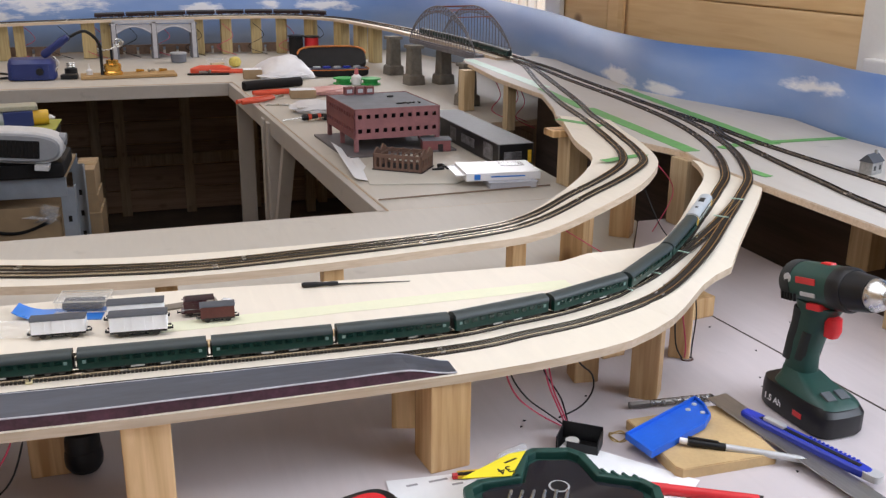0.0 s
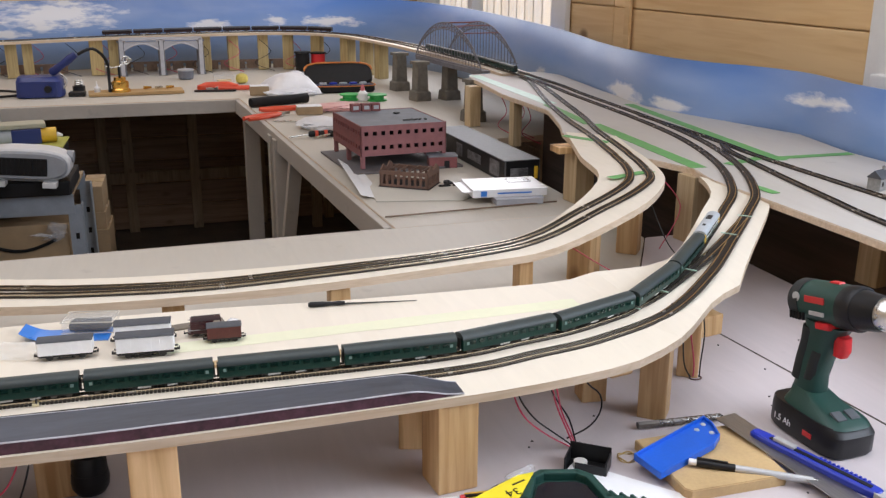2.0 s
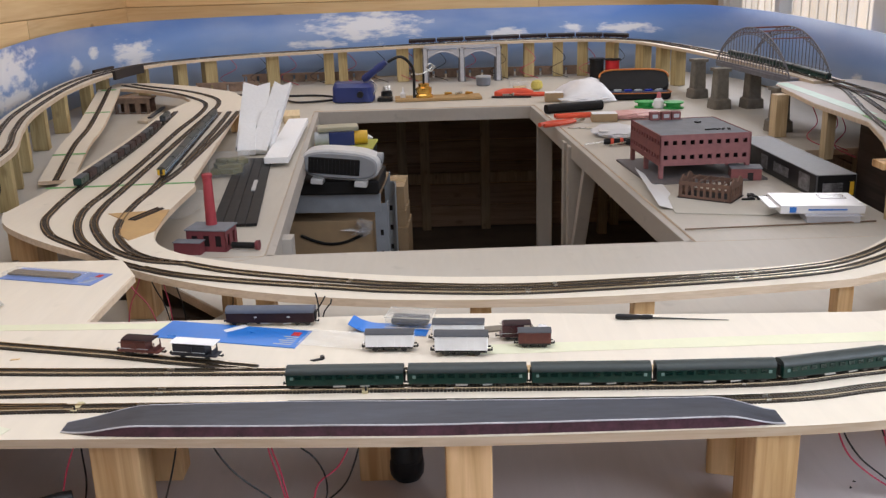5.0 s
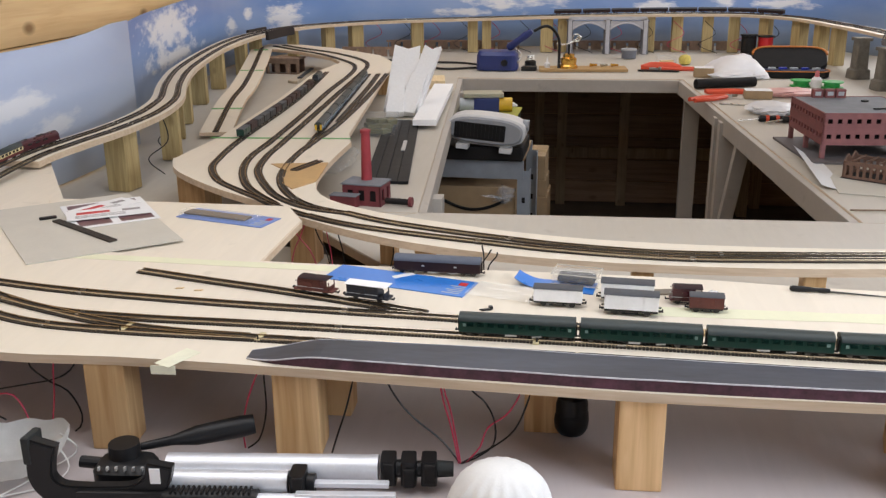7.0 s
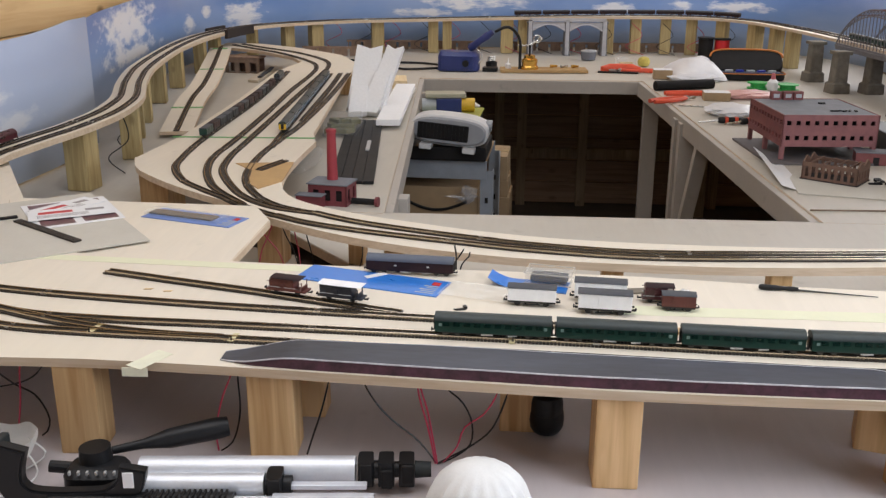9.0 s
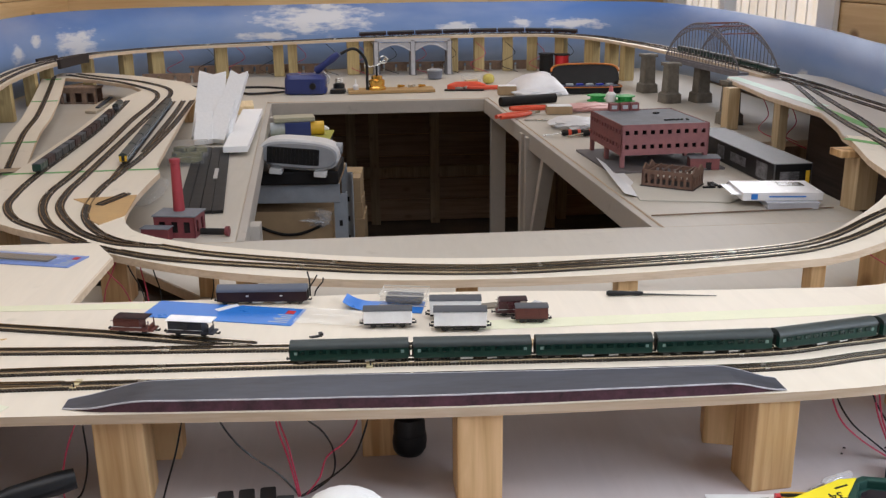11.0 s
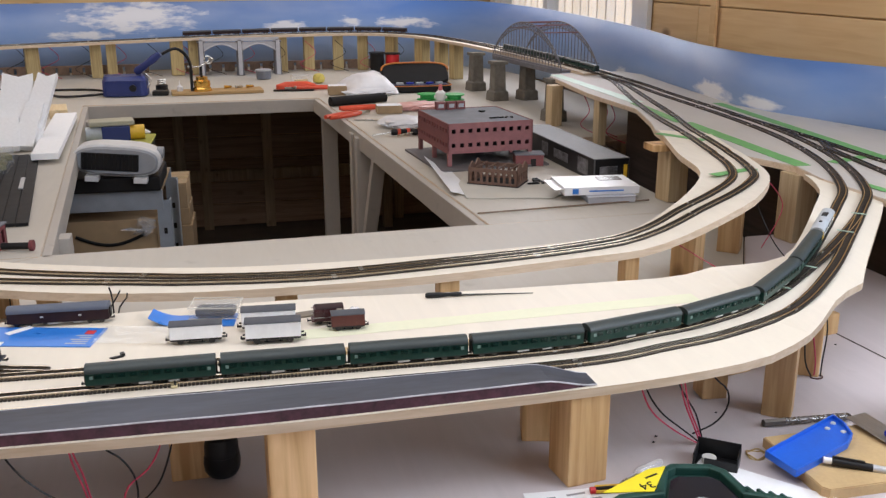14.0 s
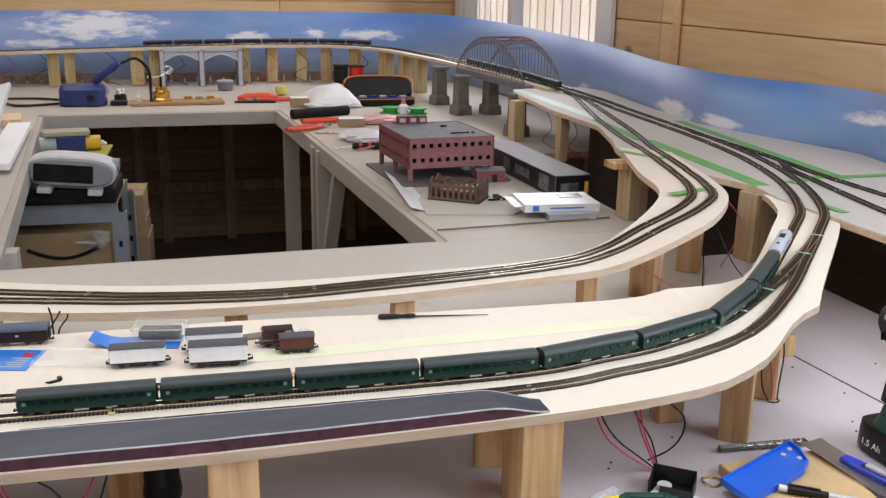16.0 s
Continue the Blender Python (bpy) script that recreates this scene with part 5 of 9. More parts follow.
def platform():
    p = thing("model_platform", pose(0, 0, FRONT), "dark grey card station platform with white edge and maroon front wall", "model platform")
    xs = [-0.406 + 0.703 * i / 70 for i in range(71)]
    front_line = [(-0.406, 0.8905), (-0.372, 0.8795), (-0.326, 0.8745), (-0.184, 0.8660), (-0.024, 0.8575), (0.118, 0.8562), (0.240, 0.8560), (0.270, 0.8575), (0.297, 0.8595)]
    back_line_ = [(-0.406, 0.9105), (-0.396, 0.9140), (-0.361, 0.9185), (-0.338, 0.9205), (-0.189, 0.9190), (-0.019, 0.9085), (0.131, 0.9020), (0.241, 0.8985), (0.272, 0.8950), (0.297, 0.8875)]

    def along(line, x):
        for (xa, ya), (xb, yb) in zip(line, line[1:]):
            if x <= xb:
                return ya + (yb - ya) * (x - xa) / (xb - xa)
        return line[-1][1]

    rows = []
    for x in xs:
        k = max(0, min(1, (x + 0.406) / 0.085, (0.297 - x) / 0.060))
        e = k * k * (3 - 2 * k)
        wob = 0.0012 * noise.noise(Vector((x * 14, 1.7, 0)))
        rows.append((x, along(front_line, x) + wob * 0.3, along(back_line_, x), 0.0014 + 0.0112 * e + wob * 0.4))
    top, wallm, edge = bmesh.new(), bmesh.new(), bmesh.new()
    def strip(bm, f):
        rings = [[bm.verts.new(v) for v in f(*r)] for r in rows]
        for a, b in zip(rings, rings[1:]):
            k = len(a)
            for i in range(k):
                bm.faces.new((a[i], b[i], b[(i + 1) % k], a[(i + 1) % k]))
        bm.faces.new(rings[0]), bm.faces.new(list(reversed(rings[-1])))
        bmesh.ops.recalc_face_normals(bm, faces=bm.faces[:])
        return bm
    part("top", strip(top, lambda x, f, b, h: [(x, f, h), (x, b, h), (x, b, h - 0.0011), (x, f, h - 0.0011)]), PLAT_TOP, p)
    part("front_wall", strip(wallm, lambda x, f, b, h: [(x, f + 0.0015, h - 0.0012), (x, f + 0.003, h - 0.0012), (x, f + 0.003, 0.0), (x, f + 0.0015, 0.0)]), PLAT_WALL, p)
    part("back_wall", strip(bmesh.new(), lambda x, f, b, h: [(x, b - 0.003, h - 0.0012), (x, b - 0.0015, h - 0.0012), (x, b - 0.0015, 0.0), (x, b - 0.003, 0.0)]), PLAT_WALL, p)
    part("white_edge", strip(edge, lambda x, f, b, h: [(x, f - 0.0003, h + 0.0003), (x, f + 0.0009, h + 0.0003), (x, f + 0.0009, h - 0.0009), (x, f - 0.0004, h - 0.0009)]), PLAT_EDGE, p)
    part("white_edge", strip(bmesh.new(), lambda x, f, b, h: [(x, b - 0.0008, h + 0.0003), (x, b + 0.0003, h + 0.0003), (x, b + 0.0003, h - 0.0009), (x, b - 0.0008, h - 0.0009)]), PLAT_EDGE, p)


platform()
STRIP = timber("pale_strip_wood", (0.66, 0.48, 0.26), (0.58, 0.40, 0.20), "x", 1.2, 0.6, 0.0)
o = obj("wood_strip", abox((0, 0, 0.002), (0.198, 0.0125, 0.004), 0, 0.0005), STRIP)
o.matrix_world = pose(0.105, 1.001, FRONT, 0, 0, -4.2)
tagged(o, "thin bare wood strip lying at the end of the siding", "wood strip")

sd = thing("needle_file", pose(0.19, 1.151, FRONT, 0, 0, -7.3), "slim steel needle file with black handle on the deck", "file")
part("handle", lathe([(0.0022, 0), (0.0036, 0.003), (0.0034, 0.018), (0.0025, 0.030), (0.0032, 0.038), (0.0026, 0.046)], 14, None, pose(0, 0, 0.0038, 0, 90, 0)), BLACK, sd, "", True)
part("blade", cyl(bmesh.new(), (0.045, 0, 0.0026), (0.138, 0, 0.0012), 0.0015, 0.0005, 8), surface("dark_file_steel", (0.10, 0.10, 0.09), 0.4, 0.8, 0.2, 200, 600, 0.2), sd)

BLUE_CARD = surface("glossy_blue_card", (0.030, 0.19, 0.62), 0.3, 0, 0.08, 20, 100, 0.03)
LABEL_WHITE = surface("white_paper", (0.80, 0.80, 0.80), 0.6, 0, 0.04, 30, 200, 0.05)
RED_INK = surface("red_print", (0.55, 0.03, 0.03), 0.5, 0, 0.1, 40, 200, 0.0)


def packet(m, w, d, label, mat=None, insert=None, name="hanging_packet"):
    """A header card with a clear blister."""
    p = thing(name, m, label, "packet")
    part("backing_card", abox((0, 0, 0.0007), (w, d, 0.0012), 0, 0.0003), mat or BLUE_CARD, p)
    part("printed_logo", abox((w * 0.425, d * 0.24, 0.0015), (w * 0.055, d * 0.20, 0.0004)), RED_INK, p)
    for i, k in enumerate((0.10, 0.07, 0.11, 0.09, 0.12)):
        part("text_line", abox((w * (0.46 - k / 2), d * 0.06 - d * 0.105 * i, 0.0015), (w * k, d * 0.040, 0.0003)), PALE_BAND, p)
    return p


b = packet(pose(-0.288, 1.1395, FRONT, 0, 0, -15.5), 0.192, 0.055, "bright blue printed packet card lying on the deck")
part("hang_hole_tab", abox((-0.002, 0.017, 0.0016), (0.030, 0.010, 0.0005), 52, 0.0002), LABEL_WHITE, b)
p = thing("clear_sleeve", pose(-0.155, 1.108, FRONT, 0, 0, -15), "crumpled clear plastic sleeve beside the blue card", "plastic sleeve")
bm = bmesh.new()
bmesh.ops.create_grid(bm, x_segments=14, y_segments=8, size=0.5)
for v in bm.verts:
    v.co = Vector((v.co.x * 0.085, v.co.y * 0.05, 0.0022 + 0.0025 * abs(noise.noise(Vector((v.co.x * 6, v.co.y * 5, 2))))))
bmesh.ops.solidify(bm, geom=bm.faces[:], thickness=0.0004)
part("film", bm, CLEAR, p, "", True)
# torn blue card with the clear case standing on it
p = thing("bent_card", pose(-0.092, 1.141, FRONT, 0, 0, -10), "bent bright blue card below a clear plastic case", "card")
bm = bmesh.new()
bmesh.ops.create_grid(bm, x_segments=20, y_segments=4, size=0.5)
for v in bm.verts:
    x, y = v.co.x * 0.098, v.co.y * (0.036 + 0.010 * v.co.x)
    rise = 0.011 * max(0, (-x - 0.018) / 0.032) ** 2
    v.co = Vector((x, y, 0.0012 + rise))
bmesh.ops.solidify(bm, geom=bm.faces[:], thickness=0.0008)
part("sheet", bm, BLUE_CARD, p, "", True)
p = thing("clear_case", pose(-0.066, 1.150, FRONT + 0.003, 0, 0, -12), "clear plastic case with a grey foam insert", "plastic case")
bm = abox((0, 0, 0.0075), (0.058, 0.036, 0.015), 0, 0.003)
part("case_shell", bm, glass("clear_case_plastic", (0.8, 0.80, 0.76), 0.06, 0.13), p, "", True)
CASE_RIM = glass("cream_clear_rim", (0.80, 0.76, 0.66), 0.2, 0.55)
for yy in (-0.0185, 0.0185):
    part("rim", abox((0, yy, 0.0142), (0.059, 0.0010, 0.0010)), CASE_RIM, p)
    part("rim", abox((yy * 1.55, 0, 0.0142), (0.0010, 0.036, 0.0010)), CASE_RIM, p)
    part("rim", abox((0, yy, 0.0012), (0.059, 0.0010, 0.0010)), CASE_RIM, p)
part("foam_insert", abox((0, 0, 0.0055), (0.046, 0.022, 0.009), 0, 0.003), surface("grey_foam", (0.085, 0.085, 0.09), 0.9, 0, 0.15, 80, 400, 0.3), p)
o = obj("grey_card_strip", abox((0, 0, 0.0012), (0.10, 0.016, 0.0022), 0, 0.0002), surface("khaki_card", (0.20, 0.17, 0.13), 0.7, 0, 0.1, 40, 200, 0.05))
o.matrix_world = pose(0.035, 1.128, FRONT, 0, 0, 9)
tagged(o, "narrow dull brown card strip behind the vans", "card strip")
p = thing("coupling_part", pose(-0.171, 1.050, FRONT, 0, 0, 20), "tiny black coupling parts loose on the deck", "coupling part")
part("hook", box(abox((0, 0, 0.001), (0.012, 0.003, 0.002)), (0.006, 0.003, 0.002), (0.004, 0.006, 0.003)), BLACK, p)
part("pin", acyl((-0.008, 0.002, 0.0012), (-0.003, -0.002, 0.0012), 0.0009, None, 8), BLACK, p)
for x, y in ((-0.556, 1.085), (-0.53, 1.080)):
    o = obj("wood_scrap", prism([(-0.005, -0.0012), (0.004, -0.0016), (0.006, 0.001), (-0.003, 0.0014)], 0, 0.001), STRIP)
    o.matrix_world = pose(x, y, FRONT, 0, 0, 10)
    tagged(o, "tiny wood shaving on the deck", "wood scrap")


def tape(points, z, w, mat=None, label="strip of green masking tape stuck across the deck"):
    a, b = Vector((*points[0], 0)), Vector((*points[1], 0))
    d = b - a
    bm = bmesh.new()
    n = max(2, int(d.length / 0.012))
    rng = random.Random(round(a.x * 1000))
    nrm = Vector((-d.y, d.x, 0)).normalized()
    lo, hi = [], []
    for i in range(n + 1):
        c = a + d * (i / n)
        lo.append((c - nrm * (w / 2 + rng.uniform(-0.0006, 0.0006))).to_2d())
        hi.append((c + nrm * (w / 2 + rng.uniform(-0.0006, 0.0006))).to_2d())
    bm = prism([tuple(v) for v in lo] + [tuple(v) for v in reversed(hi)], z, z + 0.0006)
    return tagged(obj("tape_strip", bm, mat or GREEN_TAPE), label, "tape", "tape strips")


R1 = RIGHT + 0.0002
tape([(1.315, 2.40), (1.236, 1.615)], R1, 0.028)
tape([(1.236, 1.635), (1.42, 1.63)], R1 + 0.0008, 0.022)
tape([(1.068, 2.12), (1.035, 1.60)], R1, 0.034)
tape([(0.925, 1.985), (0.985, 1.88)], R1 + 0.0022, 0.022)
tape([(0.826, 1.568), (0.93, 1.60)], slope(Vector((0.88, 1.58, 0))) + 0.0003, 0.020)
tape([(1.105, 1.61), (1.235, 1.655)], R1 + 0.0008, 0.022)
tape([(1.042, 1.430), (1.045, 1.375)], R1 + 0.0008, 0.018)
tape([(1.130, 3.17), (1.108, 2.47)], R1, 0.040, PALE_TAPE, "pale translucent tape along the deck edge")
tape([(1.300, 3.12), (1.240, 2.78)], R1, 0.026, PALE_TAPE, "pale translucent tape between the tracks")
tape([(1.09, 2.45), (1.055, 2.12)], R1 + 0.0008, 0.026)
tape([(-0.90, 2.122), (-0.57, 2.138)], 0.9892, 0.012)
o = tape([(1.10, 0.62), (1.02, 0.62)], R1, 0.03)
ct = tape([(-0.487, 0.8655), (-0.468, 0.905)], FRONT + 0.0002, 0.020, surface("cream_masking_tape", (0.78, 0.77, 0.60), 0.6, 0, 0.08, 30, 200, 0.15), "cream masking tape folded over the deck edge")
part("tape_fold", abox((-0.485, 0.8645, FRONT - 0.004), (0.026, 0.0008, 0.0095), 2), bpy.data.materials["cream_masking_tape"], ct)
SMEAR = surface("faint_yellow_green_stain", (0.765, 0.755, 0.545), 0.6, 0, 0.05, 12, 120, 0.0)
for x, y, L, w, rz in ((0.31, 1.068, 0.62, 0.030, 0.3), (-0.55, 1.185, 0.45, 0.022, -3)):
    pts = [(-L / 2 + L * i / 24, w * (0.5 - 0.16 * abs(noise.noise(Vector((i * 0.6, x * 9, 0)))))) for i in range(25)]
    o = obj("dried_smear", prism([(a, -b) for a, b in pts] + [(a, b) for a, b in reversed(pts)], 0, 0.00015), SMEAR)
    o.matrix_world = pose(x, y, FRONT + 0.0002, 0, 0, rz)
    tagged(o, "faint yellow-green dried smear on the deck", "stain", "deck stains")

# small grey house on the white deck
p = thing("model_house", pose(1.240, 1.352, RIGHT, 0, 0, 20), "tiny grey stone model house with dark pitched roof", "model house")
STONE = surface("grey_stone_card", (0.28, 0.27, 0.25), 0.8, 0, 0.25, 120, 500, 0.3)
part("wall", abox((0, 0, 0.011), (0.034, 0.024, 0.022), 0, 0.0005), STONE, p)
bm = prism([(-0.0145, 0), (0.0145, 0), (0, 0.014)], -0.019, 0.019)
bmesh.ops.transform(bm, matrix=Matrix.Translation((0, 0, 0.0222)) @ Matrix.Rotation(radians(90), 4, "Z") @ Matrix.Rotation(radians(90), 4, "X"), verts=bm.verts[:])
part("roof", bm, VAN_ROOF, p)
part("chimney", abox((0.012, 0, 0.036), (0.005, 0.005, 0.010), 0, 0.0004), STONE, p)
for x in (-0.009, 0.009):
    part("house_window", abox((x, -0.0122, 0.012), (0.006, 0.0008, 0.008)), DARK_WINDOW, p)

# leaflets and track pieces on the left-hand board
GREY_CARD = surface("grey_board_card", (0.56, 0.53, 0.46), 0.7, 0, 0.05, 20, 200, 0.05)
ZL = FRONT + 0.0002
o = obj("grey_card_sheet", prism([(-0.998, 1.394), (-0.826, 1.526), (-0.627, 1.276), (-0.796, 1.150)], 0, 0.0018), GREY_CARD)
o.location.z = ZL
tagged(o, "sheet of plain grey card lying on the board", "card sheet")
GREY_PRINT = surface("grey_print", (0.30, 0.28, 0.28), 0.6)
PHOTO = surface("dark_photo_print", (0.13, 0.055, 0.065), 0.3, 0, 0.6, 60, 200, 0.0)
q = thing("leaflet", pose(-0.801, 1.404, ZL + 0.002, 0, 0, 36), "open printed leaflet with dark maroon photographs", "leaflet", "leaflets")
part("sheet", abox((0, 0, 0.0004), (0.128, 0.150, 0.0008)), LABEL_WHITE, q)
for x, y, w, h in ((-0.030, 0.045, 0.050, 0.045), (0.028, 0.050, 0.050, 0.035), (0.032, -0.035, 0.050, 0.060), (-0.030, -0.045, 0.048, 0.040), (0.030, 0.005, 0.045, 0.03)):
    part("photograph", abox((x, y, 0.0009), (w, h, 0.0003)), PHOTO, q)
for k, (x, y, r, w, d, lb) in enumerate(((-0.822, 1.432, 62, 0.105, 0.052, "white printed leaflet with red heading"), (-0.797, 1.394, 30, 0.125, 0.058, "folded white instruction leaflet with red print"))):
    q = thing("leaflet", pose(x, y, ZL + 0.0032 + 0.0014 * k, 0, 0, r), lb, "leaflet", "leaflets")
    part("sheet", abox((0, 0, 0.0005), (w, d, 0.0009)), LABEL_WHITE, q)
    part("heading", abox((-w * 0.18, d * 0.12, 0.0010), (w * 0.40, d * 0.22, 0.0003)), RED_INK, q)
    for n in range(3):
        part("text_line", abox((-w * 0.1, -d * 0.12 - n * d * 0.10, 0.0010), (w * 0.6, d * 0.035, 0.0003)), GREY_PRINT, q)
    part("picture_block", abox((w * 0.28, d * 0.1, 0.0010), (w * 0.22, d * 0.2, 0.0003)), GREY_PRINT, q)
bm = box(abox((0, -0.0042, 0.0012), (0.164, 0.0016, 0.002)), (0, 0.0042, 0.0012), (0.164, 0.0016, 0.002))
for k in range(42):
    box(bm, (-0.0815 + 0.00395 * k, 0, 0.0014), (0.0025, 0.0125, 0.0028))
o = obj("black_strip", bm, SLEEPER)
o.matrix_world = pose(-0.791, 1.301, ZL + 0.002, 0, 0, -34)
tagged(o, "black plastic track base strip on the grey card", "plastic strip")
o = obj("black_strip", abox((0, 0, 0.0015), (0.025, 0.010, 0.003), 0, 0.0005), BLACK_MATT)
o.matrix_world = pose(-0.880, 1.360, ZL + 0.002, 0, 0, 36)
tagged(o, "short black plastic offcut on the grey card", "plastic strip")
b = packet(pose(-0.606, 1.407, FRONT - 0.0028, 0, 0, -17), 0.160, 0.055, "pale blue blister packet with a bronze strip inside", surface("pale_blue_card", (0.16, 0.26, 0.58), 0.35, 0, 0.1, 20, 100, 0.03))
part("bronze_insert", abox((-0.02, 0, 0.003), (0.115, 0.022, 0.003), 0, 0.0008), surface("bronze_strip", (0.16, 0.12, 0.08), 0.5, 0.3, 0.2, 60, 300, 0.1), b)
part("blister", abox((-0.015, 0, 0.0040), (0.135, 0.036, 0.0066), 0, 0.002), CLEAR, b)
# tan board let into the yard, with a loose length of track
o = obj("tan_board", prism([(-0.675, 1.86), (-0.56, 1.88), (-0.545, 1.72), (-0.575, 1.66), (-0.605, 1.70), (-0.625, 1.80)], 0, 0.0022), surface("tan_hardboard", (0.52, 0.33, 0.14), 0.7, 0, 0.12, 20, 200, 0.1))
o.location.z = INNER - 0.0008
tagged(o, "tan hardboard patch in the fiddle yard corner", "hardboard")
track("short loose length of track lying on the tan board", [Vector((-0.61 + 0.006 * i, 1.80 + 0.017 * i, INNER + 0.0016)) for i in range(6)], RAIL_DARK)

# ---------------------------------------------------------------- timber blocks and wiring below the front deck
for x, y, s, lb in ((-0.213, 1.045, (0.045, 0.03, 0.03), "rough timber offcut fixed below the deck"), (0.757, 1.160, (0.09, 0.03, 0.032), "short pine block beside a post"), (0.588, 1.078, (0.036, 0.03, 0.05), "short pine block behind a post")):
    o = obj("wood_block", abox((0, 0, s[2] / 2), s, 0, 0.002), POST)
    o.matrix_world = pose(x, y, T if y > 1.05 or x > 0 else FRONT - 0.012 - s[2], 0, 0, 10)
    tagged(o, lb, "wood block")


def wire(pts, red, r=0.0010):
    line = curve_through(pts, 0.008)
    return tagged(obj("wire", tube(line, r), RED_WIRE if red else BLACK), ("thin red" if red else "thin black") + " wire hanging below the deck", "wire", "wires")


U = FRONT - 0.013
wire([(0.371, 0.917, U), (0.371, 0.905, 0.974), (0.385, 0.905, 0.947), (0.41, 0.905, 0.924), (0.435, 0.905, 0.907), (0.445, 0.905, 0.901)], True)
wire([(0.376, 0.917, U), (0.376, 0.905, 0.975), (0.395, 0.905, 0.946), (0.42, 0.905, 0.924), (0.439, 0.905, 0.908), (0.445, 0.905, 0.901)], False)
wire([(0.416, 0.917, U), (0.416, 0.905, 0.977), (0.423, 0.905, 0.953), (0.436, 0.905, 0.924), (0.446, 0.905, 0.901)], True)
wire([(0.421, 0.917, U), (0.421, 0.905, 0.977), (0.428, 0.905, 0.949), (0.441, 0.905, 0.92), (0.448, 0.905, 0.901)], True)
wire([(0.414, 0.917, U), (0.414, 0.905, 0.978), (0.422, 0.905, 0.963), (0.438, 0.905, 0.937), (0.449, 0.905, 0.901)], False)
wire([(0.461, 0.924, U), (0.461, 0.912, 0.977), (0.478, 0.912, 0.96), (0.48, 0.912, 0.939), (0.466, 0.912, 0.921), (0.439, 0.912, 0.911)], False)
wire([(0.668, 1.038, U), (0.668, 1.028, 0.962), (0.676, 1.028, 0.923), (0.676, 1.028, 0.904)], True)
wire([(0.688, 1.038, U), (0.688, 1.028, 0.965), (0.686, 1.028, 0.922), (0.686, 1.028, 0.902)], False)
wire([(0.66, 1.038, U), (0.66, 1.028, 0.929), (0.672, 1.028, 0.904)], False)
wire([(0.655, 1.40, 0.985), (0.75, 1.33, 0.93), (0.86, 1.30, 0.903)], True)
wire([(0.87, 1.50, 1.02), (0.88, 1.44, 0.95), (0.92, 1.42, 0.903)], False)
wire([(0.96, 1.62, 1.03), (1.0, 1.60, 0.97), (0.93, 1.55, 0.905)], True)
wire([(-0.26, 0.905, U), (-0.26, 0.893, 0.991), (-0.247, 0.893, 0.967), (-0.23, 0.893, 0.948), (-0.206, 0.893, 0.928), (-0.191, 0.893, 0.909), (-0.186, 0.893, 0.901)], False)
wire([(-0.205, 0.905, U), (-0.205, 0.893, 0.988), (-0.202, 0.893, 0.97), (-0.196, 0.893, 0.948), (-0.19, 0.893, 0.919), (-0.187, 0.893, 0.901)], True)
wire([(-0.202, 0.905, U), (-0.202, 0.893, 0.987), (-0.195, 0.893, 0.961), (-0.19, 0.893, 0.932), (-0.185, 0.893, 0.901)], True)
wire([(-0.176, 0.905, U), (-0.176, 0.893, 0.988), (-0.16, 0.893, 0.973), (-0.15, 0.893, 0.951), (-0.151, 0.893, 0.925), (-0.168, 0.893, 0.909), (-0.184, 0.893, 0.901)], False)
wire([(-0.124, 0.905, U), (-0.124, 0.893, 0.986), (-0.137, 0.893, 0.961), (-0.157, 0.893, 0.944), (-0.165, 0.893, 0.921), (-0.179, 0.893, 0.903)], True)
wire([(-0.114, 0.905, U), (-0.114, 0.893, 0.986), (-0.128, 0.893, 0.946), (-0.148, 0.893, 0.925), (-0.174, 0.893, 0.908), (-0.185, 0.893, 0.901)], False)
wire([(-0.297, 0.912, U), (-0.297, 0.9, 0.988), (-0.306, 0.9, 0.953), (-0.317, 0.9, 0.92), (-0.323, 0.9, 0.901)], False)
wire([(-0.399, 0.912, U), (-0.399, 0.9, 0.99), (-0.411, 0.9, 0.96), (-0.419, 0.9, 0.926), (-0.418, 0.9, 0.901)], True)
wire([(-0.392, 0.912, U), (-0.392, 0.9, 0.99), (-0.392, 0.9, 0.948), (-0.401, 0.9, 0.914), (-0.415, 0.9, 0.901)], False)
wire([(-0.663, 0.927, U), (-0.663, 0.915, 0.981), (-0.643, 0.915, 0.962), (-0.621, 0.915, 0.95), (-0.609, 0.915, 0.926), (-0.611, 0.915, 0.909), (-0.619, 0.915, 0.901)], False)
wire([(-0.634, 0.927, U), (-0.634, 0.915, 0.981), (-0.638, 0.915, 0.945), (-0.644, 0.915, 0.913)], True)
wire([(-0.616, 0.937, U), (-0.616, 0.925, 0.977), (-0.638, 0.925, 0.96), (-0.683, 0.925, 0.949), (-0.732, 0.925, 0.938)], False)
wire([(-0.72, 0.905, 0.94), (-0.685, 0.905, 0.949), (-0.671, 0.905, 0.934), (-0.666, 0.905, 0.917)], True)
wire([(-0.721, 0.905, 0.931), (-0.693, 0.905, 0.916)], False)
for x, dx, red in ((-0.530, 0.050, True), (-0.505, -0.028, True), (-0.490, 0.030, False), (-0.470, 0.012, True), (-0.452, 0.016, False)):
    wire([(x, 1.485, INNER - 0.013), (x + dx * 0.3, 1.482, 0.955), (x + dx * 0.7, 1.480, 0.930), (x + dx, 1.478, 0.885)], red)
wire([(-0.352, 1.44, INNER - 0.013), (-0.346, 1.42, 0.955), (-0.352, 1.41, 0.925), (-0.362, 1.40, 0.901)], False)
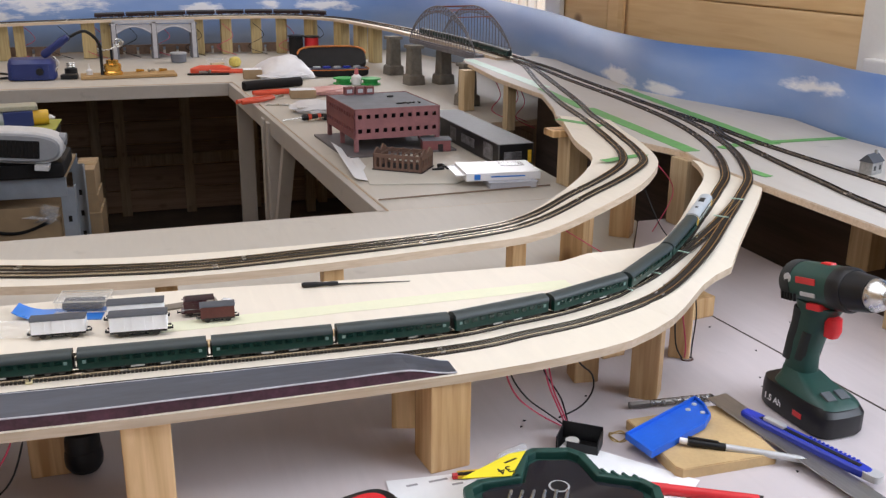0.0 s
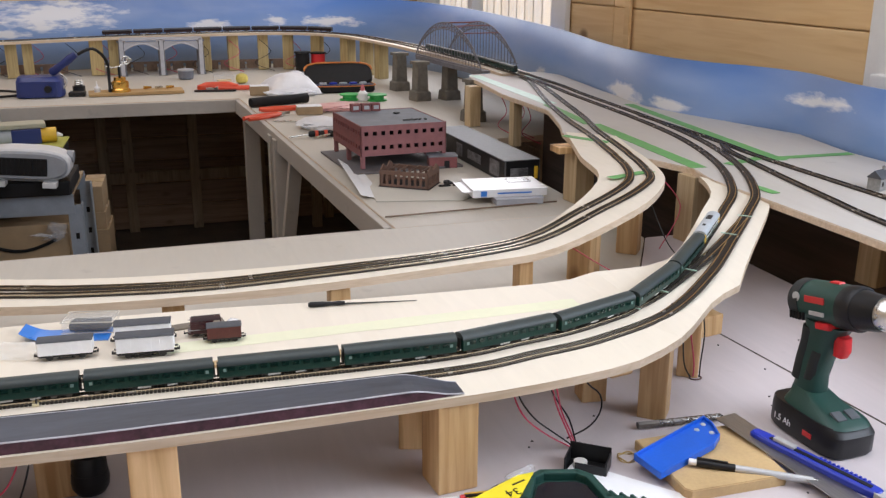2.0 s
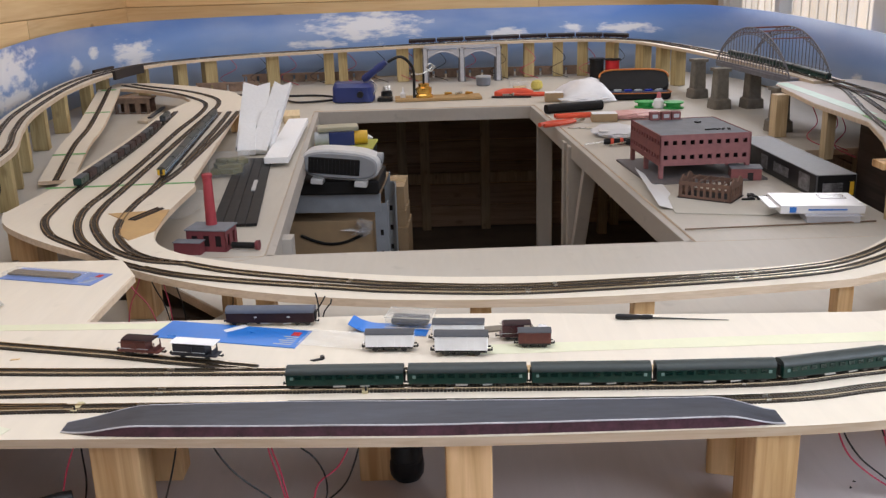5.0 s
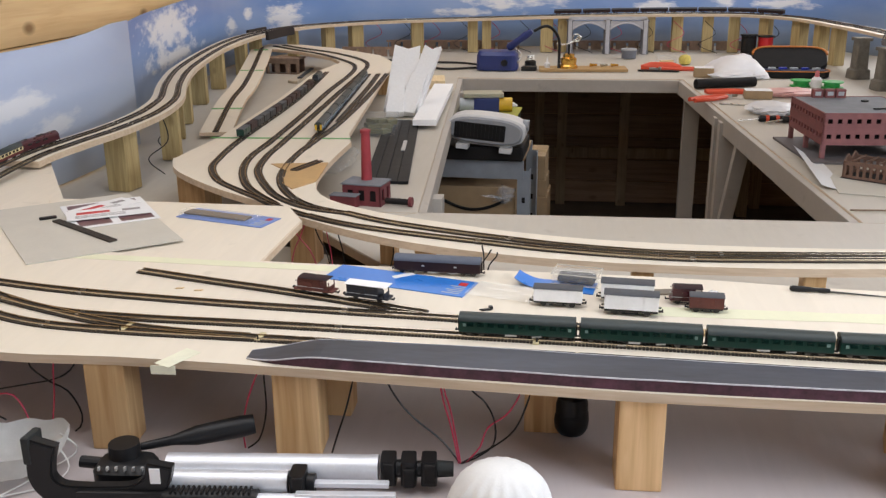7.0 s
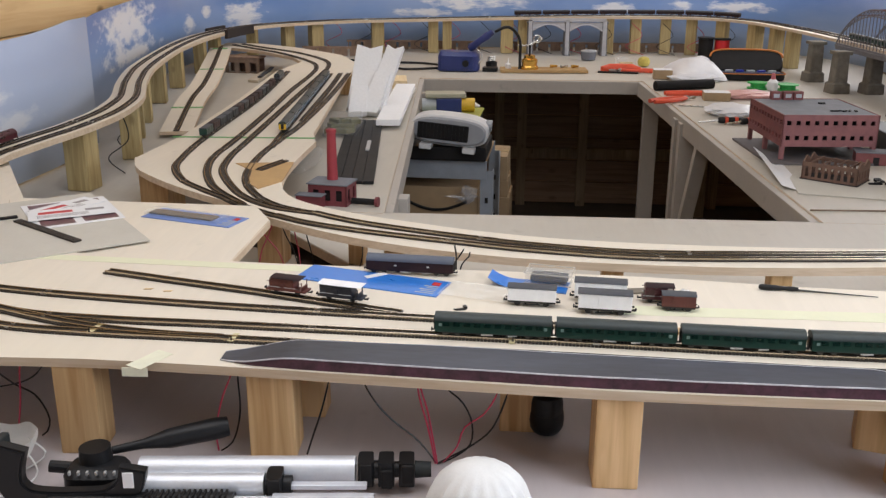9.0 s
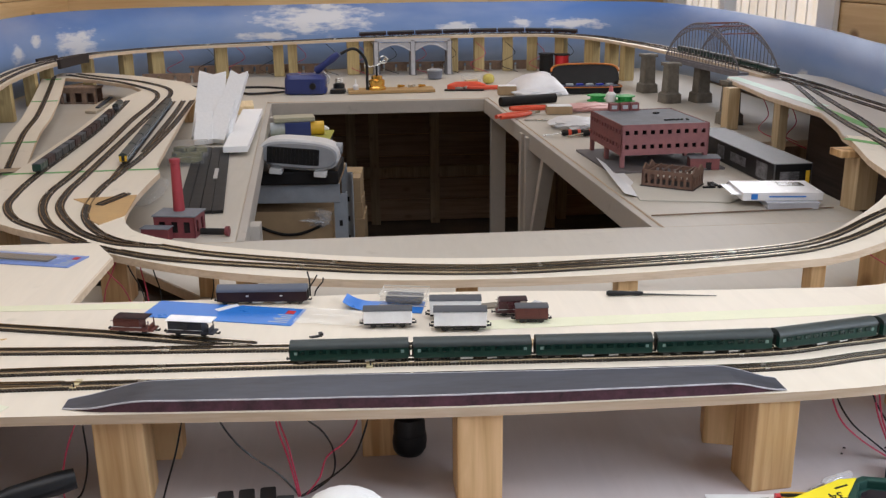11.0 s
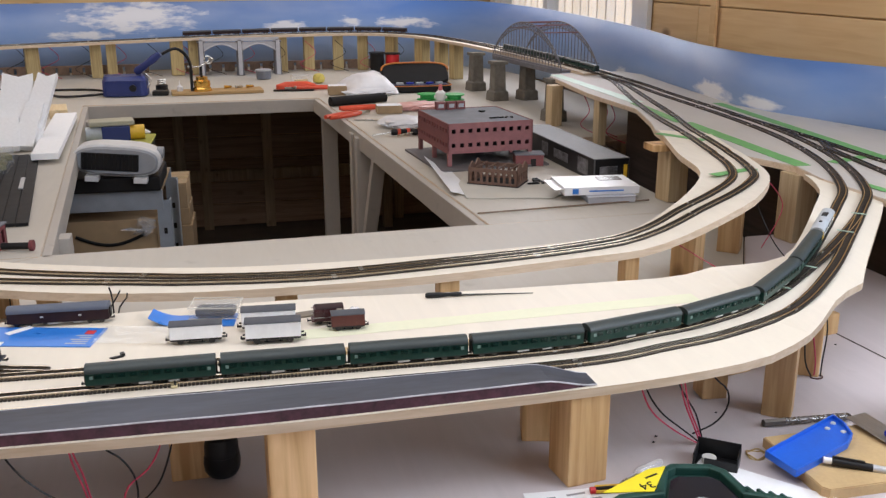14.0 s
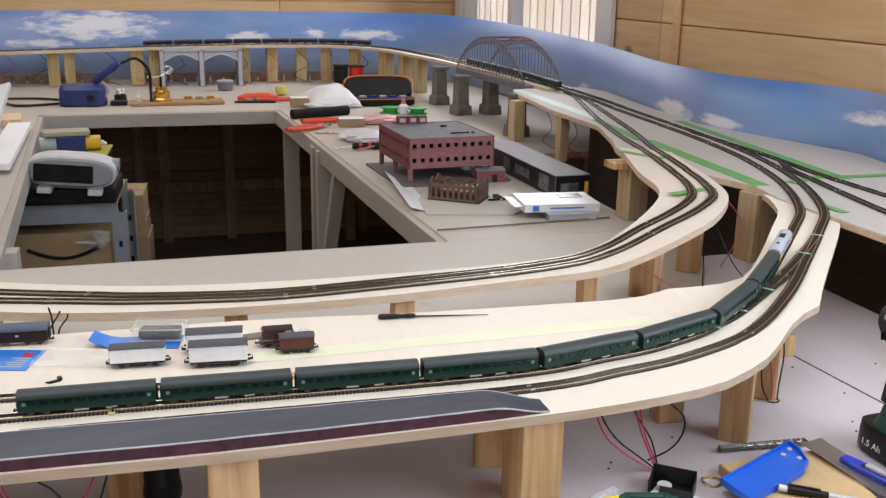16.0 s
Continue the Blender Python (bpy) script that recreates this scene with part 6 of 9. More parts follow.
for i in range(14):
    x = -1.05 + 0.15 * i
    wire([(x, 4.86, 1.05), (x + 0.05, 4.84, 0.99), (x - 0.03, 4.82, 0.94), (x + 0.06, 4.80, 0.901)], i % 2 == 0, 0.0016)
for x, y in ((1.10, 2.85), (1.14, 2.80), (1.12, 2.70), (-1.05, 2.2), (-1.12, 2.42)):
    wire([(x, y, 1.03), (x + 0.02, y - 0.02, 0.97), (x - 0.02, y - 0.05, 0.93), (x + 0.03, y - 0.08, 0.901)], x > 0, 0.0014)

p = thing("bottle_cap", pose(-0.071, 0.972, T) @ Matrix.Scale(0.86, 4), "round ribbed black plastic knob standing under the deck", "cap")
part("rim", lathe([(0.010, 0), (0.0175, 0.003), (0.0215, 0.010), (0.0225, 0.020), (0.0215, 0.030)], 24), BLACK, p, "", True)
part("top", lathe([(0.0208, 0.0295), (0.0205, 0.044), (0.0185, 0.052), (0.012, 0.056)], 24), BLACK, p, "", True)

# ---------------------------------------------------------------- tools on the front baseboard
TOOL_GREEN = surface("dark_green_tool_plastic", (0.010, 0.052, 0.040), 0.45, 0, 0.12, 30, 500, 0.1)
RUBBER = surface("black_soft_grip", (0.016, 0.019, 0.019), 0.7, 0, 0.2, 30, 500, 0.25)
RED_PL = surface("red_plastic", (0.62, 0.020, 0.025), 0.4, 0, 0.08, 30, 300, 0.04)
STEEL = surface("bright_steel", (0.62, 0.62, 0.60), 0.28, 1.0, 0.12, 60, 400, 0.05)
SILVER_PRINT = surface("silver_print", (0.5, 0.5, 0.5), 0.4, 0.3, 0.1)


def loft(sections, bm=None, seg=20, power=2.6):
    """Rounded sections (cx, cy, cz, half_a, half_b), level ones, joined upwards."""
    bm = bm or bmesh.new()
    rings = []
    for cx, cy, cz, a, b, *tilt in sections:
        t = tilt[0] if tilt else 0
        r = []
        for i in range(seg):
            w = 2 * math.pi * i / seg
            c, s = math.cos(w), math.sin(w)
            x = a * math.copysign(abs(c) ** (2 / power), c)
            y = b * math.copysign(abs(s) ** (2 / power), s)
            r.append(bm.verts.new((cx + x, cy + y, cz + x * t)))
        rings.append(r)
    for p, q in zip(rings, rings[1:]):
        for i in range(seg):
            bm.faces.new((p[i], p[(i + 1) % seg], q[(i + 1) % seg], q[i]))
    bm.faces.new(list(reversed(rings[0]))), bm.faces.new(rings[-1])
    return bm


# local x runs towards the chuck
drill = thing("cordless_drill", pose(0.732, 0.852, T, 0, 0, -88) @ Matrix.Scale(0.89, 4), "dark green cordless drill standing on its black battery", "cordless drill")
part("battery", loft([(0.005, 0, 0.001, 0.062, 0.036), (0.005, 0, 0.006, 0.065, 0.039), (0.005, 0, 0.030, 0.065, 0.039), (0.0, 0, 0.040, 0.060, 0.036)], None, 28, 4.5), BLACK, drill, "", True)
part("battery_housing", loft([(0.010, 0, 0.0385, 0.056, 0.035), (0.008, 0, 0.043, 0.052, 0.033), (-0.006, 0, 0.050, 0.036, 0.024), (-0.020, 0, 0.060, 0.022, 0.018)], None, 28, 3.6), TOOL_GREEN, drill, "", True)
part("handle", loft([(-0.022, 0, 0.055, 0.022, 0.0175), (-0.020, 0, 0.085, 0.019, 0.0162), (-0.013, 0, 0.115, 0.021, 0.0165), (-0.006, 0, 0.140, 0.024, 0.0185), (-0.004, 0, 0.158, 0.034, 0.022)], None, 24, 2.8), TOOL_GREEN, drill, "", True)
part("grip", loft([(-0.034, 0, 0.070, 0.0120, 0.0185), (-0.031, 0, 0.100, 0.0115, 0.0176), (-0.025, 0, 0.125, 0.0125, 0.0182), (-0.022, 0, 0.146, 0.0140, 0.0195)], None, 20, 2.6), RUBBER, drill, "", True)
part("grip_panel", loft([(-0.014, 0, 0.076, 0.009, 0.0180), (-0.009, 0, 0.100, 0.0100, 0.0180), (-0.004, 0, 0.118, 0.0095, 0.0186)], None, 20, 2.6), RUBBER, drill, "", True)
# the body tips up a little towards the chuck
tip = pose(0, 0, 0.182, 0, -11, 0) @ pose(0, 0, -0.182)
rot = pose(0, 0, 0.182, 0, 79, 0)
part("motor_housing", lathe([(0.018, -0.056), (0.026, -0.050), (0.0275, -0.030), (0.0285, 0.0), (0.0275, 0.030)], 28, None, rot), TOOL_GREEN, drill, "", True)
part("rear_vent", lathe([(0.012, -0.063), (0.022, -0.0605), (0.0275, -0.053), (0.0282, -0.036)], 28, None, rot), RUBBER, drill, "", True)
part("torque_collar", lathe([(0.0282, 0.029), (0.0285, 0.034), (0.0285, 0.047), (0.0262, 0.051)], 28, None, rot), BLACK, drill, "", True)
part("chuck_sleeve", lathe([(0.0255, 0.050), (0.0245, 0.054), (0.0222, 0.078), (0.0212, 0.083)], 28, None, rot), BLACK, drill, "", True)
ch = part("chuck", lathe([(0.0200, 0.0825), (0.0205, 0.087), (0.0175, 0.094), (0.0105, 0.104), (0.006, 0.1045)], 28, None, rot), STEEL, drill, "bright steel chuck nose", True)
for a in (0, 120, 240):
    part("jaw", abox((0.105, 0.0035 * math.cos(radians(a)), 0.182 + 0.0035 * math.sin(radians(a))), (0.008, 0.003, 0.003), 0, 0.0005), STEEL, ch).matrix_local = tip
part("trigger", loft([(0.022, 0, 0.120, 0.008, 0.0075), (0.024, 0, 0.130, 0.0105, 0.008), (0.022, 0, 0.147, 0.010, 0.0085)], None, 16, 3.4), RED_PL, drill, "red trigger", True)
part("direction_switch", abox((0.004, 0, 0.157), (0.024, 0.0485, 0.009), 0, 0.002), RED_PL, drill, "red direction switch").matrix_local = tip
part("gear_switch", abox((0.006, 0, 0.2095), (0.018, 0.010, 0.005), 0, 0.002), RED_PL, drill, "red gear slider").matrix_local = tip
for i, s in enumerate(((0.034, 0.011), (0.026, 0.007))):
    part("name_bar" if i == 0 else "model_bar", abox((-0.004 + 0.004 * i, -0.0280, 0.190 - 0.017 * i), (s[0], 0.0016, s[1] * 0.75), 0, 0.0003), RED_INK if i == 0 else SILVER_PRINT, drill).matrix_local = tip
part("emblem", lathe([(0.0062, 0), (0.0062, 0.0012)], 20, None, pose(-0.038, -0.0262, 0.190, 90, 0, 0)), SILVER_PRINT, drill).matrix_local = tip
for i in range(2):
    part("charge_panel", box(bmesh.new(), (0, 0, 0), (0.016, 0.014, 0.003), 0, 0.0006, Matrix.Translation((0.043, -0.010 + 0.021 * i, 0.0478)) @ Matrix.Rotation(radians(20), 4, "Y")), surface("dark_grey_panel", (0.10, 0.11, 0.12), 0.4) if i == 0 else bpy.data.materials["dark_grey_panel"], drill)
for k in range(5):
    part("vent_slot", abox((-0.048 + 0.006 * k, -0.0285 + 0.0006 * abs(k - 3), 0.166), (0.0028, 0.003, 0.010), 0, 0.0004), BLACK_MATT, drill).matrix_local = tip
fc = bpy.data.curves.new("battery_text", "FONT")
fc.body, fc.size, fc.extrude = "1.5 Ah", 0.0125, 0.0003
fo = new("battery_text", fc)
fo.data.materials.append(LABEL_WHITE)
fo.parent = drill
fo.matrix_local = pose(-0.040, -0.0394, 0.014, 90, 0, 0)
part("battery_badge", abox((0.024, -0.0392, 0.0185), (0.016, 0.0012, 0.007), 0, 0.0004), RED_INK, drill)

# offcut of board with the blue tray, rules, knife and pencil on it
o = obj("wood_offcut", prism([(-0.064, 0.040), (-0.052, -0.062), (-0.046, -0.068), (0.058, -0.055), (0.062, -0.050), (0.058, 0.058)], 0, 0.012, None, 0.001), surface("tan_fibreboard", (0.50, 0.345, 0.165), 0.75, 0, 0.14, 25, 260, 0.25))
o.matrix_world = pose(0.572, 0.8335, T, 0, 0, -8) @ Matrix.Diagonal((1.06, 1.04, 1, 1))
tagged(o, "honey-coloured board offcut with worn edges", "board offcut")
BLUE_PL = surface("bright_blue_plastic", (0.012, 0.115, 0.60), 0.35, 0, 0.1, 30, 300, 0.04)
tr = thing("blue_tray", pose(0.546, 0.842, T + 0.0125, 0, -1.5, 22), "bright blue plastic holder tray lying on the offcut", "plastic tray")
TRAY = [(-0.062, -0.018), (0.030, -0.018), (0.052, -0.010), (0.068, 0.010), (0.074, 0.026), (-0.052, 0.024)]
bm = prism(TRAY, 0, 0.0045)
part("floor_plate", bm, BLUE_PL, tr)
for a, b in zip(TRAY, TRAY[1:] + TRAY[:1]):
    d = Vector(b) - Vector(a)
    part("rim", abox(((a[0] + b[0]) / 2, (a[1] + b[1]) / 2, 0.0042), (d.length + 0.002, 0.0022, 0.0082), math.degrees(math.atan2(d.y, d.x)), 0.0006), BLUE_PL, tr)
for x, y in ((0.062, 0.018), (0.046, 0.015), (0.053, 0.000)):
    part("screw", lathe([(0.0032, 0.0044), (0.0028, 0.0056), (0.001, 0.0060)], 12, None, Matrix.Translation((x, y, 0))), PALE_BAND, tr)
o = obj("steel_rule", abox((0, 0, 0.0006), (0.32, 0.030, 0.0010), 0, 0.0002), surface("dull_brushed_steel", (0.42, 0.41, 0.39), 0.38, 1.0, 0.15, 30, 200, 0.05, 0, (1, 12, 1)))
o.matrix_world = pose(0.658, 0.735, T + 0.0095, 0, 3.2, -81)
tagged(o, "wide dull steel rule lying across the offcut", "steel rule")

BLUE_K = surface("royal_blue_plastic", (0.015, 0.035, 0.40), 0.35, 0, 0.1, 30, 300, 0.04)
kn = thing("snap_off_knife", pose(0.666, 0.777, T + 0.0105, 0, 2, -71), "royal blue snap-off utility knife with ridged slider", "utility knife")
part("body", loft([(0, 0, 0.0, 0.076, 0.0078), (0, 0, 0.002, 0.078, 0.0088), (0, 0, 0.0075, 0.078, 0.0088), (0, 0, 0.0095, 0.076, 0.0070)], None, 28, 5), BLUE_K, kn, "", True)
part("channel", abox((0.006, -0.001, 0.0096), (0.120, 0.0056, 0.0016), 0, 0.0003), BLACK, kn)
part("slider", abox((-0.036, -0.001, 0.0115), (0.026, 0.0080, 0.004), 0, 0.0012), SILVER_PRINT, kn)
for k in range(12):
    part("ridge", abox((0.004 + 0.005 * k, 0.0064, 0.0098), (0.0026, 0.003, 0.0022), 0, 0.0005), BLUE_K, kn)
part("end_cap", loft([(0.079, 0, 0.001, 0.010, 0.0082), (0.079, 0, 0.0085, 0.010, 0.0082)], None, 20, 3), SILVER_PRINT, kn, "", True)
pn = thing("mechanical_pencil", pose(0.538, 0.814, T + 0.0180, 0, 4.0, -28.5), "black and silver mechanical pencil across the offcut", "mechanical pencil")
part("barrel", acyl((0.045, 0, 0), (0.125, 0, 0), 0.0040, None, 14), SILVER_PRINT, pn, "", True)
part("grip_sleeve", acyl((0.006, 0, 0), (0.046, 0, 0), 0.0043, None, 14), BLACK, pn, "", True)
part("eraser", acyl((-0.002, 0, 0), (0.0065, 0, 0), 0.0034, None, 12), LABEL_WHITE, pn, "", True)
part("tip", acyl((0.125, 0, 0), (0.146, 0, 0), 0.0036, 0.0008, 12), STEEL, pn, "", True)
part("clip", abox((0.022, 0.0, 0.0056), (0.032, 0.0028, 0.001), 0, 0.0003), BLACK, pn)
mk = thing("marker_pen", pose(0.445, 0.772, T + 0.0062, 0, 0, -29.5), "red marker pen with a dark end plug", "marker pen")
part("barrel", acyl((0.045, 0, 0), (0.132, 0, 0), 0.0058, 0.0052, 16), RED_PL, mk, "", True)
part("cap", acyl((-0.005, 0, 0), (0.045, 0, 0), 0.0052, 0.0063, 16), RED_PL, mk, "", True)
part("end_plug", acyl((0.132, 0, 0), (0.136, 0, 0), 0.0048, None, 16), BLACK, mk, "", True)
def twist_bit(x0, length, r, turns):
    """Twist drill body: a two-grooved section turning along the axis, ending in a cone."""
    bm, rings, n = bmesh.new(), [], 64
    for i in range(n + 1):
        u = i / n
        k = min(1.0, (1 - u) * 14 + 0.05)
        ring = []
        for j in range(14):
            a = j * math.tau / 14
            rr = r * k * (0.62 + 0.38 * min(1.0, abs(math.cos(a)) * 1.5))
            b = a + u * turns * math.tau
            ring.append(bm.verts.new((x0 + length * u, rr * math.cos(b), rr * math.sin(b))))
        rings.append(ring)
    for p, q in zip(rings, rings[1:]):
        for j in range(14):
            bm.faces.new((p[j], p[(j + 1) % 14], q[(j + 1) % 14], q[j]))
    bm.faces.new(rings[0]); bm.faces.new(rings[-1])
    bmesh.ops.recalc_face_normals(bm, faces=bm.faces)
    return bm


db = thing("drill_bit", pose(0.537, 0.925, T + 0.0052, 0, 0, -5), "dark steel twist drill bit with a hex shank", "drill bit")
part("shank", acyl((0, 0, 0), (0.026, 0, 0), 0.0046, None, 6), surface("dark_shank_steel", (0.17, 0.16, 0.15), 0.35, 0.9, 0.2), db)
part("flute", twist_bit(0.026, 0.086, 0.0042, 3.5), surface("black_oxide_steel", (0.22, 0.21, 0.20), 0.25, 0.95, 0.1), db, "", True)
o = obj("wire_ring", tube([Vector((0.010 * math.cos(a), 0.010 * math.sin(a), 0.0016 + 0.002 * math.sin(a * 2.3))) for a in [i * 0.2 for i in range(60)]], 0.0009), surface("brass_wire", (0.40, 0.29, 0.12), 0.35, 0.9, 0.1))
o.matrix_world = pose(0.492, 0.868, T)
tagged(o, "small coil of thin brass wire", "wire coil")

# open black module with wires, clear screwdriver, pencil, papers
bb = thing("control_box", pose(0.441, 0.862, T, 0, 0, -38) @ Matrix.Scale(0.95, 4), "small open black plastic box with a pale part inside", "plastic box")
for c, s in (((0, 0, 0.001), (0.048, 0.030, 0.002)), ((0, 0.0145, 0.012), (0.048, 0.0018, 0.022)), ((0.0235, 0, 0.009), (0.0018, 0.030, 0.018)), ((-0.0235, 0, 0.009), (0.0018, 0.030, 0.016)), ((0.006, -0.0145, 0.007), (0.036, 0.0018, 0.012))):
    part("side", abox(c, s, 0, 0.0005), BLACK, bb)
part("contact", acyl((-0.008, -0.002, 0.002), (-0.008, -0.002, 0.009), 0.008, None, 16), PALE_FITTING, bb)
sc = thing("mains_tester", pose(0.322, 0.846, T + 0.0058, 0, 0, 24), "clear-handled screwdriver with a thin steel blade", "screwdriver")
part("handle", lathe([(0.0035, 0), (0.0055, 0.004), (0.0052, 0.026), (0.0040, 0.030), (0.0052, 0.036), (0.0030, 0.041)], 10, None, pose(0.024, 0, 0, 0, 90, 0)), glass("clear_acetate", (0.85, 0.87, 0.88), 0.06, 0.25), sc, "", True)
part("blade", acyl((-0.020, 0, -0.003), (0.026, 0, 0), 0.0013, None, 8), STEEL, sc)
pc = thing("pencil", pose(0.290, 0.840, T + 0.0042, 0, 0, -7), "yellow and black striped pencil with a red end", "pencil")
for k in range(6):
    a = math.pi / 3 * k
    part("stripe", abox((0.058, 0.0029 * math.cos(a), 0.0029 * math.sin(a)), (0.112, 0.0028, 0.0028)), YELLOW if k % 2 else BLACK, pc)
part("core", acyl((0.001, 0, 0), (0.114, 0, 0), 0.0032, None, 6), YELLOW, pc)
part("dipped_end", acyl((-0.003, 0, 0), (0.004, 0, 0), 0.0038, None, 6), RED_PL, pc)
pp = thing("paper_sheet", pose(0.325, 0.770, T + 0.0006, 0, 0, -6), "white paper sheet with faint pencil notes", "paper sheet")
part("sheet", abox((0, 0, 0.0004), (0.225, 0.150, 0.0006)), LABEL_WHITE, pp)
PENCIL_MARK = surface("pencil_mark", (0.30, 0.29, 0.30), 0.7)
for k, (x, y, l) in enumerate(((-0.088, 0.062, 0.012), (-0.060, 0.066, 0.020), (-0.042, 0.056, 0.012))):
    part("pencil_note", abox((x, y, 0.0008), (l, 0.0032, 0.0002), 8), PENCIL_MARK, pp)
o = obj("paper_sheet", abox((0, 0, 0.0004), (0.15, 0.09, 0.0006)), LABEL_WHITE)
o.matrix_world = pose(0.446, 0.79, T + 0.0014, 0, 0, -50)
tagged(o, "white paper sheet tucked under the tool case", "paper sheet")
tm = thing("tape_measure", pose(0.186, 0.785, T, 0, 0, 12), "black and red tape measure case", "tape measure")
part("case", loft([(0, 0, 0, 0.030, 0.030), (0, 0, 0.004, 0.033, 0.033), (0, 0, 0.018, 0.033, 0.033), (0, 0, 0.022, 0.028, 0.028)], None, 24, 3.2), BLACK, tm, "", True)
part("red_panel", loft([(0, 0, 0.0215, 0.022, 0.022), (0, 0, 0.024, 0.020, 0.020)], None, 24, 2.6), RED_PL, tm, "", True)
part("hub", acyl((0, 0, 0.0235), (0, 0, 0.0255), 0.010, None, 20), BLACK, tm)

cs = thing("bit_case", pose(0.377, 0.769, T, 0, 0, -16), "dark green plastic drill bit case with clear lid and yellow label", "bit case")
outl = [(-0.095, -0.055), (-0.098, -0.012), (-0.085, 0.0), (-0.045, 0.010), (-0.034, 0.052), (-0.022, 0.062), (0.016, 0.062), (0.028, 0.052), (0.040, 0.012), (0.080, 0.0), (0.092, -0.014), (0.090, -0.055)]
part("base", prism(outl, 0, 0.016, None, 0.002), TOOL_GREEN, cs)
rimw = bmesh.new()
for a, b in zip(outl, outl[1:] + outl[:1]):
    d = Vector(b) - Vector(a)
    box(rimw, ((a[0] + b[0]) / 2 * 0.96, (a[1] + b[1]) / 2 * 0.96 + 0.0005, 0.020), (d.length + 0.004, 0.009, 0.010), math.degrees(math.atan2(d.y, d.x)), 0.002)
part("lid_rim", rimw, TOOL_GREEN, cs)
part("lid_window", prism([(x * 0.82, y * 0.82 - 0.003) for x, y in outl], 0.0165, 0.0195), surface("smoked_clear_plastic", (0.016, 0.016, 0.020), 0.12, 0, 0.2, 30, 300, 0.02), cs)
for k in range(6):
    part("bit", acyl((-0.060 + 0.011 * k, -0.040, 0.0215), (-0.052 + 0.011 * k, -0.012, 0.0215), 0.0022, 0.0016, 6), STEEL, cs)
part("emblem", lathe([(0.0105, 0), (0.0105, 0.0006)], 24, None, pose(-0.004, -0.002, 0.0196)), SILVER_PRINT, cs)
part("emblem_inner", lathe([(0.0085, 0), (0.0085, 0.0004)], 24, None, pose(-0.004, -0.002, 0.0202)), BLACK, cs)
for k in range(4):
    part("latch_rib", abox((0.044 + 0.010 * k, 0.016 - 0.004 * k, 0.0235), (0.0035, 0.012, 0.004), 25, 0.001), TOOL_GREEN, cs)
part("yellow_label", prism([(-0.100, 0.004), (-0.050, 0.008), (-0.030, 0.056), (-0.048, 0.050)], 0.0255, 0.0262), surface("yellow_label_paper", (0.85, 0.70, 0.02), 0.5, 0, 0.04, 30, 200, 0.0), cs)
fc = bpy.data.curves.new("label_number", "FONT")
fc.body, fc.size, fc.extrude = "34", 0.016, 0.0002
fo = new("label_number", fc)
fo.data.materials.append(BLACK)
fo.parent = cs
fo.matrix_local = pose(-0.050, 0.026, 0.0264, 0, 0, 205)
part("label_sign", abox((-0.048, 0.036, 0.0264), (0.016, 0.0022, 0.0003), 35), BLACK, cs)

o = obj("cable_hole", tube([Vector((0.008 * math.cos(a), 0.006 * math.sin(a), 0.0008)) for a in [i * math.tau / 24 for i in range(25)]], 0.0011), surface("burnt_hole_edge", (0.10, 0.05, 0.04), 0.8))
o.matrix_world = pose(0.681, 1.029, T)
tagged(o, "burnt rim of a small cable hole in the baseboard", "cable hole")
rng = random.Random(7)
for i in range(26):
    x, y = rng.uniform(0.36, 1.0), rng.uniform(0.72, 1.12)
    o = obj("debris", prism([(-0.0014, -0.001), (0.0014, -0.0012), (0.001, 0.0014)], 0, 0.0012), BLACK_MATT)
    o.matrix_world = pose(x, y, T, 0, 0, rng.uniform(0, 360))
    tagged(o, "tiny dark crumb of debris on the baseboard", "debris", "debris crumbs")
o = obj("board_seam", prism([(0.800, 1.16), (0.803, 1.16), (0.850, 0.60), (0.846, 0.60)], T, T + 0.0003), surface("dark_joint", (0.06, 0.045, 0.035), 0.9))
tagged(o, "dark open joint between two baseboard sheets", "trim", "", "structure")

# tripod, masks
tp = thing("camera_tripod", pose(-0.47, 0.822, T, 0, 0, 5), "silver and black folded camera tripod lying on the baseboard", "tripod")
ALU = surface("satin_aluminium", (0.76, 0.78, 0.82), 0.42, 0.55, 0.08, 40, 300, 0.03)
for k, (y, z, ln) in enumerate(((0.0, 0.022, 0.21), (-0.024, 0.020, 0.125), (-0.012, 0.042, 0.0))):
    if ln:
        lg = part("leg", acyl((0.0, y, z), (ln, y, z), 0.0135 if k == 0 else 0.0115, None, 18), ALU, tp, "", True)
        for q in range(3 if k == 0 else 1):
            part("leg_lock", loft([(ln + 0.010 + 0.020 * q, y, z - 0.013, 0.008, 0.012), (ln + 0.010 + 0.020 * q, y, z + 0.013, 0.0075, 0.012)], None, 16, 7), BLACK, lg, "", True)
            part("lock_lever", abox((ln + 0.011 + 0.020 * q, y - 0.0125, z + (0.003, -0.003, 0.002)[q]), (0.011, 0.006, 0.020), 0, 0.0015), BLACK_MATT, lg)
            part("leg_section", acyl((ln + 0.018 + 0.020 * q, y, z), (ln + 0.026 + 0.020 * q, y, z), 0.009 - 0.001 * q, None, 14), BLACK, lg, "", True)
        if k:
            continue
        part("rubber_foot", acyl((ln + 0.058, y, z), (ln + 0.074, y, z), 0.0085, 0.0075, 14), RUBBER, lg, "", True)
for k in range(2):
    part("brace", box(bmesh.new(), (0.175 + 0.008 * k, -0.026 - 0.020 * k, 0.020), (0.095, 0.008, 0.005), 0, 0.001), ALU, tp)
part("centre_column", acyl((0.01, -0.047, 0.014), (0.100, -0.047, 0.014), 0.011, None, 18), BLACK, tp, "", True)
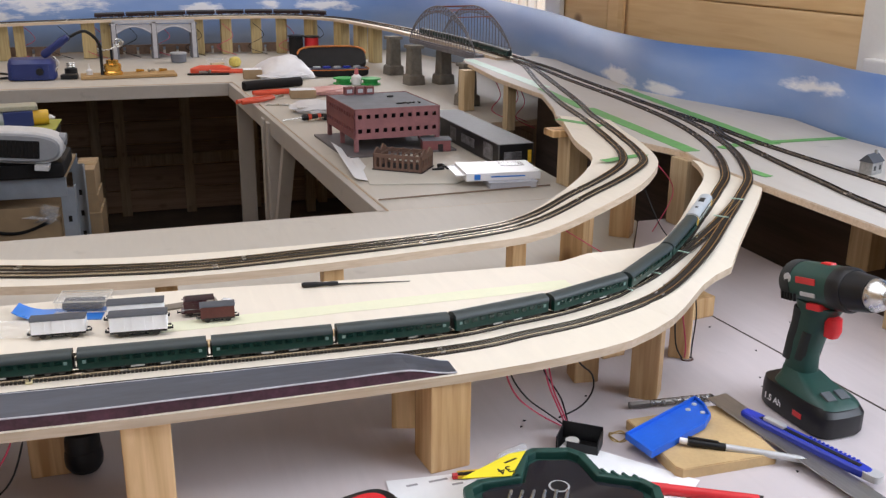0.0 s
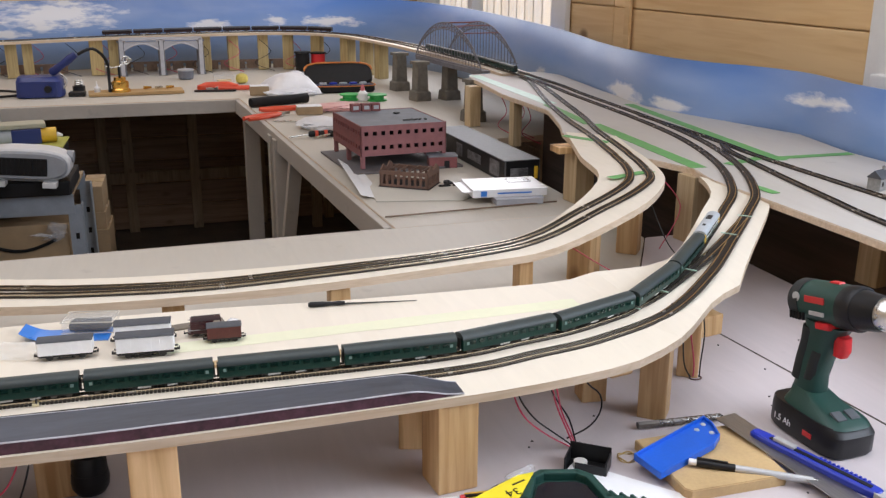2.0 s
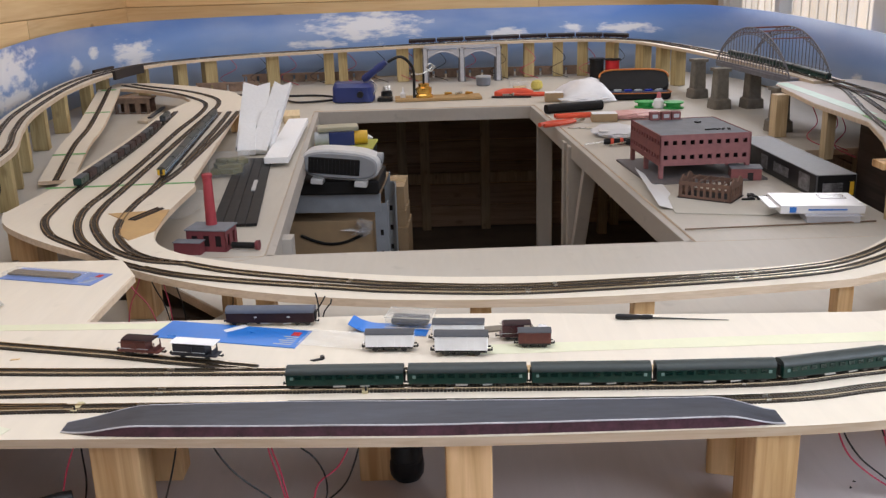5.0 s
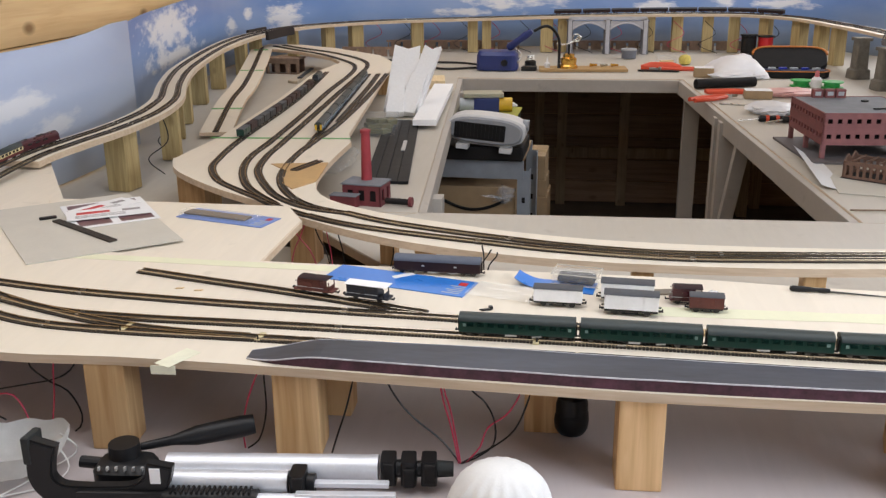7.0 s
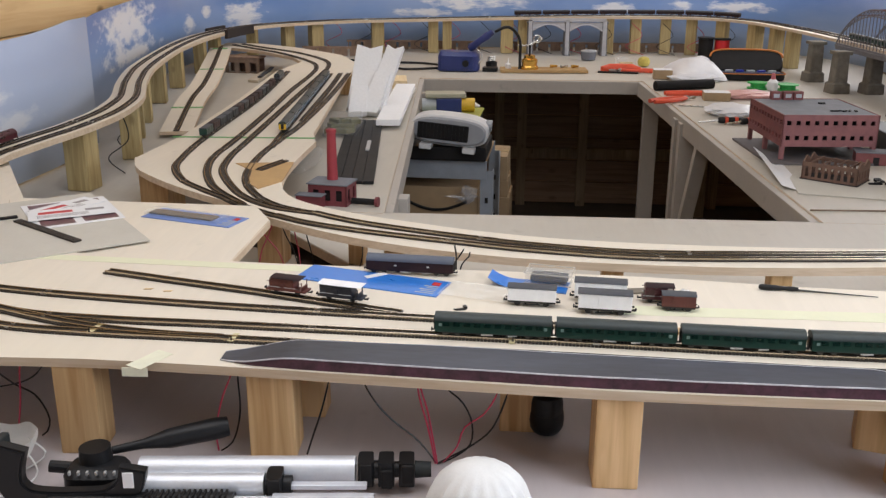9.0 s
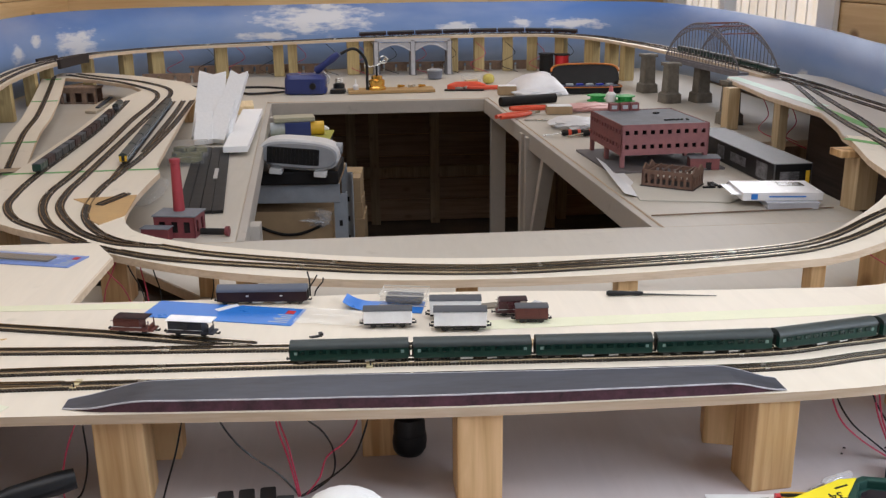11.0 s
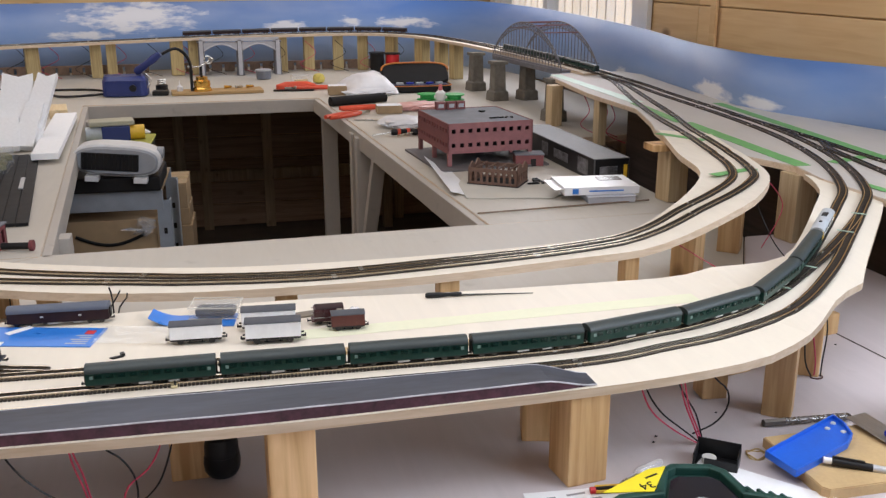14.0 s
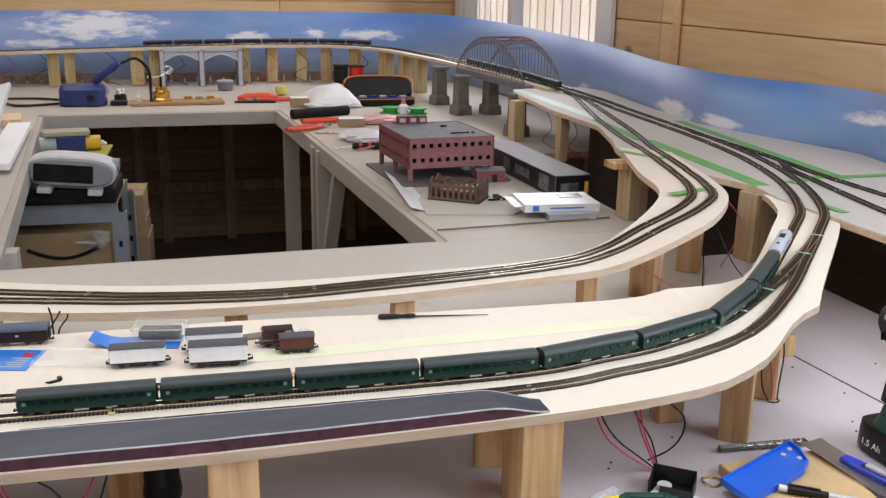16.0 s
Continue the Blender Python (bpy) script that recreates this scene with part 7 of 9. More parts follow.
for k in range(16):
    part("column_tooth", abox((0.018 + 0.005 * k, -0.047, 0.0245), (0.0022, 0.012, 0.003)), BLACK_MATT, tp)
part("column_tip", acyl((0.100, -0.047, 0.014), (0.150, -0.047, 0.014), 0.007, None, 14), ALU, tp, "", True)
part("head_block", loft([(-0.040, -0.006, 0.002, 0.030, 0.020), (-0.040, -0.006, 0.026, 0.030, 0.020), (-0.040, -0.004, 0.031, 0.026, 0.016)], None, 20, 4), BLACK, tp, "", True)
part("head_pivot", acyl((-0.045, 0.006, 0.030), (-0.045, 0.006, 0.044), 0.016, 0.015, 20), BLACK, tp, "", True)
part("pan_lever", lathe([(0.004, 0), (0.005, 0.03), (0.010, 0.055), (0.0115, 0.100), (0.010, 0.114)], 16, None, pose(-0.032, 0.016, 0.034, 0, 86, 18)), BLACK, tp, "", True)
part("knob", acyl((-0.088, 0.0, 0.026), (-0.066, 0.0, 0.024), 0.006, None, 12), BLACK, tp)
def bent_bar(pts, half, y0, y1):
    """A flat bar bent in an upright plane along (x, z) points."""
    line = curve_through([(x, z, 0) for x, z in pts], 0.006)
    nn = sides(line)
    bm = prism([(p.x + n.x * half, p.y + n.y * half) for p, n in zip(line, nn)] + [(p.x - n.x * half, p.y - n.y * half) for p, n in reversed(list(zip(line, nn)))], -y1, -y0, None, 0.002)
    bmesh.ops.transform(bm, matrix=Matrix.Rotation(radians(90), 4, "X"), verts=bm.verts[:])
    return bm


part("yoke", bent_bar([(-0.100, 0.072), (-0.106, 0.050), (-0.106, 0.032), (-0.094, 0.018), (-0.074, 0.0142), (-0.050, 0.0140), (-0.018, 0.0165), (0.002, 0.030), (0.008, 0.050)], 0.0125, -0.048, -0.037), BLACK, tp, "", True)
part("yoke_plate", abox((-0.030, -0.0500, 0.013), (0.086, 0.006, 0.022), 0, 0.002), BLACK, tp)
part("yoke_pad", abox((-0.115, -0.037, 0.064), (0.008, 0.024, 0.028), -8, 0.002), RUBBER, tp)
for k in range(6):
    part("gear_tooth", abox((-0.060 + 0.0085 * k, -0.024, 0.0325), (0.0022, 0.004, 0.004), 0, 0.0006), SILVER_PRINT, tp)
part("maker_plate", abox((0.004, -0.0488, 0.040), (0.010, 0.0014, 0.016), 0, 0.0004), LABEL_WHITE, tp)
MASK = surface("white_moulded_fibre", (0.80, 0.80, 0.78), 0.85, 0, 0.05, 80, 500, 0.25)
dm_ = thing("dust_mask", pose(-0.138, 0.800, T), "white ribbed moulded dust mask standing dome up", "dust mask")
bm = bmesh.new()
rings = []
for j in range(9):
    a = math.pi / 2 * j / 8.2
    r = []
    for i in range(72):
        w = 2 * math.pi * i / 72
        rib = 1 + 0.05 * math.cos(w * 18) * math.sin(max(0.2, math.pi / 2 - a) * 1.2)
        r.append(bm.verts.new((0.050 * math.cos(a) ** 0.75 * math.cos(w) * rib, 0.044 * math.cos(a) ** 0.75 * math.sin(w) * rib, 0.058 * math.sin(a))))
    rings.append(r)
for a, b in zip(rings, rings[1:]):
    for i in range(72):
        bm.faces.new((a[i], a[(i + 1) % 72], b[(i + 1) % 72], b[i]))
bm.faces.new(rings[-1])
bmesh.ops.recalc_face_normals(bm, faces=bm.faces[:])
bmesh.ops.solidify(bm, geom=bm.faces[:], thickness=0.0015)
part("dome", bm, MASK, dm_, "", True)
part("nose_clip", abox((-0.040, -0.020, 0.018), (0.003, 0.022, 0.004), 30, 0.001), ALU, dm_)
mk2 = thing("dust_mask", pose(-0.645, 0.826, T, 0, 0, 15) @ Matrix.Diagonal((0.95, 0.95, 0.90, 1)), "white moulded dust mask lying open with elastic straps", "dust mask")
bm = bmesh.new()
rings = []
for j in range(8):
    a = math.pi / 2 * j / 7.2
    rings.append([bm.verts.new((0.068 * math.cos(a) ** 0.7 * math.cos(2 * math.pi * i / 40), 0.048 * math.cos(a) ** 0.7 * math.sin(2 * math.pi * i / 40), 0.046 - 0.042 * math.sin(a) + (0.006 * math.cos(4 * math.pi * i / 40) + 0.0022 * math.cos(18 * math.pi * i / 40)) * math.cos(a))) for i in range(40)])
for a, b in zip(rings, rings[1:]):
    for i in range(40):
        bm.faces.new((a[i], a[(i + 1) % 40], b[(i + 1) % 40], b[i]))
bm.faces.new(rings[-1])
bmesh.ops.solidify(bm, geom=bm.faces[:], thickness=0.0018)
part("cup", bm, MASK, mk2, "", True)
for s in (1, -1):
    part("strap", tube(curve_through([(0.055, 0.01 * s, 0.040), (0.068, 0.02 * s, 0.012), (0.045, -0.02 + 0.02 * s, 0.003), (0.0, -0.055, 0.003), (-0.03, -0.07 + 0.01 * s, 0.003)], 0.006), 0.0010, 6), MASK, mk2, "", True)

# pale packing pieces where lengths of track meet
PACK = surface("pale_yellow_packing", (0.62, 0.54, 0.32), 0.6, 0, 0.15, 60, 300, 0.1)
for x, y, rz in ((-0.112, 0.967, 4), (-0.566, 0.952, -8), (-0.408, 0.944, -4), (0.62, 1.02, 35), (-0.02, 1.006, -3)):
    q = thing("track_packing", pose(x, y, FRONT + 0.0002, 0, 0, rz), "pale packing piece holding two lengths of track in line", "track packing", "track packing pieces")
    part("block", abox((0, 0, 0.0014), (0.0065, 0.021, 0.0026), 0, 0.0004), PACK, q)
    part("pin", acyl((0.001, -0.009, 0.002), (0.001, -0.009, 0.0075), 0.0009, None, 8), UNDER, q)
for dx, tx, tz in ((0.0, 0.014, 1.038), (0.004, 0.002, 1.043), (0.010, 0.022, 1.034)):
    wire([(-0.190 + dx, 1.200, 0.985), (-0.190 + dx, 1.197, 1.012), (-0.190 + (dx + tx) * 0.7, 1.194, 1.030), (-0.190 + tx, 1.192, tz)], False)

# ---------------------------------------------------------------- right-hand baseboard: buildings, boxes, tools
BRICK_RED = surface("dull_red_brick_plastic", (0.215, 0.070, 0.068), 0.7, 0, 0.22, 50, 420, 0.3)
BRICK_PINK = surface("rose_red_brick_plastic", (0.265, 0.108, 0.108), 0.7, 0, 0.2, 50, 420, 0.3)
BROWN_BRICK = surface("brown_brick_plastic", (0.15, 0.085, 0.060), 0.75, 0, 0.25, 60, 420, 0.3)
ROOF_FELT = surface("blue_grey_roof_felt", (0.19, 0.20, 0.225), 0.75, 0, 0.2, 30, 300, 0.2)
# near-black colour stands in for the shade inside the model buildings
INTERIOR_SHADE = surface("interior_shade", (0.02, 0.016, 0.016), 0.9)


def pierced(L, H, cols, rows, ww, wh, thick, x0=None, z_first=0.3, pitch_z=0.4, legs=0.0):
    """A wall along x with real window openings, between piers and bands."""
    bm = bmesh.new()
    zs = [legs]
    for r in range(rows):
        c = legs + (H - legs) * (z_first + pitch_z * r)
        zs += [c - wh / 2, c + wh / 2]
    zs.append(H)
    xs = [0.0]
    for c in range(cols):
        m = L * (c + 0.5) / cols if x0 is None else x0 + (L - 2 * x0) * c / (cols - 1)
        xs += [m - ww / 2, m + ww / 2]
    xs.append(L)
    for j in range(len(zs) - 1):
        if j % 2 == 0:
            box(bm, (L / 2, thick / 2, (zs[j] + zs[j + 1]) / 2), (L, thick, zs[j + 1] - zs[j]))
        else:
            for i in range(0, len(xs) - 1, 2):
                box(bm, ((xs[i] + xs[i + 1]) / 2, thick / 2, (zs[j] + zs[j + 1]) / 2), (xs[i + 1] - xs[i], thick, zs[j + 1] - zs[j]))
    return bm


fx = thing("model_factory", pose(0.545, 2.398, T - 0.001, 0, 0, 4), "red brick model factory with flat grey roof, open ground floor", "model building")
LX, LY, HH, G = 0.238, 0.268, 0.119, 0.040
part("plinth", abox((LX / 2, LY / 2 - 0.01, 0.003), (LX + 0.07, LY + 0.05, 0.006), 0, 0.001), surface("grey_plastic_base", (0.13, 0.115, 0.115), 0.7, 0, 0.2, 20, 200, 0.2), fx)
# front wall and columns in the paler brick, side and back walls darker
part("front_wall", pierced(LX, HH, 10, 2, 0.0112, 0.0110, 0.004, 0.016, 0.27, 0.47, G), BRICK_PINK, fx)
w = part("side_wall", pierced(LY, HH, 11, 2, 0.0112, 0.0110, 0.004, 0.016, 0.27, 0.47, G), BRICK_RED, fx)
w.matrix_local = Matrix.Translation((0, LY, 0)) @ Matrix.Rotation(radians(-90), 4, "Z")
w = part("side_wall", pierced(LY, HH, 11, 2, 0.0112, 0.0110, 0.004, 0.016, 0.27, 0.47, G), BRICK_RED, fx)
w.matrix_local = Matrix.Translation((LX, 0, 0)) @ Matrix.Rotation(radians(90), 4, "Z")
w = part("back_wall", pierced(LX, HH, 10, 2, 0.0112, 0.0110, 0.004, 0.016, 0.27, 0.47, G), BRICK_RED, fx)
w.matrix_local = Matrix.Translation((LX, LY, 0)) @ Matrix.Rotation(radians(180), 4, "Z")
for x, y in ((0.006, 0.006), (LX - 0.006, 0.006), (0.006, LY - 0.006), (LX - 0.006, LY - 0.006), (0.006, LY / 2), (LX - 0.006, LY / 2)):
    part("column", abox((x, y, G / 2 + 0.004), (0.011, 0.011, G - 0.006), 0, 0.0006), BRICK_PINK, fx)
part("floor_slab", abox((LX / 2, LY / 2, G + 0.002), (LX - 0.010, LY - 0.010, 0.003)), INTERIOR_SHADE, fx)
# added dark core, so the openings look shaded inside
part("shade_core", abox((LX / 2, LY / 2, G + 0.036), (LX - 0.05, LY - 0.05, 0.066)), INTERIOR_SHADE, fx)
part("roof", abox((LX / 2, LY / 2, HH - 0.003), (LX - 0.008, LY - 0.008, 0.004)), ROOF_FELT, fx)
for k in range(3):
    h = part("roof_house", abox((0.062 + 0.028 * k + 0.004 * (k > 0), LY - 0.012, HH + 0.010), (0.0255, 0.020, 0.022), 0, 0.0006), BRICK_RED, fx)
    part("roof_house_window", abox((0.062 + 0.028 * k + 0.004 * (k > 0), LY - 0.0228, HH + 0.010), (0.015, 0.0016, 0.010)), PALE_BAND, h)
for k in range(5):
    part("roof_scrap", abox((0.145 + 0.014 * k, 0.060 + 0.003 * (k % 2), HH + 0.0008), (0.016, 0.006, 0.003), 20 * k), BLACK_MATT, fx)
part("roof_scrap", abox((0.16, 0.18, HH + 0.001), (0.014, 0.012, 0.004), 30), BLACK_MATT, fx)

rn = thing("model_workshop", pose(0.548, 2.215, T + 0.002, 0, 0, -36), "roofless brown brick model workshop shell with gable ends", "model building")
part("side_wall", pierced(0.125, 0.040, 8, 1, 0.0085, 0.024, 0.004, 0.012, 0.48), BROWN_BRICK, rn)
w = part("side_wall", pierced(0.125, 0.040, 8, 1, 0.0085, 0.024, 0.004, 0.012, 0.48), BROWN_BRICK, rn)
w.location = (0, 0.080, 0)
for x in (0.0, 0.121):
    w = part("gable_wall", pierced(0.084, 0.040, 4, 1, 0.010, 0.020, 0.004, 0.013, 0.48), BROWN_BRICK, rn)
    w.matrix_local = Matrix.Translation((x + 0.004, 0, 0)) @ Matrix.Rotation(radians(90), 4, "Z")
    for yy in (0.021, 0.063):
        bm = prism([(-0.021, 0), (0.021, 0), (0, 0.013)], 0, 0.004)
        bmesh.ops.transform(bm, matrix=Matrix.Translation((x, yy, 0.040)) @ Matrix.Rotation(radians(90), 4, "Z") @ Matrix.Rotation(radians(90), 4, "X"), verts=bm.verts[:])
        part("gable", bm, BROWN_BRICK, rn)
part("floor_plate", abox((0.0625, 0.042, 0.001), (0.130, 0.088, 0.002)), INTERIOR_SHADE, rn)
for k in range(4):
    part("roof_truss", abox((0.020 + 0.028 * k, 0.042, 0.041), (0.0025, 0.084, 0.003)), BROWN_BRICK, rn)
sm = thing("model_shed", pose(0.768, 2.405, T, 0, 0, -10), "small dark red brick model outbuilding beside the factory", "model building")
part("wall", abox((0, 0, 0.015), (0.075, 0.050, 0.030), 0, 0.0006), BRICK_RED, sm)
part("roof", abox((0, 0, 0.031), (0.079, 0.054, 0.003), 0, 0.0005), ROOF_FELT, sm)
part("door", abox((0.010, -0.0254, 0.010), (0.014, 0.001, 0.020)), INTERIOR_SHADE, sm)
for i in range(6):
    o = obj("kit_part", box(abox((0, 0, 0.002), (0.030, 0.006, 0.004), 0, 0.0005), (0.008, 0.006, 0.003), (0.006, 0.014, 0.005)), BLACK_MATT)
    o.matrix_world = pose(0.700 + 0.012 * i, 2.17 + 0.016 * (i % 3), T + 0.002, 0, 0, 47 * i)
    tagged(o, "small black plastic kit part", "kit part", "kit parts")

lb = thing("model_box", pose(0.893, 2.43, T, 0, 0, 2) @ Matrix.Diagonal((0.95, 1.25, 0.78, 1)), "long black printed model box with a clear window", "cardboard box")
part("carton", abox((0, 0, 0.036), (0.100, 0.42, 0.072), 0, 0.001), surface("grey_worn_card_top", (0.12, 0.12, 0.125), 0.5, 0, 0.25, 14, 120, 0.1), lb)
for s in (-1, 1):
    part("printed_side", abox((s * 0.0505, 0, 0.036), (0.0016, 0.416, 0.068)), BLACK, lb)
    for k in range(4):
        part("picture_panel", abox((s * 0.0515, -0.16 + 0.10 * k + 0.012 * (k % 2), 0.036), (0.0012, (0.050, 0.075, 0.035, 0.060)[k], (0.050, 0.030, 0.044, 0.036)[k])), surface("grey_box_picture", (0.13, 0.13, 0.14), 0.35, 0, 0.9, 40, 160, 0.0) if k == 0 and s == -1 else bpy.data.materials["grey_box_picture"], lb)
part("end_label", abox((0, -0.2108, 0.036), (0.094, 0.0016, 0.068)), BLACK, lb)
part("end_print", abox((-0.010, -0.2120, 0.034), (0.050, 0.0012, 0.026)), bpy.data.materials["grey_box_picture"], lb)
part("end_print", abox((0.038, -0.2120, 0.030), (0.010, 0.0012, 0.040)), YELLOW, lb)

wb = thing("white_carton", pose(0.800, 2.035, T + 0.0155, 0, 0, -6), "shiny white printed carton with a dark window", "cardboard box")
part("carton", abox((0, 0, 0.009), (0.175, 0.120, 0.018), 0, 0.001), surface("gloss_white_card", (0.78, 0.78, 0.79), 0.24, 0, 0.05, 14, 100, 0.02), wb)
part("window_panel", abox((0.040, 0.022, 0.0183), (0.055, 0.036, 0.0012)), DARK_WINDOW, wb)
part("end_flap", abox((-0.098, 0.0, 0.012), (0.022, 0.100, 0.0015), 0), bpy.data.materials["gloss_white_card"], wb)
part("blue_print", abox((-0.062, -0.0605, 0.009), (0.014, 0.0012, 0.012)), BLUE_CARD, wb)
part("text_line", abox((0.01, -0.0605, 0.009), (0.08, 0.0012, 0.003)), BLUE_CARD, wb)
cb = thing("clear_box", pose(0.815, 2.005, T, 0, 0, -6), "clear plastic box below the white carton", "plastic box")
part("tub", abox((0, 0, 0.0072), (0.110, 0.10, 0.0144), 0, 0.002), glass("frosted_plastic", (0.75, 0.77, 0.84), 0.2, 0.6), cb)
part("lid", abox((0, 0, 0.0147), (0.114, 0.104, 0.0014)), bpy.data.materials["frosted_plastic"], cb)
o = obj("grey_card_sheet", prism([(0.505, 2.075), (0.70, 2.03), (0.80, 2.12), (0.80, 2.20), (0.56, 2.30), (0.525, 2.22)], T, T + 0.0016), GREY_CARD)
tagged(o, "grey card sheet under the model workshop", "card sheet")
p = thing("paper_sheet", pose(0.515, 2.29, T, 0, 0, 0), "curled white paper sheet at the baseboard edge", "paper sheet")
bm = bmesh.new()
bmesh.ops.create_grid(bm, x_segments=8, y_segments=16, size=0.5)
for v in bm.verts:
    v.co = Vector((v.co.x * 0.055 + v.co.y * 0.02, v.co.y * 0.36, 0.001 + 0.022 * max(0, (-v.co.x + 0.1)) * (1.2 + v.co.y)))
bmesh.ops.solidify(bm, geom=bm.faces[:], thickness=0.0004)
part("sheet", bm, LABEL_WHITE, p, "", True)
o = obj("thin_rod", acyl((0.49, 1.935, T + 0.002), (0.90, 1.955, T + 0.002), 0.0018, None, 8), surface("rusty_rod", (0.22, 0.15, 0.10), 0.6, 0.3, 0.2))
tagged(o, "thin brown metal rod on the baseboard", "rod")

# tools towards the far corner
BAG = glass("thin_white_polythene", (0.86, 0.87, 0.90), 0.3, 0.75)


crumple("plastic_bag", pose(0.60, 3.88, T), (0.20, 0.12, 0.03), "crumpled clear polythene bag", BAG, "plastic bag", 3.0)
p = thing("plastic_bag", pose(0.612, 4.05, T, 0, 0, 4), "puffy white plastic bag lying against the open case", "plastic bag")
bm = bmesh.new()
bmesh.ops.create_grid(bm, x_segments=26, y_segments=26, size=0.5)
for v in bm.verts:
    x, y = v.co.x * 2, v.co.y * 2
    dome = max(0, 1 - abs(x) ** 2.4) ** 0.6 * max(0, 1 - abs(y) ** 2.2) ** 0.55
    fold = 0.010 * noise.noise(Vector((x * 2, y * 1.6, 2))) + 0.007 * abs(noise.noise(Vector((x * 5, y * 4, 7))))
    v.co = Vector((x * 0.105 + 0.01 * noise.noise(Vector((y * 3, 1, 0))), y * 0.17, 0.002 + dome * (0.070 + 0.020 * x + fold)))
g = bmesh.ops.extrude_face_region(bm, geom=bm.faces[:])
for v in g["geom"]:
    if isinstance(v, bmesh.types.BMVert):
        v.co.z = 0.001
bmesh.ops.recalc_face_normals(bm, faces=bm.faces[:])
part("bag", bm, surface("white_polythene", (0.80, 0.80, 0.82), 0.32, 0, 0.05, 30, 200, 0.1), p, "", True)
tc = thing("tool_pouch", pose(0.830, 3.965, T, 0, 0, -4), "open black zipped tool case with orange edge piping", "tool case")
part("base_half", loft([(0, 0, 0.0, 0.125, 0.055), (0, 0, 0.005, 0.132, 0.060), (0, 0, 0.026, 0.132, 0.060)], None, 28, 4), BLACK_MATT, tc, "", True)
part("tray", loft([(0, 0, 0.024, 0.120, 0.050), (0, 0, 0.030, 0.118, 0.048)], None, 28, 4), surface("blue_black_lining", (0.010, 0.014, 0.05), 0.6), tc)
lid = loft([(0, 0, 0.0, 0.138, 0.055), (0, 0, 0.004, 0.144, 0.060), (0, 0, 0.020, 0.144, 0.060), (0, 0, 0.026, 0.138, 0.054)], None, 28, 4)
bmesh.ops.transform(lid, matrix=pose(-0.010, 0.074, 0.050, 42, 0, 0), verts=lid.verts[:])
part("lid_half", lid, BLACK_MATT, tc, "", True)
pip = [Vector((0.134 * math.copysign(abs(math.cos(a)) ** 0.5, math.cos(a)), 0.060 * math.copysign(abs(math.sin(a)) ** 0.5, math.sin(a)), 0.027)) for a in [2 * math.pi * i / 60 for i in range(61)]]
bm = tube(pip[1:30], 0.004, 6)
bmesh.ops.transform(bm, matrix=pose(-0.010, 0.072, 0.048, 42, 0, 0) @ Matrix.Diagonal((1.075, 1, 1, 1)), verts=bm.verts[:])
part("lid_piping", bm, surface("orange_piping", (0.55, 0.18, 0.03), 0.6), tc, "orange piping", True)
bm = tube(pip, 0.0022, 6)
part("base_piping", bm, bpy.data.materials["orange_piping"], tc, "orange piping", True)
for k in range(5):
    part("bit_roll", abox((-0.085 + 0.042 * k, -0.010, 0.034), (0.030, 0.016, 0.008), 8 * k, 0.002), BLUE_K if k % 2 else PALE_BAND, tc)
o = obj("torch_tube", acyl((0.402, 3.60, T + 0.018), (0.627, 3.68, T + 0.018), 0.018, None, 18), BLACK_MATT, None, "", True)
tagged(o, "matt black cylindrical torch lying on its side", "torch")
KRAFT = surface("brown_kraft_card", (0.36, 0.25, 0.14), 0.75, 0, 0.1, 30, 200, 0.1)
for x, y, s, tp_ in ((0.586, 3.40, (0.090, 0.060, 0.028), KRAFT), (0.478, 3.95, (0.075, 0.06, 0.036), KRAFT)):
    q = thing("small_carton", pose(x, y, T, 0, 0, -4), "small brown card carton with a white top", "cardboard box", "small cartons")
    part("carton", abox((0, 0, s[2] / 2), s, 0, 0.001), tp_, q)
    part("top_label", abox((0, 0, s[2] + 0.0006), (s[0] * 0.98, s[1] * 0.98, 0.001)), LABEL_WHITE, q)
ORANGE = surface("orange_red_grip", (0.70, 0.085, 0.035), 0.45, 0, 0.08, 30, 300, 0.04)


def pliers(m, label, mat, L=0.15):
    q = thing("pliers", m, label, "pliers", "pliers")
    for s in (-1, 1):
        part("grip", tube(curve_through([(0.0, 0.003 * s, 0.009), (-0.3 * L, 0.016 * s, 0.009), (-0.62 * L, 0.020 * s, 0.009), (-0.9 * L, 0.012 * s, 0.009)], 0.008), 0.0075, 8), mat, q, "", True)
        part("jaw", prism([(0.0, 0.0005 * s), (0.02, 0.008 * s), (0.3 * L, 0.001 * s)] if s > 0 else [(0.3 * L, 0.001 * s), (0.02, 0.008 * s), (0.0, 0.0005 * s)], 0.004, 0.013), STEEL, q)
    part("pivot", acyl((0.004, 0, 0.002), (0.004, 0, 0.016), 0.008, None, 14), STEEL, q)
    return q


pliers(pose(0.475, 3.37, T, 0, 0, 35), "orange-handled pliers near the corner of the well", ORANGE, 0.17)
pliers(pose(0.60, 3.50, T, 0, 0, 8), "orange-red handled side cutters on the baseboard", ORANGE, 0.20)
pliers(pose(0.33, 4.125, T, 0, 0, 178), "orange and black handled pliers on the far baseboard", ORANGE, 0.17)
o = obj("orange_handle", loft([(0.33, 4.15, T, 0.085, 0.022), (0.33, 4.15, T + 0.02, 0.085, 0.022), (0.33, 4.15, T + 0.032, 0.05, 0.014)], None, 24, 3), ORANGE, None, "", True)
tagged(o, "orange plastic tool handle lying on the far baseboard", "tool handle")
o = obj("black_ruler", abox((0, 0, 0.003), (0.17, 0.022, 0.006), 0, 0.001), BLACK)
o.matrix_world = pose(0.315, 4.10, T, 0, 0, -8)
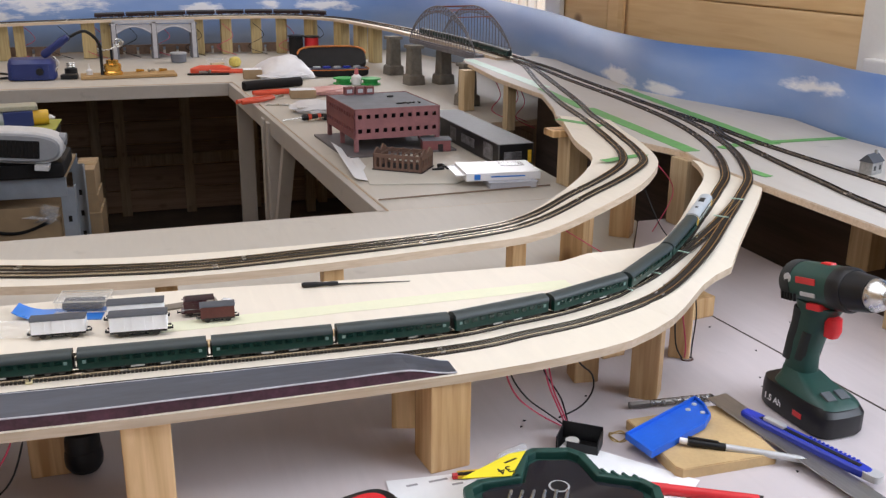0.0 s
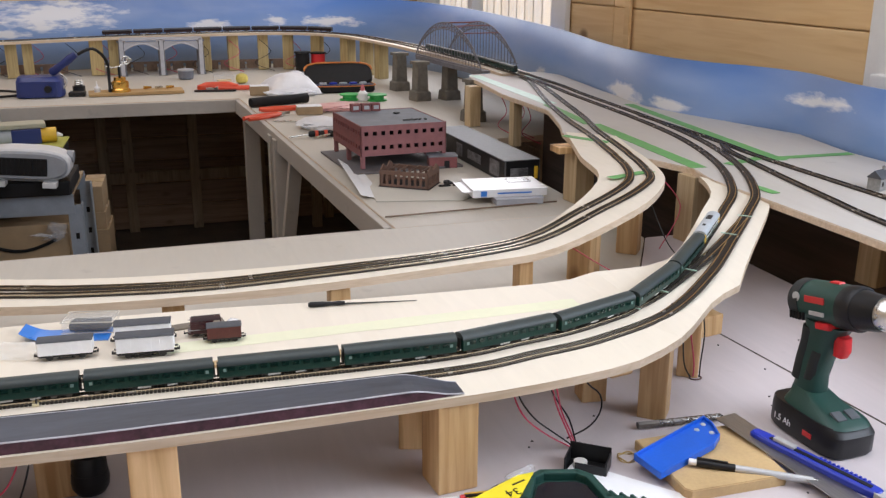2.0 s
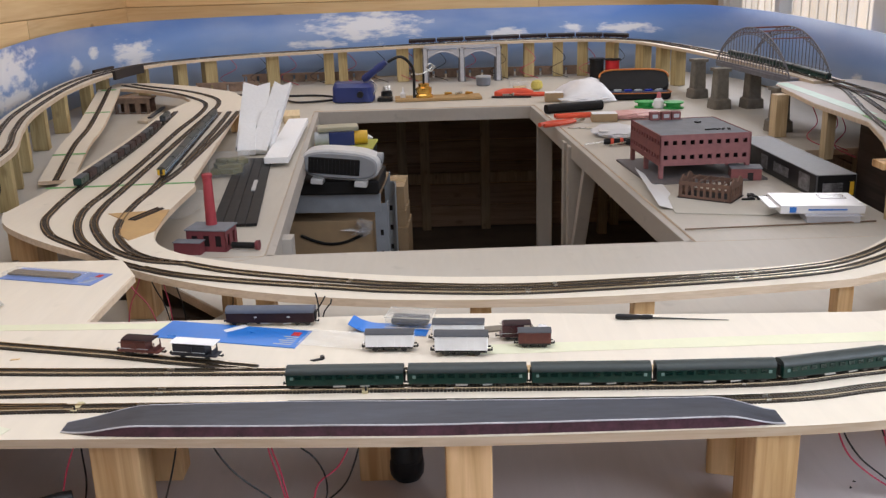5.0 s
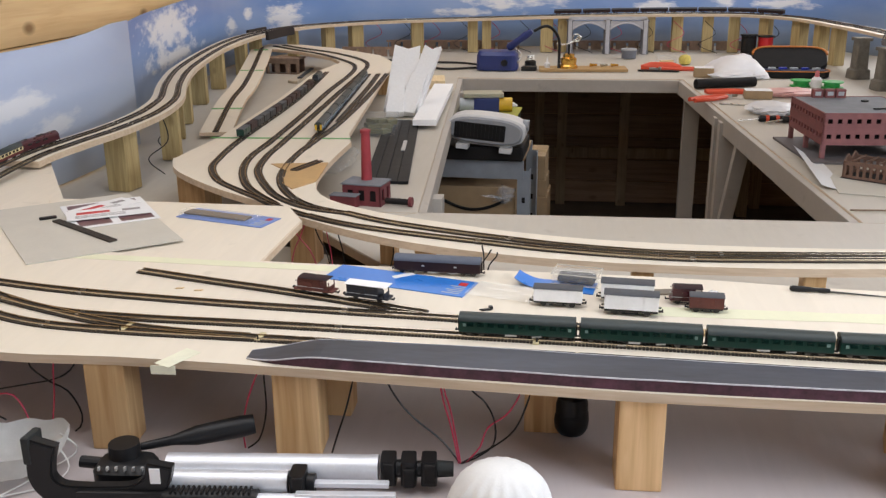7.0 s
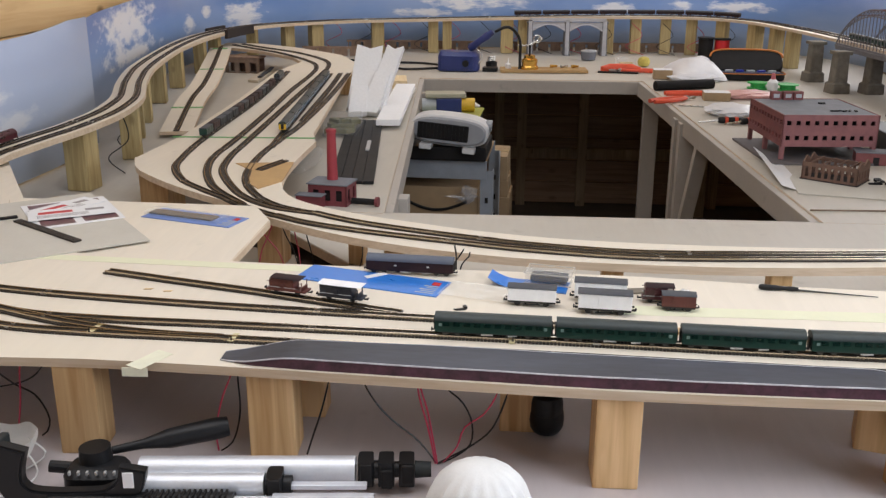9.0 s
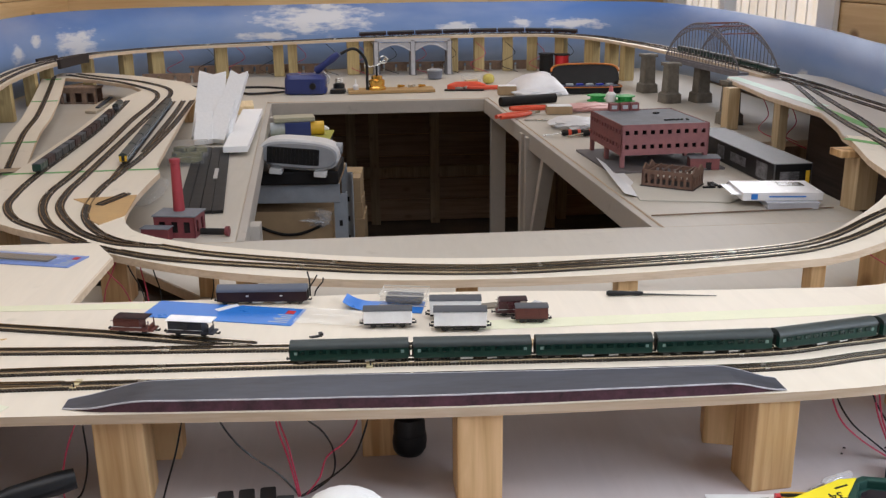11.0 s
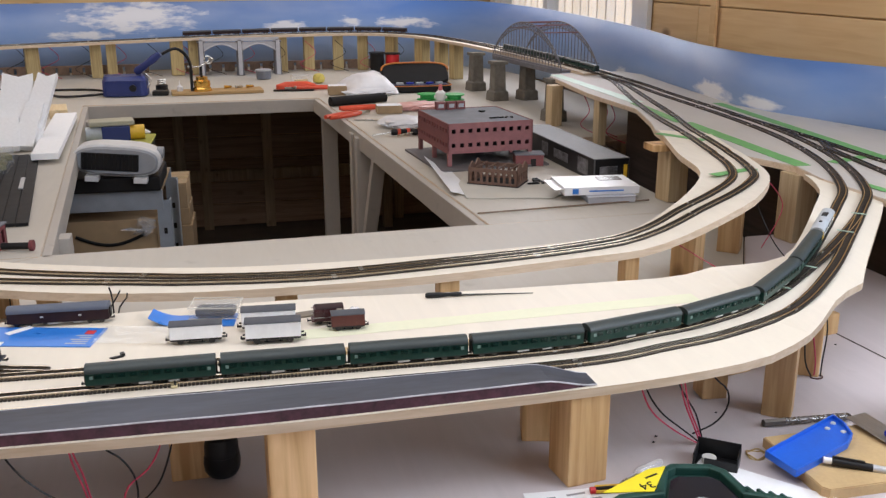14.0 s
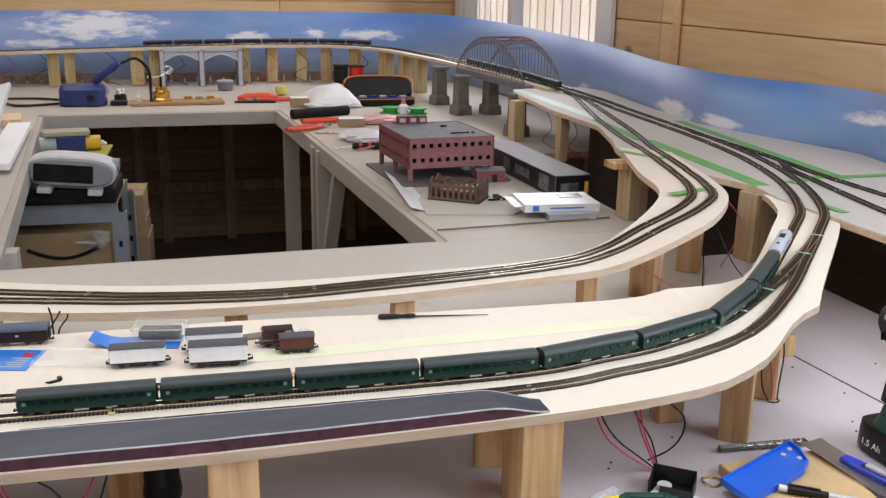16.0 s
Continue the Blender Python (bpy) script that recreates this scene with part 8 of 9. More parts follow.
tagged(o, "black plastic strip in front of the orange tool", "plastic strip")
GREEN_PL = surface("bright_green_plastic", (0.02, 0.36, 0.07), 0.4, 0, 0.1, 30, 300, 0.04)
for x, y in ((0.80, 3.70), (0.90, 3.66)):
    q = thing("solder_reel", pose(x, y, T), "bright green plastic reel", "reel", "green reels")
    part("flange", lathe([(0.040, 0), (0.040, 0.004), (0.030, 0.0045)], 24), GREEN_PL, q, "", True)
    part("core", lathe([(0.028, 0.004), (0.028, 0.020)], 24), GREEN_PL, q, "", True)
    part("upper_flange", lathe([(0.030, 0.0195), (0.040, 0.020), (0.040, 0.024), (0.012, 0.0245)], 24), GREEN_PL, q, "", True)
q = thing("glue_bottle", pose(0.845, 3.665, T), "small white glue bottle with a pink cap", "bottle")
part("bottle", lathe([(0.018, 0), (0.020, 0.003), (0.020, 0.030), (0.010, 0.040)], 18), LABEL_WHITE, q, "", True)
part("cap", lathe([(0.009, 0.039), (0.008, 0.052), (0.005, 0.062)], 14), surface("pink_plastic", (0.60, 0.16, 0.18), 0.4), q, "", True)
for k, (x, y, r) in enumerate(((0.50, 2.93, 4), (0.565, 2.915, 20))):
    q = thing("screwdriver", pose(x, y, T + 0.010, 0, 0, r), "black and orange handled screwdriver", "screwdriver", "screwdrivers")
    part("handle", lathe([(0.007, 0), (0.010, 0.006), (0.009, 0.040), (0.010, 0.070), (0.006, 0.082)], 14, None, pose(0, 0, 0, 0, 90, 0)), BLACK, q, "", True)
    for d in (0.02, 0.05):
        part("band", acyl((d, 0, 0), (d + 0.010, 0, 0), 0.0102, None, 14), ORANGE, q)
    part("blade", acyl((-0.06, 0, -0.006), (0.002, 0, 0), 0.0028, None, 8), STEEL, q)
crumple("plastic_bag", pose(0.57, 3.10, T), (0.14, 0.18, 0.035), "crumpled clear plastic bag of small parts", BAG, "plastic bag", 8.0)
crumple("plastic_bag", pose(0.70, 3.45, T), (0.20, 0.10, 0.030), "crumpled pinkish plastic wrapper", glass("pink_wrapper", (0.80, 0.45, 0.42), 0.3, 0.8), "plastic bag", 12.0)
o = obj("metal_rule", abox((0, 0, 0.002), (0.26, 0.016, 0.003), 0, 0.0005), STEEL)
o.matrix_world = pose(0.56, 3.22, T, 0, 0, -18)
tagged(o, "narrow steel rule on the far part of the baseboard", "steel rule")

# ---------------------------------------------------------------- far baseboard
NAVY = surface("navy_blue_case", (0.020, 0.035, 0.16), 0.4, 0, 0.1, 20, 200, 0.05)
ss = thing("soldering_station", pose(-0.362, 4.13, T, 0, 0, -4) @ Matrix.Scale(1.05, 4), "navy blue soldering station with its iron in the stand", "soldering station")
part("case", loft([(0, 0, 0, 0.080, 0.055), (0, 0, 0.004, 0.084, 0.060), (0, 0, 0.060, 0.082, 0.058), (-0.005, 0.006, 0.076, 0.072, 0.046)], None, 24, 5), NAVY, ss, "", True)
part("front_panel", abox((0.0, -0.060, 0.036), (0.13, 0.003, 0.052), 0, 0.001), NAVY, ss)
part("dial", acyl((0.035, -0.060, 0.034), (0.035, -0.074, 0.034), 0.013, None, 16), BLACK, ss)
part("stand", tube(curve_through([(0.075, -0.02, 0.02), (0.095, 0.0, 0.06), (0.06, 0.01, 0.10), (0.10, 0.02, 0.13)], 0.01), 0.004, 8), STEEL, ss, "", True)
part("iron_handle", lathe([(0.010, 0), (0.016, 0.01), (0.013, 0.06), (0.016, 0.09), (0.011, 0.12)], 14, None, pose(0.040, 0.0, 0.085, 0, 54, 0)), NAVY, ss, "", True)
part("iron_cable", tube(curve_through([(0.145, 0.0, 0.155), (0.20, 0.0, 0.175), (0.245, 0.0, 0.13), (0.25, -0.01, 0.05), (0.25, -0.02, 0.012)], 0.01), 0.006, 8), BLACK, ss, "", True)
part("sponge_tray", abox((0.13, -0.01, 0.008), (0.06, 0.05, 0.016), 0, 0.003), BLACK, ss)
for k, pts in enumerate((((-0.44, 4.15, 0.905), (-0.60, 4.10, 0.905), (-0.72, 4.25, 0.905), (-0.95, 4.20, 0.905)), ((-0.43, 4.20, 0.908), (-0.55, 4.32, 0.905), (-0.80, 4.35, 0.905), (-1.0, 4.5, 0.905)))):
    tagged(obj("mains_cable", tube(curve_through(pts, 0.02), 0.005, 8), BLACK, None, "", True), "black mains cable of the soldering station", "cable", "cables")
o = obj("cutting_board", abox((0, 0, 0.006), (0.37, 0.12, 0.012), 0, 0.002), timber("worn_board", (0.46, 0.30, 0.13), (0.36, 0.22, 0.09), "x", 0.6, 0.6, 0.2))
o.matrix_world = pose(0.0, 4.12, T, 0, 0, 3)
tagged(o, "worn brown wooden work board at the edge of the well", "wooden board")
BRASS = surface("polished_brass", (0.70, 0.42, 0.10), 0.22, 1.0, 0.1, 40, 300, 0.03)
bs = thing("clamp_stand", pose(-0.06, 4.10, T + 0.012), "brass and steel jointed clamp stand with magnifier", "clamp stand")
part("base", lathe([(0.038, 0), (0.038, 0.010), (0.032, 0.016), (0.034, 0.028), (0.034, 0.040), (0.024, 0.046), (0.024, 0.058), (0.008, 0.062)], 24), BRASS, bs, "", True)
part("column", acyl((0, 0, 0.036), (0, 0, 0.10), 0.005, None, 12), BLACK, bs, "", True)
for s in (-1, 1):
    part("arm", acyl((0, 0, 0.10), (0.036 * s, 0.01, 0.108 + 0.014 * s), 0.0035, None, 10), STEEL, bs, "", True)
    part("clip", abox((0.042 * s, 0.01, 0.112 + 0.014 * s), (0.022, 0.008, 0.010), 0, 0.002), STEEL, bs)
part("lens_ring", tube([Vector((0.030 + 0.015 * math.cos(a), 0.0, 0.125 + 0.015 * math.sin(a))) for a in [i * 0.25 for i in range(27)]], 0.003, 6), STEEL, bs, "", True)
for k in range(3):
    o = obj("metal_fitting", acyl((0.03 + 0.045 * k, 4.14, T + 0.020), (0.06 + 0.045 * k, 4.15, T + 0.020), 0.007, 0.004, 12), STEEL if k % 2 else BRASS, None, "", True)
    tagged(o, "small bright metal fitting on the work board", "fitting", "fittings")
q = thing("tip_cleaner", pose(-0.225, 4.22, T), "small steel tip cleaner in a dark pot", "tip cleaner")
part("pot", lathe([(0.022, 0), (0.025, 0.003), (0.025, 0.026), (0.020, 0.028)], 20), BLACK, q, "", True)
part("coil", tube([Vector((0.016 * math.cos(a), 0.016 * math.sin(a), 0.028 + 0.0012 * a)) for a in [i * 0.35 for i in range(54)]], 0.003, 6), STEEL, q, "", True)
q = thing("flux_bottle", pose(-0.150, 4.11, T), "tiny white bottle with a pointed nozzle", "bottle")
part("bottle", lathe([(0.011, 0), (0.012, 0.002), (0.012, 0.030), (0.005, 0.036)], 16), LABEL_WHITE, q, "", True)
part("nozzle", lathe([(0.004, 0.0355), (0.0015, 0.056)], 12), LABEL_WHITE, q, "", True)
q = thing("grey_tub", pose(0.222, 4.57, T), "small grey plastic tub with a rim", "tub")
part("tub", lathe([(0.028, 0), (0.033, 0.002), (0.036, 0.038), (0.034, 0.040), (0.030, 0.010)], 22), surface("grey_plastic", (0.15, 0.16, 0.19), 0.5), q, "", True)
part("lid", lathe([(0.037, 0.038), (0.038, 0.044), (0.030, 0.046)], 22), surface("pale_grey_plastic", (0.42, 0.43, 0.45), 0.5), q, "", True)
for x, col, lab, h in ((0.785, BLACK_MATT, "black wire spool", 0.10), (0.862, RED_PL, "red wire spool", 0.095)):
    q = thing("wire_spool", pose(x, 4.86 - 0.16, T), lab + " standing under the viaduct", "wire spool", "wire spools")
    part("winding", lathe([(0.034, 0.006), (0.034, h - 0.006)], 20), col, q, "", True)
    part("flange", lathe([(0.040, 0), (0.040, 0.006), (0.034, 0.007)], 20), BLACK, q, "", True)
    part("flange", lathe([(0.034, h - 0.007), (0.040, h - 0.006), (0.040, h), (0.012, h + 0.001)], 20), BLACK, q, "", True)
o = obj("string_ball", lathe([(0.010, 0), (0.024, 0.006), (0.028, 0.022), (0.022, 0.038), (0.008, 0.044)], 18), surface("yellow_twine", (0.60, 0.50, 0.12), 0.8, 0, 0.25, 120, 500, 0.5), None, "", True)
o.location = (0.451, 4.34, T)
tagged(o, "small ball of yellow twine", "twine")
WEATHERED = surface("weathered_brick_card", (0.27, 0.185, 0.135), 0.85, 0, 0.3, 40, 300, 0.3)
for x0, x1, y in ((0.34, 0.80, 4.94), (-1.10, -0.30, 4.95), (-1.15, -0.85, 4.6), (-0.2, 0.30, 4.95)):
    bm = bmesh.new()
    n = int((x1 - x0) / 0.06)
    for i in range(n):
        box(bm, (x0 + (x1 - x0) * (i + 0.5) / n, y, T + 0.018), ((x1 - x0) / n - 0.012, 0.012, 0.034))
    box(bm, ((x0 + x1) / 2, y, T + 0.040), (x1 - x0, 0.016, 0.010))
    tagged(obj("model_wall", bm, WEATHERED), "low brown brick model retaining wall under the viaduct", "model wall", "model walls")
q = thing("scrap_tray", pose(0.38, 4.42, T), "clear plastic tray with small scraps", "plastic tray")
part("tray", abox((0, 0, 0.015), (0.09, 0.06, 0.03), 0, 0.003), CLEAR, q)
part("wood_scrap", abox((0.0, 0.0, 0.006), (0.06, 0.02, 0.008), 20), STRIP, q)

# grey girder arches of the back viaduct
GIRDER = surface("grey_blue_girder_plastic", (0.46, 0.46, 0.49), 0.55, 0, 0.12, 40, 300, 0.1)
va = thing("model_viaduct", pose(0.128, 4.775, T), "grey plastic model viaduct with girder arches on stone piers", "model viaduct")
for k, x in enumerate((-0.18, 0.0, 0.18)):
    pr = part("pier", loft([(x, 0.03, 0, 0.020, 0.060), (x, 0.03, 0.010, 0.017, 0.055), (x, 0.03, 0.150, 0.014, 0.050), (x, 0.03, 0.158, 0.020, 0.058)], None, 16, 8), surface("grey_stone_pier", (0.16, 0.155, 0.165), 0.8, 0, 0.25, 60, 300, 0.3) if k == 0 else bpy.data.materials["grey_stone_pier"], va)
    part("pilaster", abox((x, -0.028, 0.085), (0.018, 0.010, 0.17), 0, 0.001), GIRDER, va)
for c in (-0.09, 0.09):
    pts = [(c - 0.078 + 0.156 * i / 16, 0.118 + 0.030 * math.sin(math.pi * i / 16)) for i in range(17)]
    bm = prism(pts + [(c + 0.078, 0.158), (c - 0.078, 0.158)], -0.006, 0.0)
    bmesh.ops.transform(bm, matrix=Matrix.Translation((0, -0.026, 0)) @ Matrix.Rotation(radians(90), 4, "X"), verts=bm.verts[:])
    part("spandrel", bm, GIRDER, va)
    part("arch_rib", tube([Vector((x, -0.030, z)) for x, z in pts], 0.0035, 6), GIRDER, va, "", True)
part("parapet", abox((0, -0.030, 0.170), (0.37, 0.006, 0.016), 0, 0.001), GIRDER, va)

# stone piers and the lattice bowstring bridge
PIER = surface("weathered_stone_pier", (0.165, 0.148, 0.122), 0.85, 0, 0.3, 50, 300, 0.4)
for x, y, h in ((1.070, 3.94, 0.158), (1.067, 3.625, 0.152), (1.188, 3.62, 0.152), (1.100, 3.09, 0.144)):
    q = thing("model_pier", pose(x, y, T - 0.001, 0, 0, 8), "tapered dark stone model bridge pier", "model pier", "bridge piers")
    part("plinth", loft([(0, 0, 0, 0.036, 0.038), (0, 0, 0.034, 0.034, 0.036), (0, 0, 0.040, 0.027, 0.029)], None, 16, 9), PIER, q)
    part("shaft", loft([(0, 0, 0.039, 0.026, 0.028), (0, 0, h - 0.012, 0.023, 0.025)], None, 16, 9), PIER, q)
    part("cap", abox((0, 0, h - 0.006), (0.060, 0.060, 0.012), 0, 0.001), PIER, q)
IRON = surface("rust_grey_lattice_plastic", (0.17, 0.165, 0.185), 0.65, 0, 0.25, 60, 300, 0.1)
br = thing("model_truss_bridge", pose(1.220, 3.55, 1.053, 0, 0, 4.5), "grey-brown lattice bowstring model truss bridge", "model bridge")
LB, HB = 0.65, 0.145
part("deck_plate", abox((0, 0, -0.004), (0.155, LB, 0.007), 0, 0.001), IRON, br)
for s in (-1, 1):
    x = s * 0.072
    def arch(t, off=0.0):
        return Vector((x, -LB / 2 + LB * t, 0.004 + (HB - off) * (1 - (2 * t - 1) ** 2) ** 0.8))
    tr = part("truss", tube([arch(i / 30) for i in range(31)], 0.0024, 6), IRON, br, "", True)
    part("inner_chord", tube([arch(0.05 + 0.9 * i / 30, 0.024) for i in range(31)], 0.0026, 6), IRON, tr, "", True)
    part("bottom_girder", abox((x, 0, -0.006), (0.006, LB, 0.024), 0, 0.001), IRON, tr)
    part("hand_rail", abox((x + s * 0.004, 0, 0.020), (0.0016, LB, 0.0016)), IRON, tr)
    for i in range(1, 24):
        t = i / 24
        p, p2 = arch(t), arch(min(1, t + 1 / 24), 0.024)
        part("hanger", tube([Vector((x, p.y, 0.002)), p], 0.0016, 5), IRON, tr)
        if 2 < i < 22:
            part("lattice", tube([arch(t), arch(t + 1 / 24, 0.024)], 0.0015, 5), IRON, tr)
            part("lattice", tube([arch(t + 1 / 24), arch(t, 0.024)], 0.0015, 5), IRON, tr)
for t in (0.25, 0.37, 0.5, 0.63, 0.75):
    z = 0.004 + HB * (1 - (2 * t - 1) ** 2) ** 0.8
    part("top_brace", tube([Vector((-0.072, -LB / 2 + LB * t, z)), Vector((0.072, -LB / 2 + LB * t, z))], 0.002, 5), surface("rust_red_plastic", (0.22, 0.08, 0.07), 0.6) if t == 0.25 else bpy.data.materials["rust_red_plastic"], br)

# ---------------------------------------------------------------- left-hand baseboard
tn = thing("model_overbridge", pose(0, 0, 0), "dark brown girder bridge carrying the viaduct over the yard throat", "model bridge")
DARKB = surface("dark_sooty_brick", (0.030, 0.022, 0.020), 0.8, 0, 0.3, 60, 300, 0.2)
span = [p for p in LOOP if p.x < -1.25 and 4.06 < p.y < 4.42]
for a, b, hi, y0, y1 in ((-0.042, -0.030, 0.011, 4.13, 4.29), (0.074, 0.088, 0.013, 4.07, 4.34)):
    part("girder", sweep([p for p in span if y0 < p.y < y1], [(a, hi), (a, -0.024), (b, -0.024), (b, hi)]), DARKB, tn)
for p in (span[2], span[-3]):
    part("abutment", abox((p.x + 0.02, p.y, (T + p.z - 0.014) / 2), (0.045, 0.045, p.z - 0.014 - T), 0, 0.001), POST_OLD, tn)

fb = thing("model_boiler_house", pose(-0.490, 1.915, T - 0.001, 0, 0, -10) @ Matrix.Diagonal((0.93, 0.93, 0.95, 1)), "dark red brick model boiler house with a tall chimney", "model building")
MRED = surface("maroon_red_brick_plastic", (0.165, 0.034, 0.040), 0.6, 0, 0.2, 60, 400, 0.25)
part("main_wall", pierced(0.090, 0.046, 3, 1, 0.014, 0.024, 0.003, 0.018, 0.5), MRED, fb).location = (-0.045, -0.032, 0)
w = part("side_wall", pierced(0.066, 0.046, 2, 1, 0.013, 0.026, 0.003, 0.018, 0.5), MRED, fb)
w.matrix_local = Matrix.Translation((0.045, -0.032, 0)) @ Matrix.Rotation(radians(90), 4, "Z")
part("rear_wall", abox((0.0, 0.032, 0.023), (0.090, 0.003, 0.046)), MRED, fb)
part("left_wall", abox((-0.0435, 0.0, 0.023), (0.003, 0.061, 0.046)), MRED, fb)
# added dark filling behind the openings, painted as interior shade
part("shade_block", abox((0, 0, 0.020), (0.076, 0.050, 0.036)), INTERIOR_SHADE, fb)
part("roof", abox((0, 0, 0.0475), (0.096, 0.070, 0.003), 0, 0.0006), ROOF_FELT, fb)
part("annex", abox((-0.034, -0.046, 0.013), (0.060, 0.026, 0.026), 0, 0.0006), MRED, fb)
part("annex_roof", abox((-0.034, -0.046, 0.0268), (0.064, 0.030, 0.002), 0, 0.0005), ROOF_FELT, fb)
part("chimney", lathe([(0.0125, 0.0), (0.0125, 0.03), (0.0100, 0.152), (0.0115, 0.153), (0.0115, 0.160), (0.009, 0.161)], 16, None, Matrix.Translation((-0.004, 0.014, 0.0))), surface("bright_red_chimney_brick", (0.34, 0.040, 0.050), 0.6, 0, 0.15, 60, 400, 0.2), fb, "", True)
part("boiler", acyl((0.050, -0.010, 0.010), (0.105, -0.010, 0.010), 0.007, None, 14), BLACK_MATT, fb, "", True)
part("boiler_end", acyl((0.105, -0.010, 0.011), (0.112, -0.010, 0.011), 0.011, None, 16), MRED, fb, "", True)

for k in range(4):
    o = obj("track_strip", abox((0, 0, 0.0035), (0.0245, 0.78, 0.007), 0, 0.001), BLACK_MATT)
    o.matrix_world = pose(-0.560 + 0.0255 * k, 2.46, T, 0, 0, 6.5)
    tagged(o, "length of black plastic track base lying on the baseboard", "track strip", "black track strips")
o = obj("metal_bar", abox((0, 0, 0.002), (0.010, 0.12, 0.004), 0, 0.0005), SILVER_PRINT)
o.matrix_world = pose(-0.497, 2.45, T + 0.008, 0, 0, 6)
tagged(o, "short silvery bar on the black strips", "metal bar")
FOAM = surface("white_polystyrene", (0.90, 0.90, 0.90), 0.8, 0, 0.04, 120, 500, 0.25)
for k, (x, y, s, r, rz) in enumerate(((-0.602, 2.98, (0.094, 0.026, 0.240), (-36, 7, 0), 6), (-0.563, 2.97, (0.060, 0.024, 0.250), (-38, 11, 0), -8), (-0.604, 2.92, (0.055, 0.024, 0.115), (-48, 2, 0), 4), (-0.570, 2.935, (0.055, 0.024, 0.160), (-44, 10, 0), -6))):
    bm = prism([(-s[0] / 2, 0), (s[0] / 2, 0.004), (s[0] * 0.46, s[2]), (s[0] * 0.05, s[2] * 0.93), (-s[0] * 0.42, s[2] * 0.97)], 0, s[1], None, 0.001)
    bmesh.ops.transform(bm, matrix=Matrix.Rotation(radians(90), 4, "X"), verts=bm.verts[:])
    o = obj("polystyrene_piece", bm, FOAM)
    o.matrix_world = pose(x, y, T + 0.001, *r[:2], rz)
    tagged(o, "broken white polystyrene packing leaning upright", "polystyrene", "polystyrene pieces")
o = obj("polystyrene_sheet", abox((0, 0, 0.010), (0.070, 0.75, 0.018), 0, 0.002), FOAM)
o.matrix_world = pose(-0.500, 3.105, T + 0.010, 0, 0, 2.6)
tagged(o, "flat white polystyrene sheet at the edge of the well", "polystyrene")
q = thing("clear_box", pose(-0.603, 2.66, T, 0, 0, 3), "clear plastic box with olive-coloured parts", "plastic box")
part("tub", abox((0, 0, 0.027), (0.10, 0.12, 0.054), 0, 0.003), CLEAR, q)
for k in range(9):
    part("contents", abox((-0.032 + 0.008 * k, -0.030 + 0.022 * (k % 3), 0.014 + 0.010 * (k % 3)), (0.028, 0.042, 0.014), 25 * k, 0.002), surface("olive_plastic", (0.16, 0.15, 0.06), 0.6) if k == 0 else bpy.data.materials["olive_plastic"], q)
PALE_OFFCUT = timber("pale_offcut", (0.72, 0.58, 0.36), (0.62, 0.47, 0.26), "y", 0.6, 0.6, 0.2)
for x, y, s in ((-0.56, 3.62, (0.06, 0.16, 0.03)), (-0.66, 3.42, (0.04, 0.07, 0.05)), (-0.64, 3.70, (0.16, 0.05, 0.02))):
    o = obj("wood_block", abox((0, 0, s[2] / 2), s, 0, 0.002), PALE_OFFCUT)
    o.matrix_world = pose(x, y, T, 0, 0, 8)
    tagged(o, "pine offcut lying on the baseboard", "wood block", "pine offcuts")
crumple("plastic_bag", pose(-0.63, 2.25, T), (0.08, 0.24, 0.03), "clear plastic wrapping beside the yard", CLEAR, "plastic bag", 15.0)
o = obj("card_base", prism([(-1.158, 3.66), (-1.113, 3.64), (-1.112, 3.96), (-1.178, 4.12)], 0, 0.010), surface("pale_card_base", (0.55, 0.48, 0.38), 0.7))
o.location.z = T
tagged(o, "pale card scenery base on the baseboard", "card strip")
o = obj("plastic_strip", abox((0, 0, 0.004), (0.016, 0.30, 0.006), 0, 0.001), GREY_DARK)
o.matrix_world = pose(-1.138, 3.86, T + 0.0095, 0, 0, 5)
tagged(o, "dull grey plastic strip lying on the pale card", "plastic strip")
bw = thing("model_arches", pose(-1.335, 3.95, T - 0.002, 0, 0, -8), "small brown brick model arches below the viaduct", "model building")
part("front_wall", pierced(0.15, 0.060, 3, 1, 0.030, 0.040, 0.010, 0.026, 0.38), WEATHERED, bw)
part("back_wall", abox((0.075, 0.060, 0.030), (0.15, 0.008, 0.060)), BROWN_BRICK, bw)
part("slab", abox((0.075, 0.032, 0.064), (0.16, 0.075, 0.007), 0, 0.001), WEATHERED, bw)
o = obj("tape_strip", abox((0, 0, 0.0004), (0.060, 0.030, 0.0005)), GREEN_TAPE)
c = min(ramp, key=lambda p: abs(p.y - 4.03))
o.matrix_world = pose(c.x, c.y, c.z + 0.0001, 2.4, 0, 12)
tagged(o, "strip of green masking tape at the top of the ramp", "tape", "tape strips")

# ---------------------------------------------------------------- shelf and boxes down in the well
ZS = 0.738
GALV = surface("galvanised_grey_steel", (0.34, 0.38, 0.43), 0.45, 0.4, 0.12, 30, 300, 0.05)
sh = thing("metal_shelving", pose(-0.355, 3.10, 0.0, 0, 0, -3), "grey steel boltless shelving unit down in the well", "shelving")
for x in (-0.165, 0.165):
    for y in (-0.16, 0.16):
        u = part("upright", box(abox((x, y, 0.365), (0.040, 0.003, 0.74)), (x + (0.0185 if x > 0 else -0.0185), y + (0.018 if y < 0 else -0.018), 0.365), (0.003, 0.036, 0.74)), GALV, sh)
        for k in range(9):
            part("slot", abox((x, y - 0.002, 0.08 + 0.07 * k), (0.010, 0.002, 0.018)), BLACK_MATT, u)
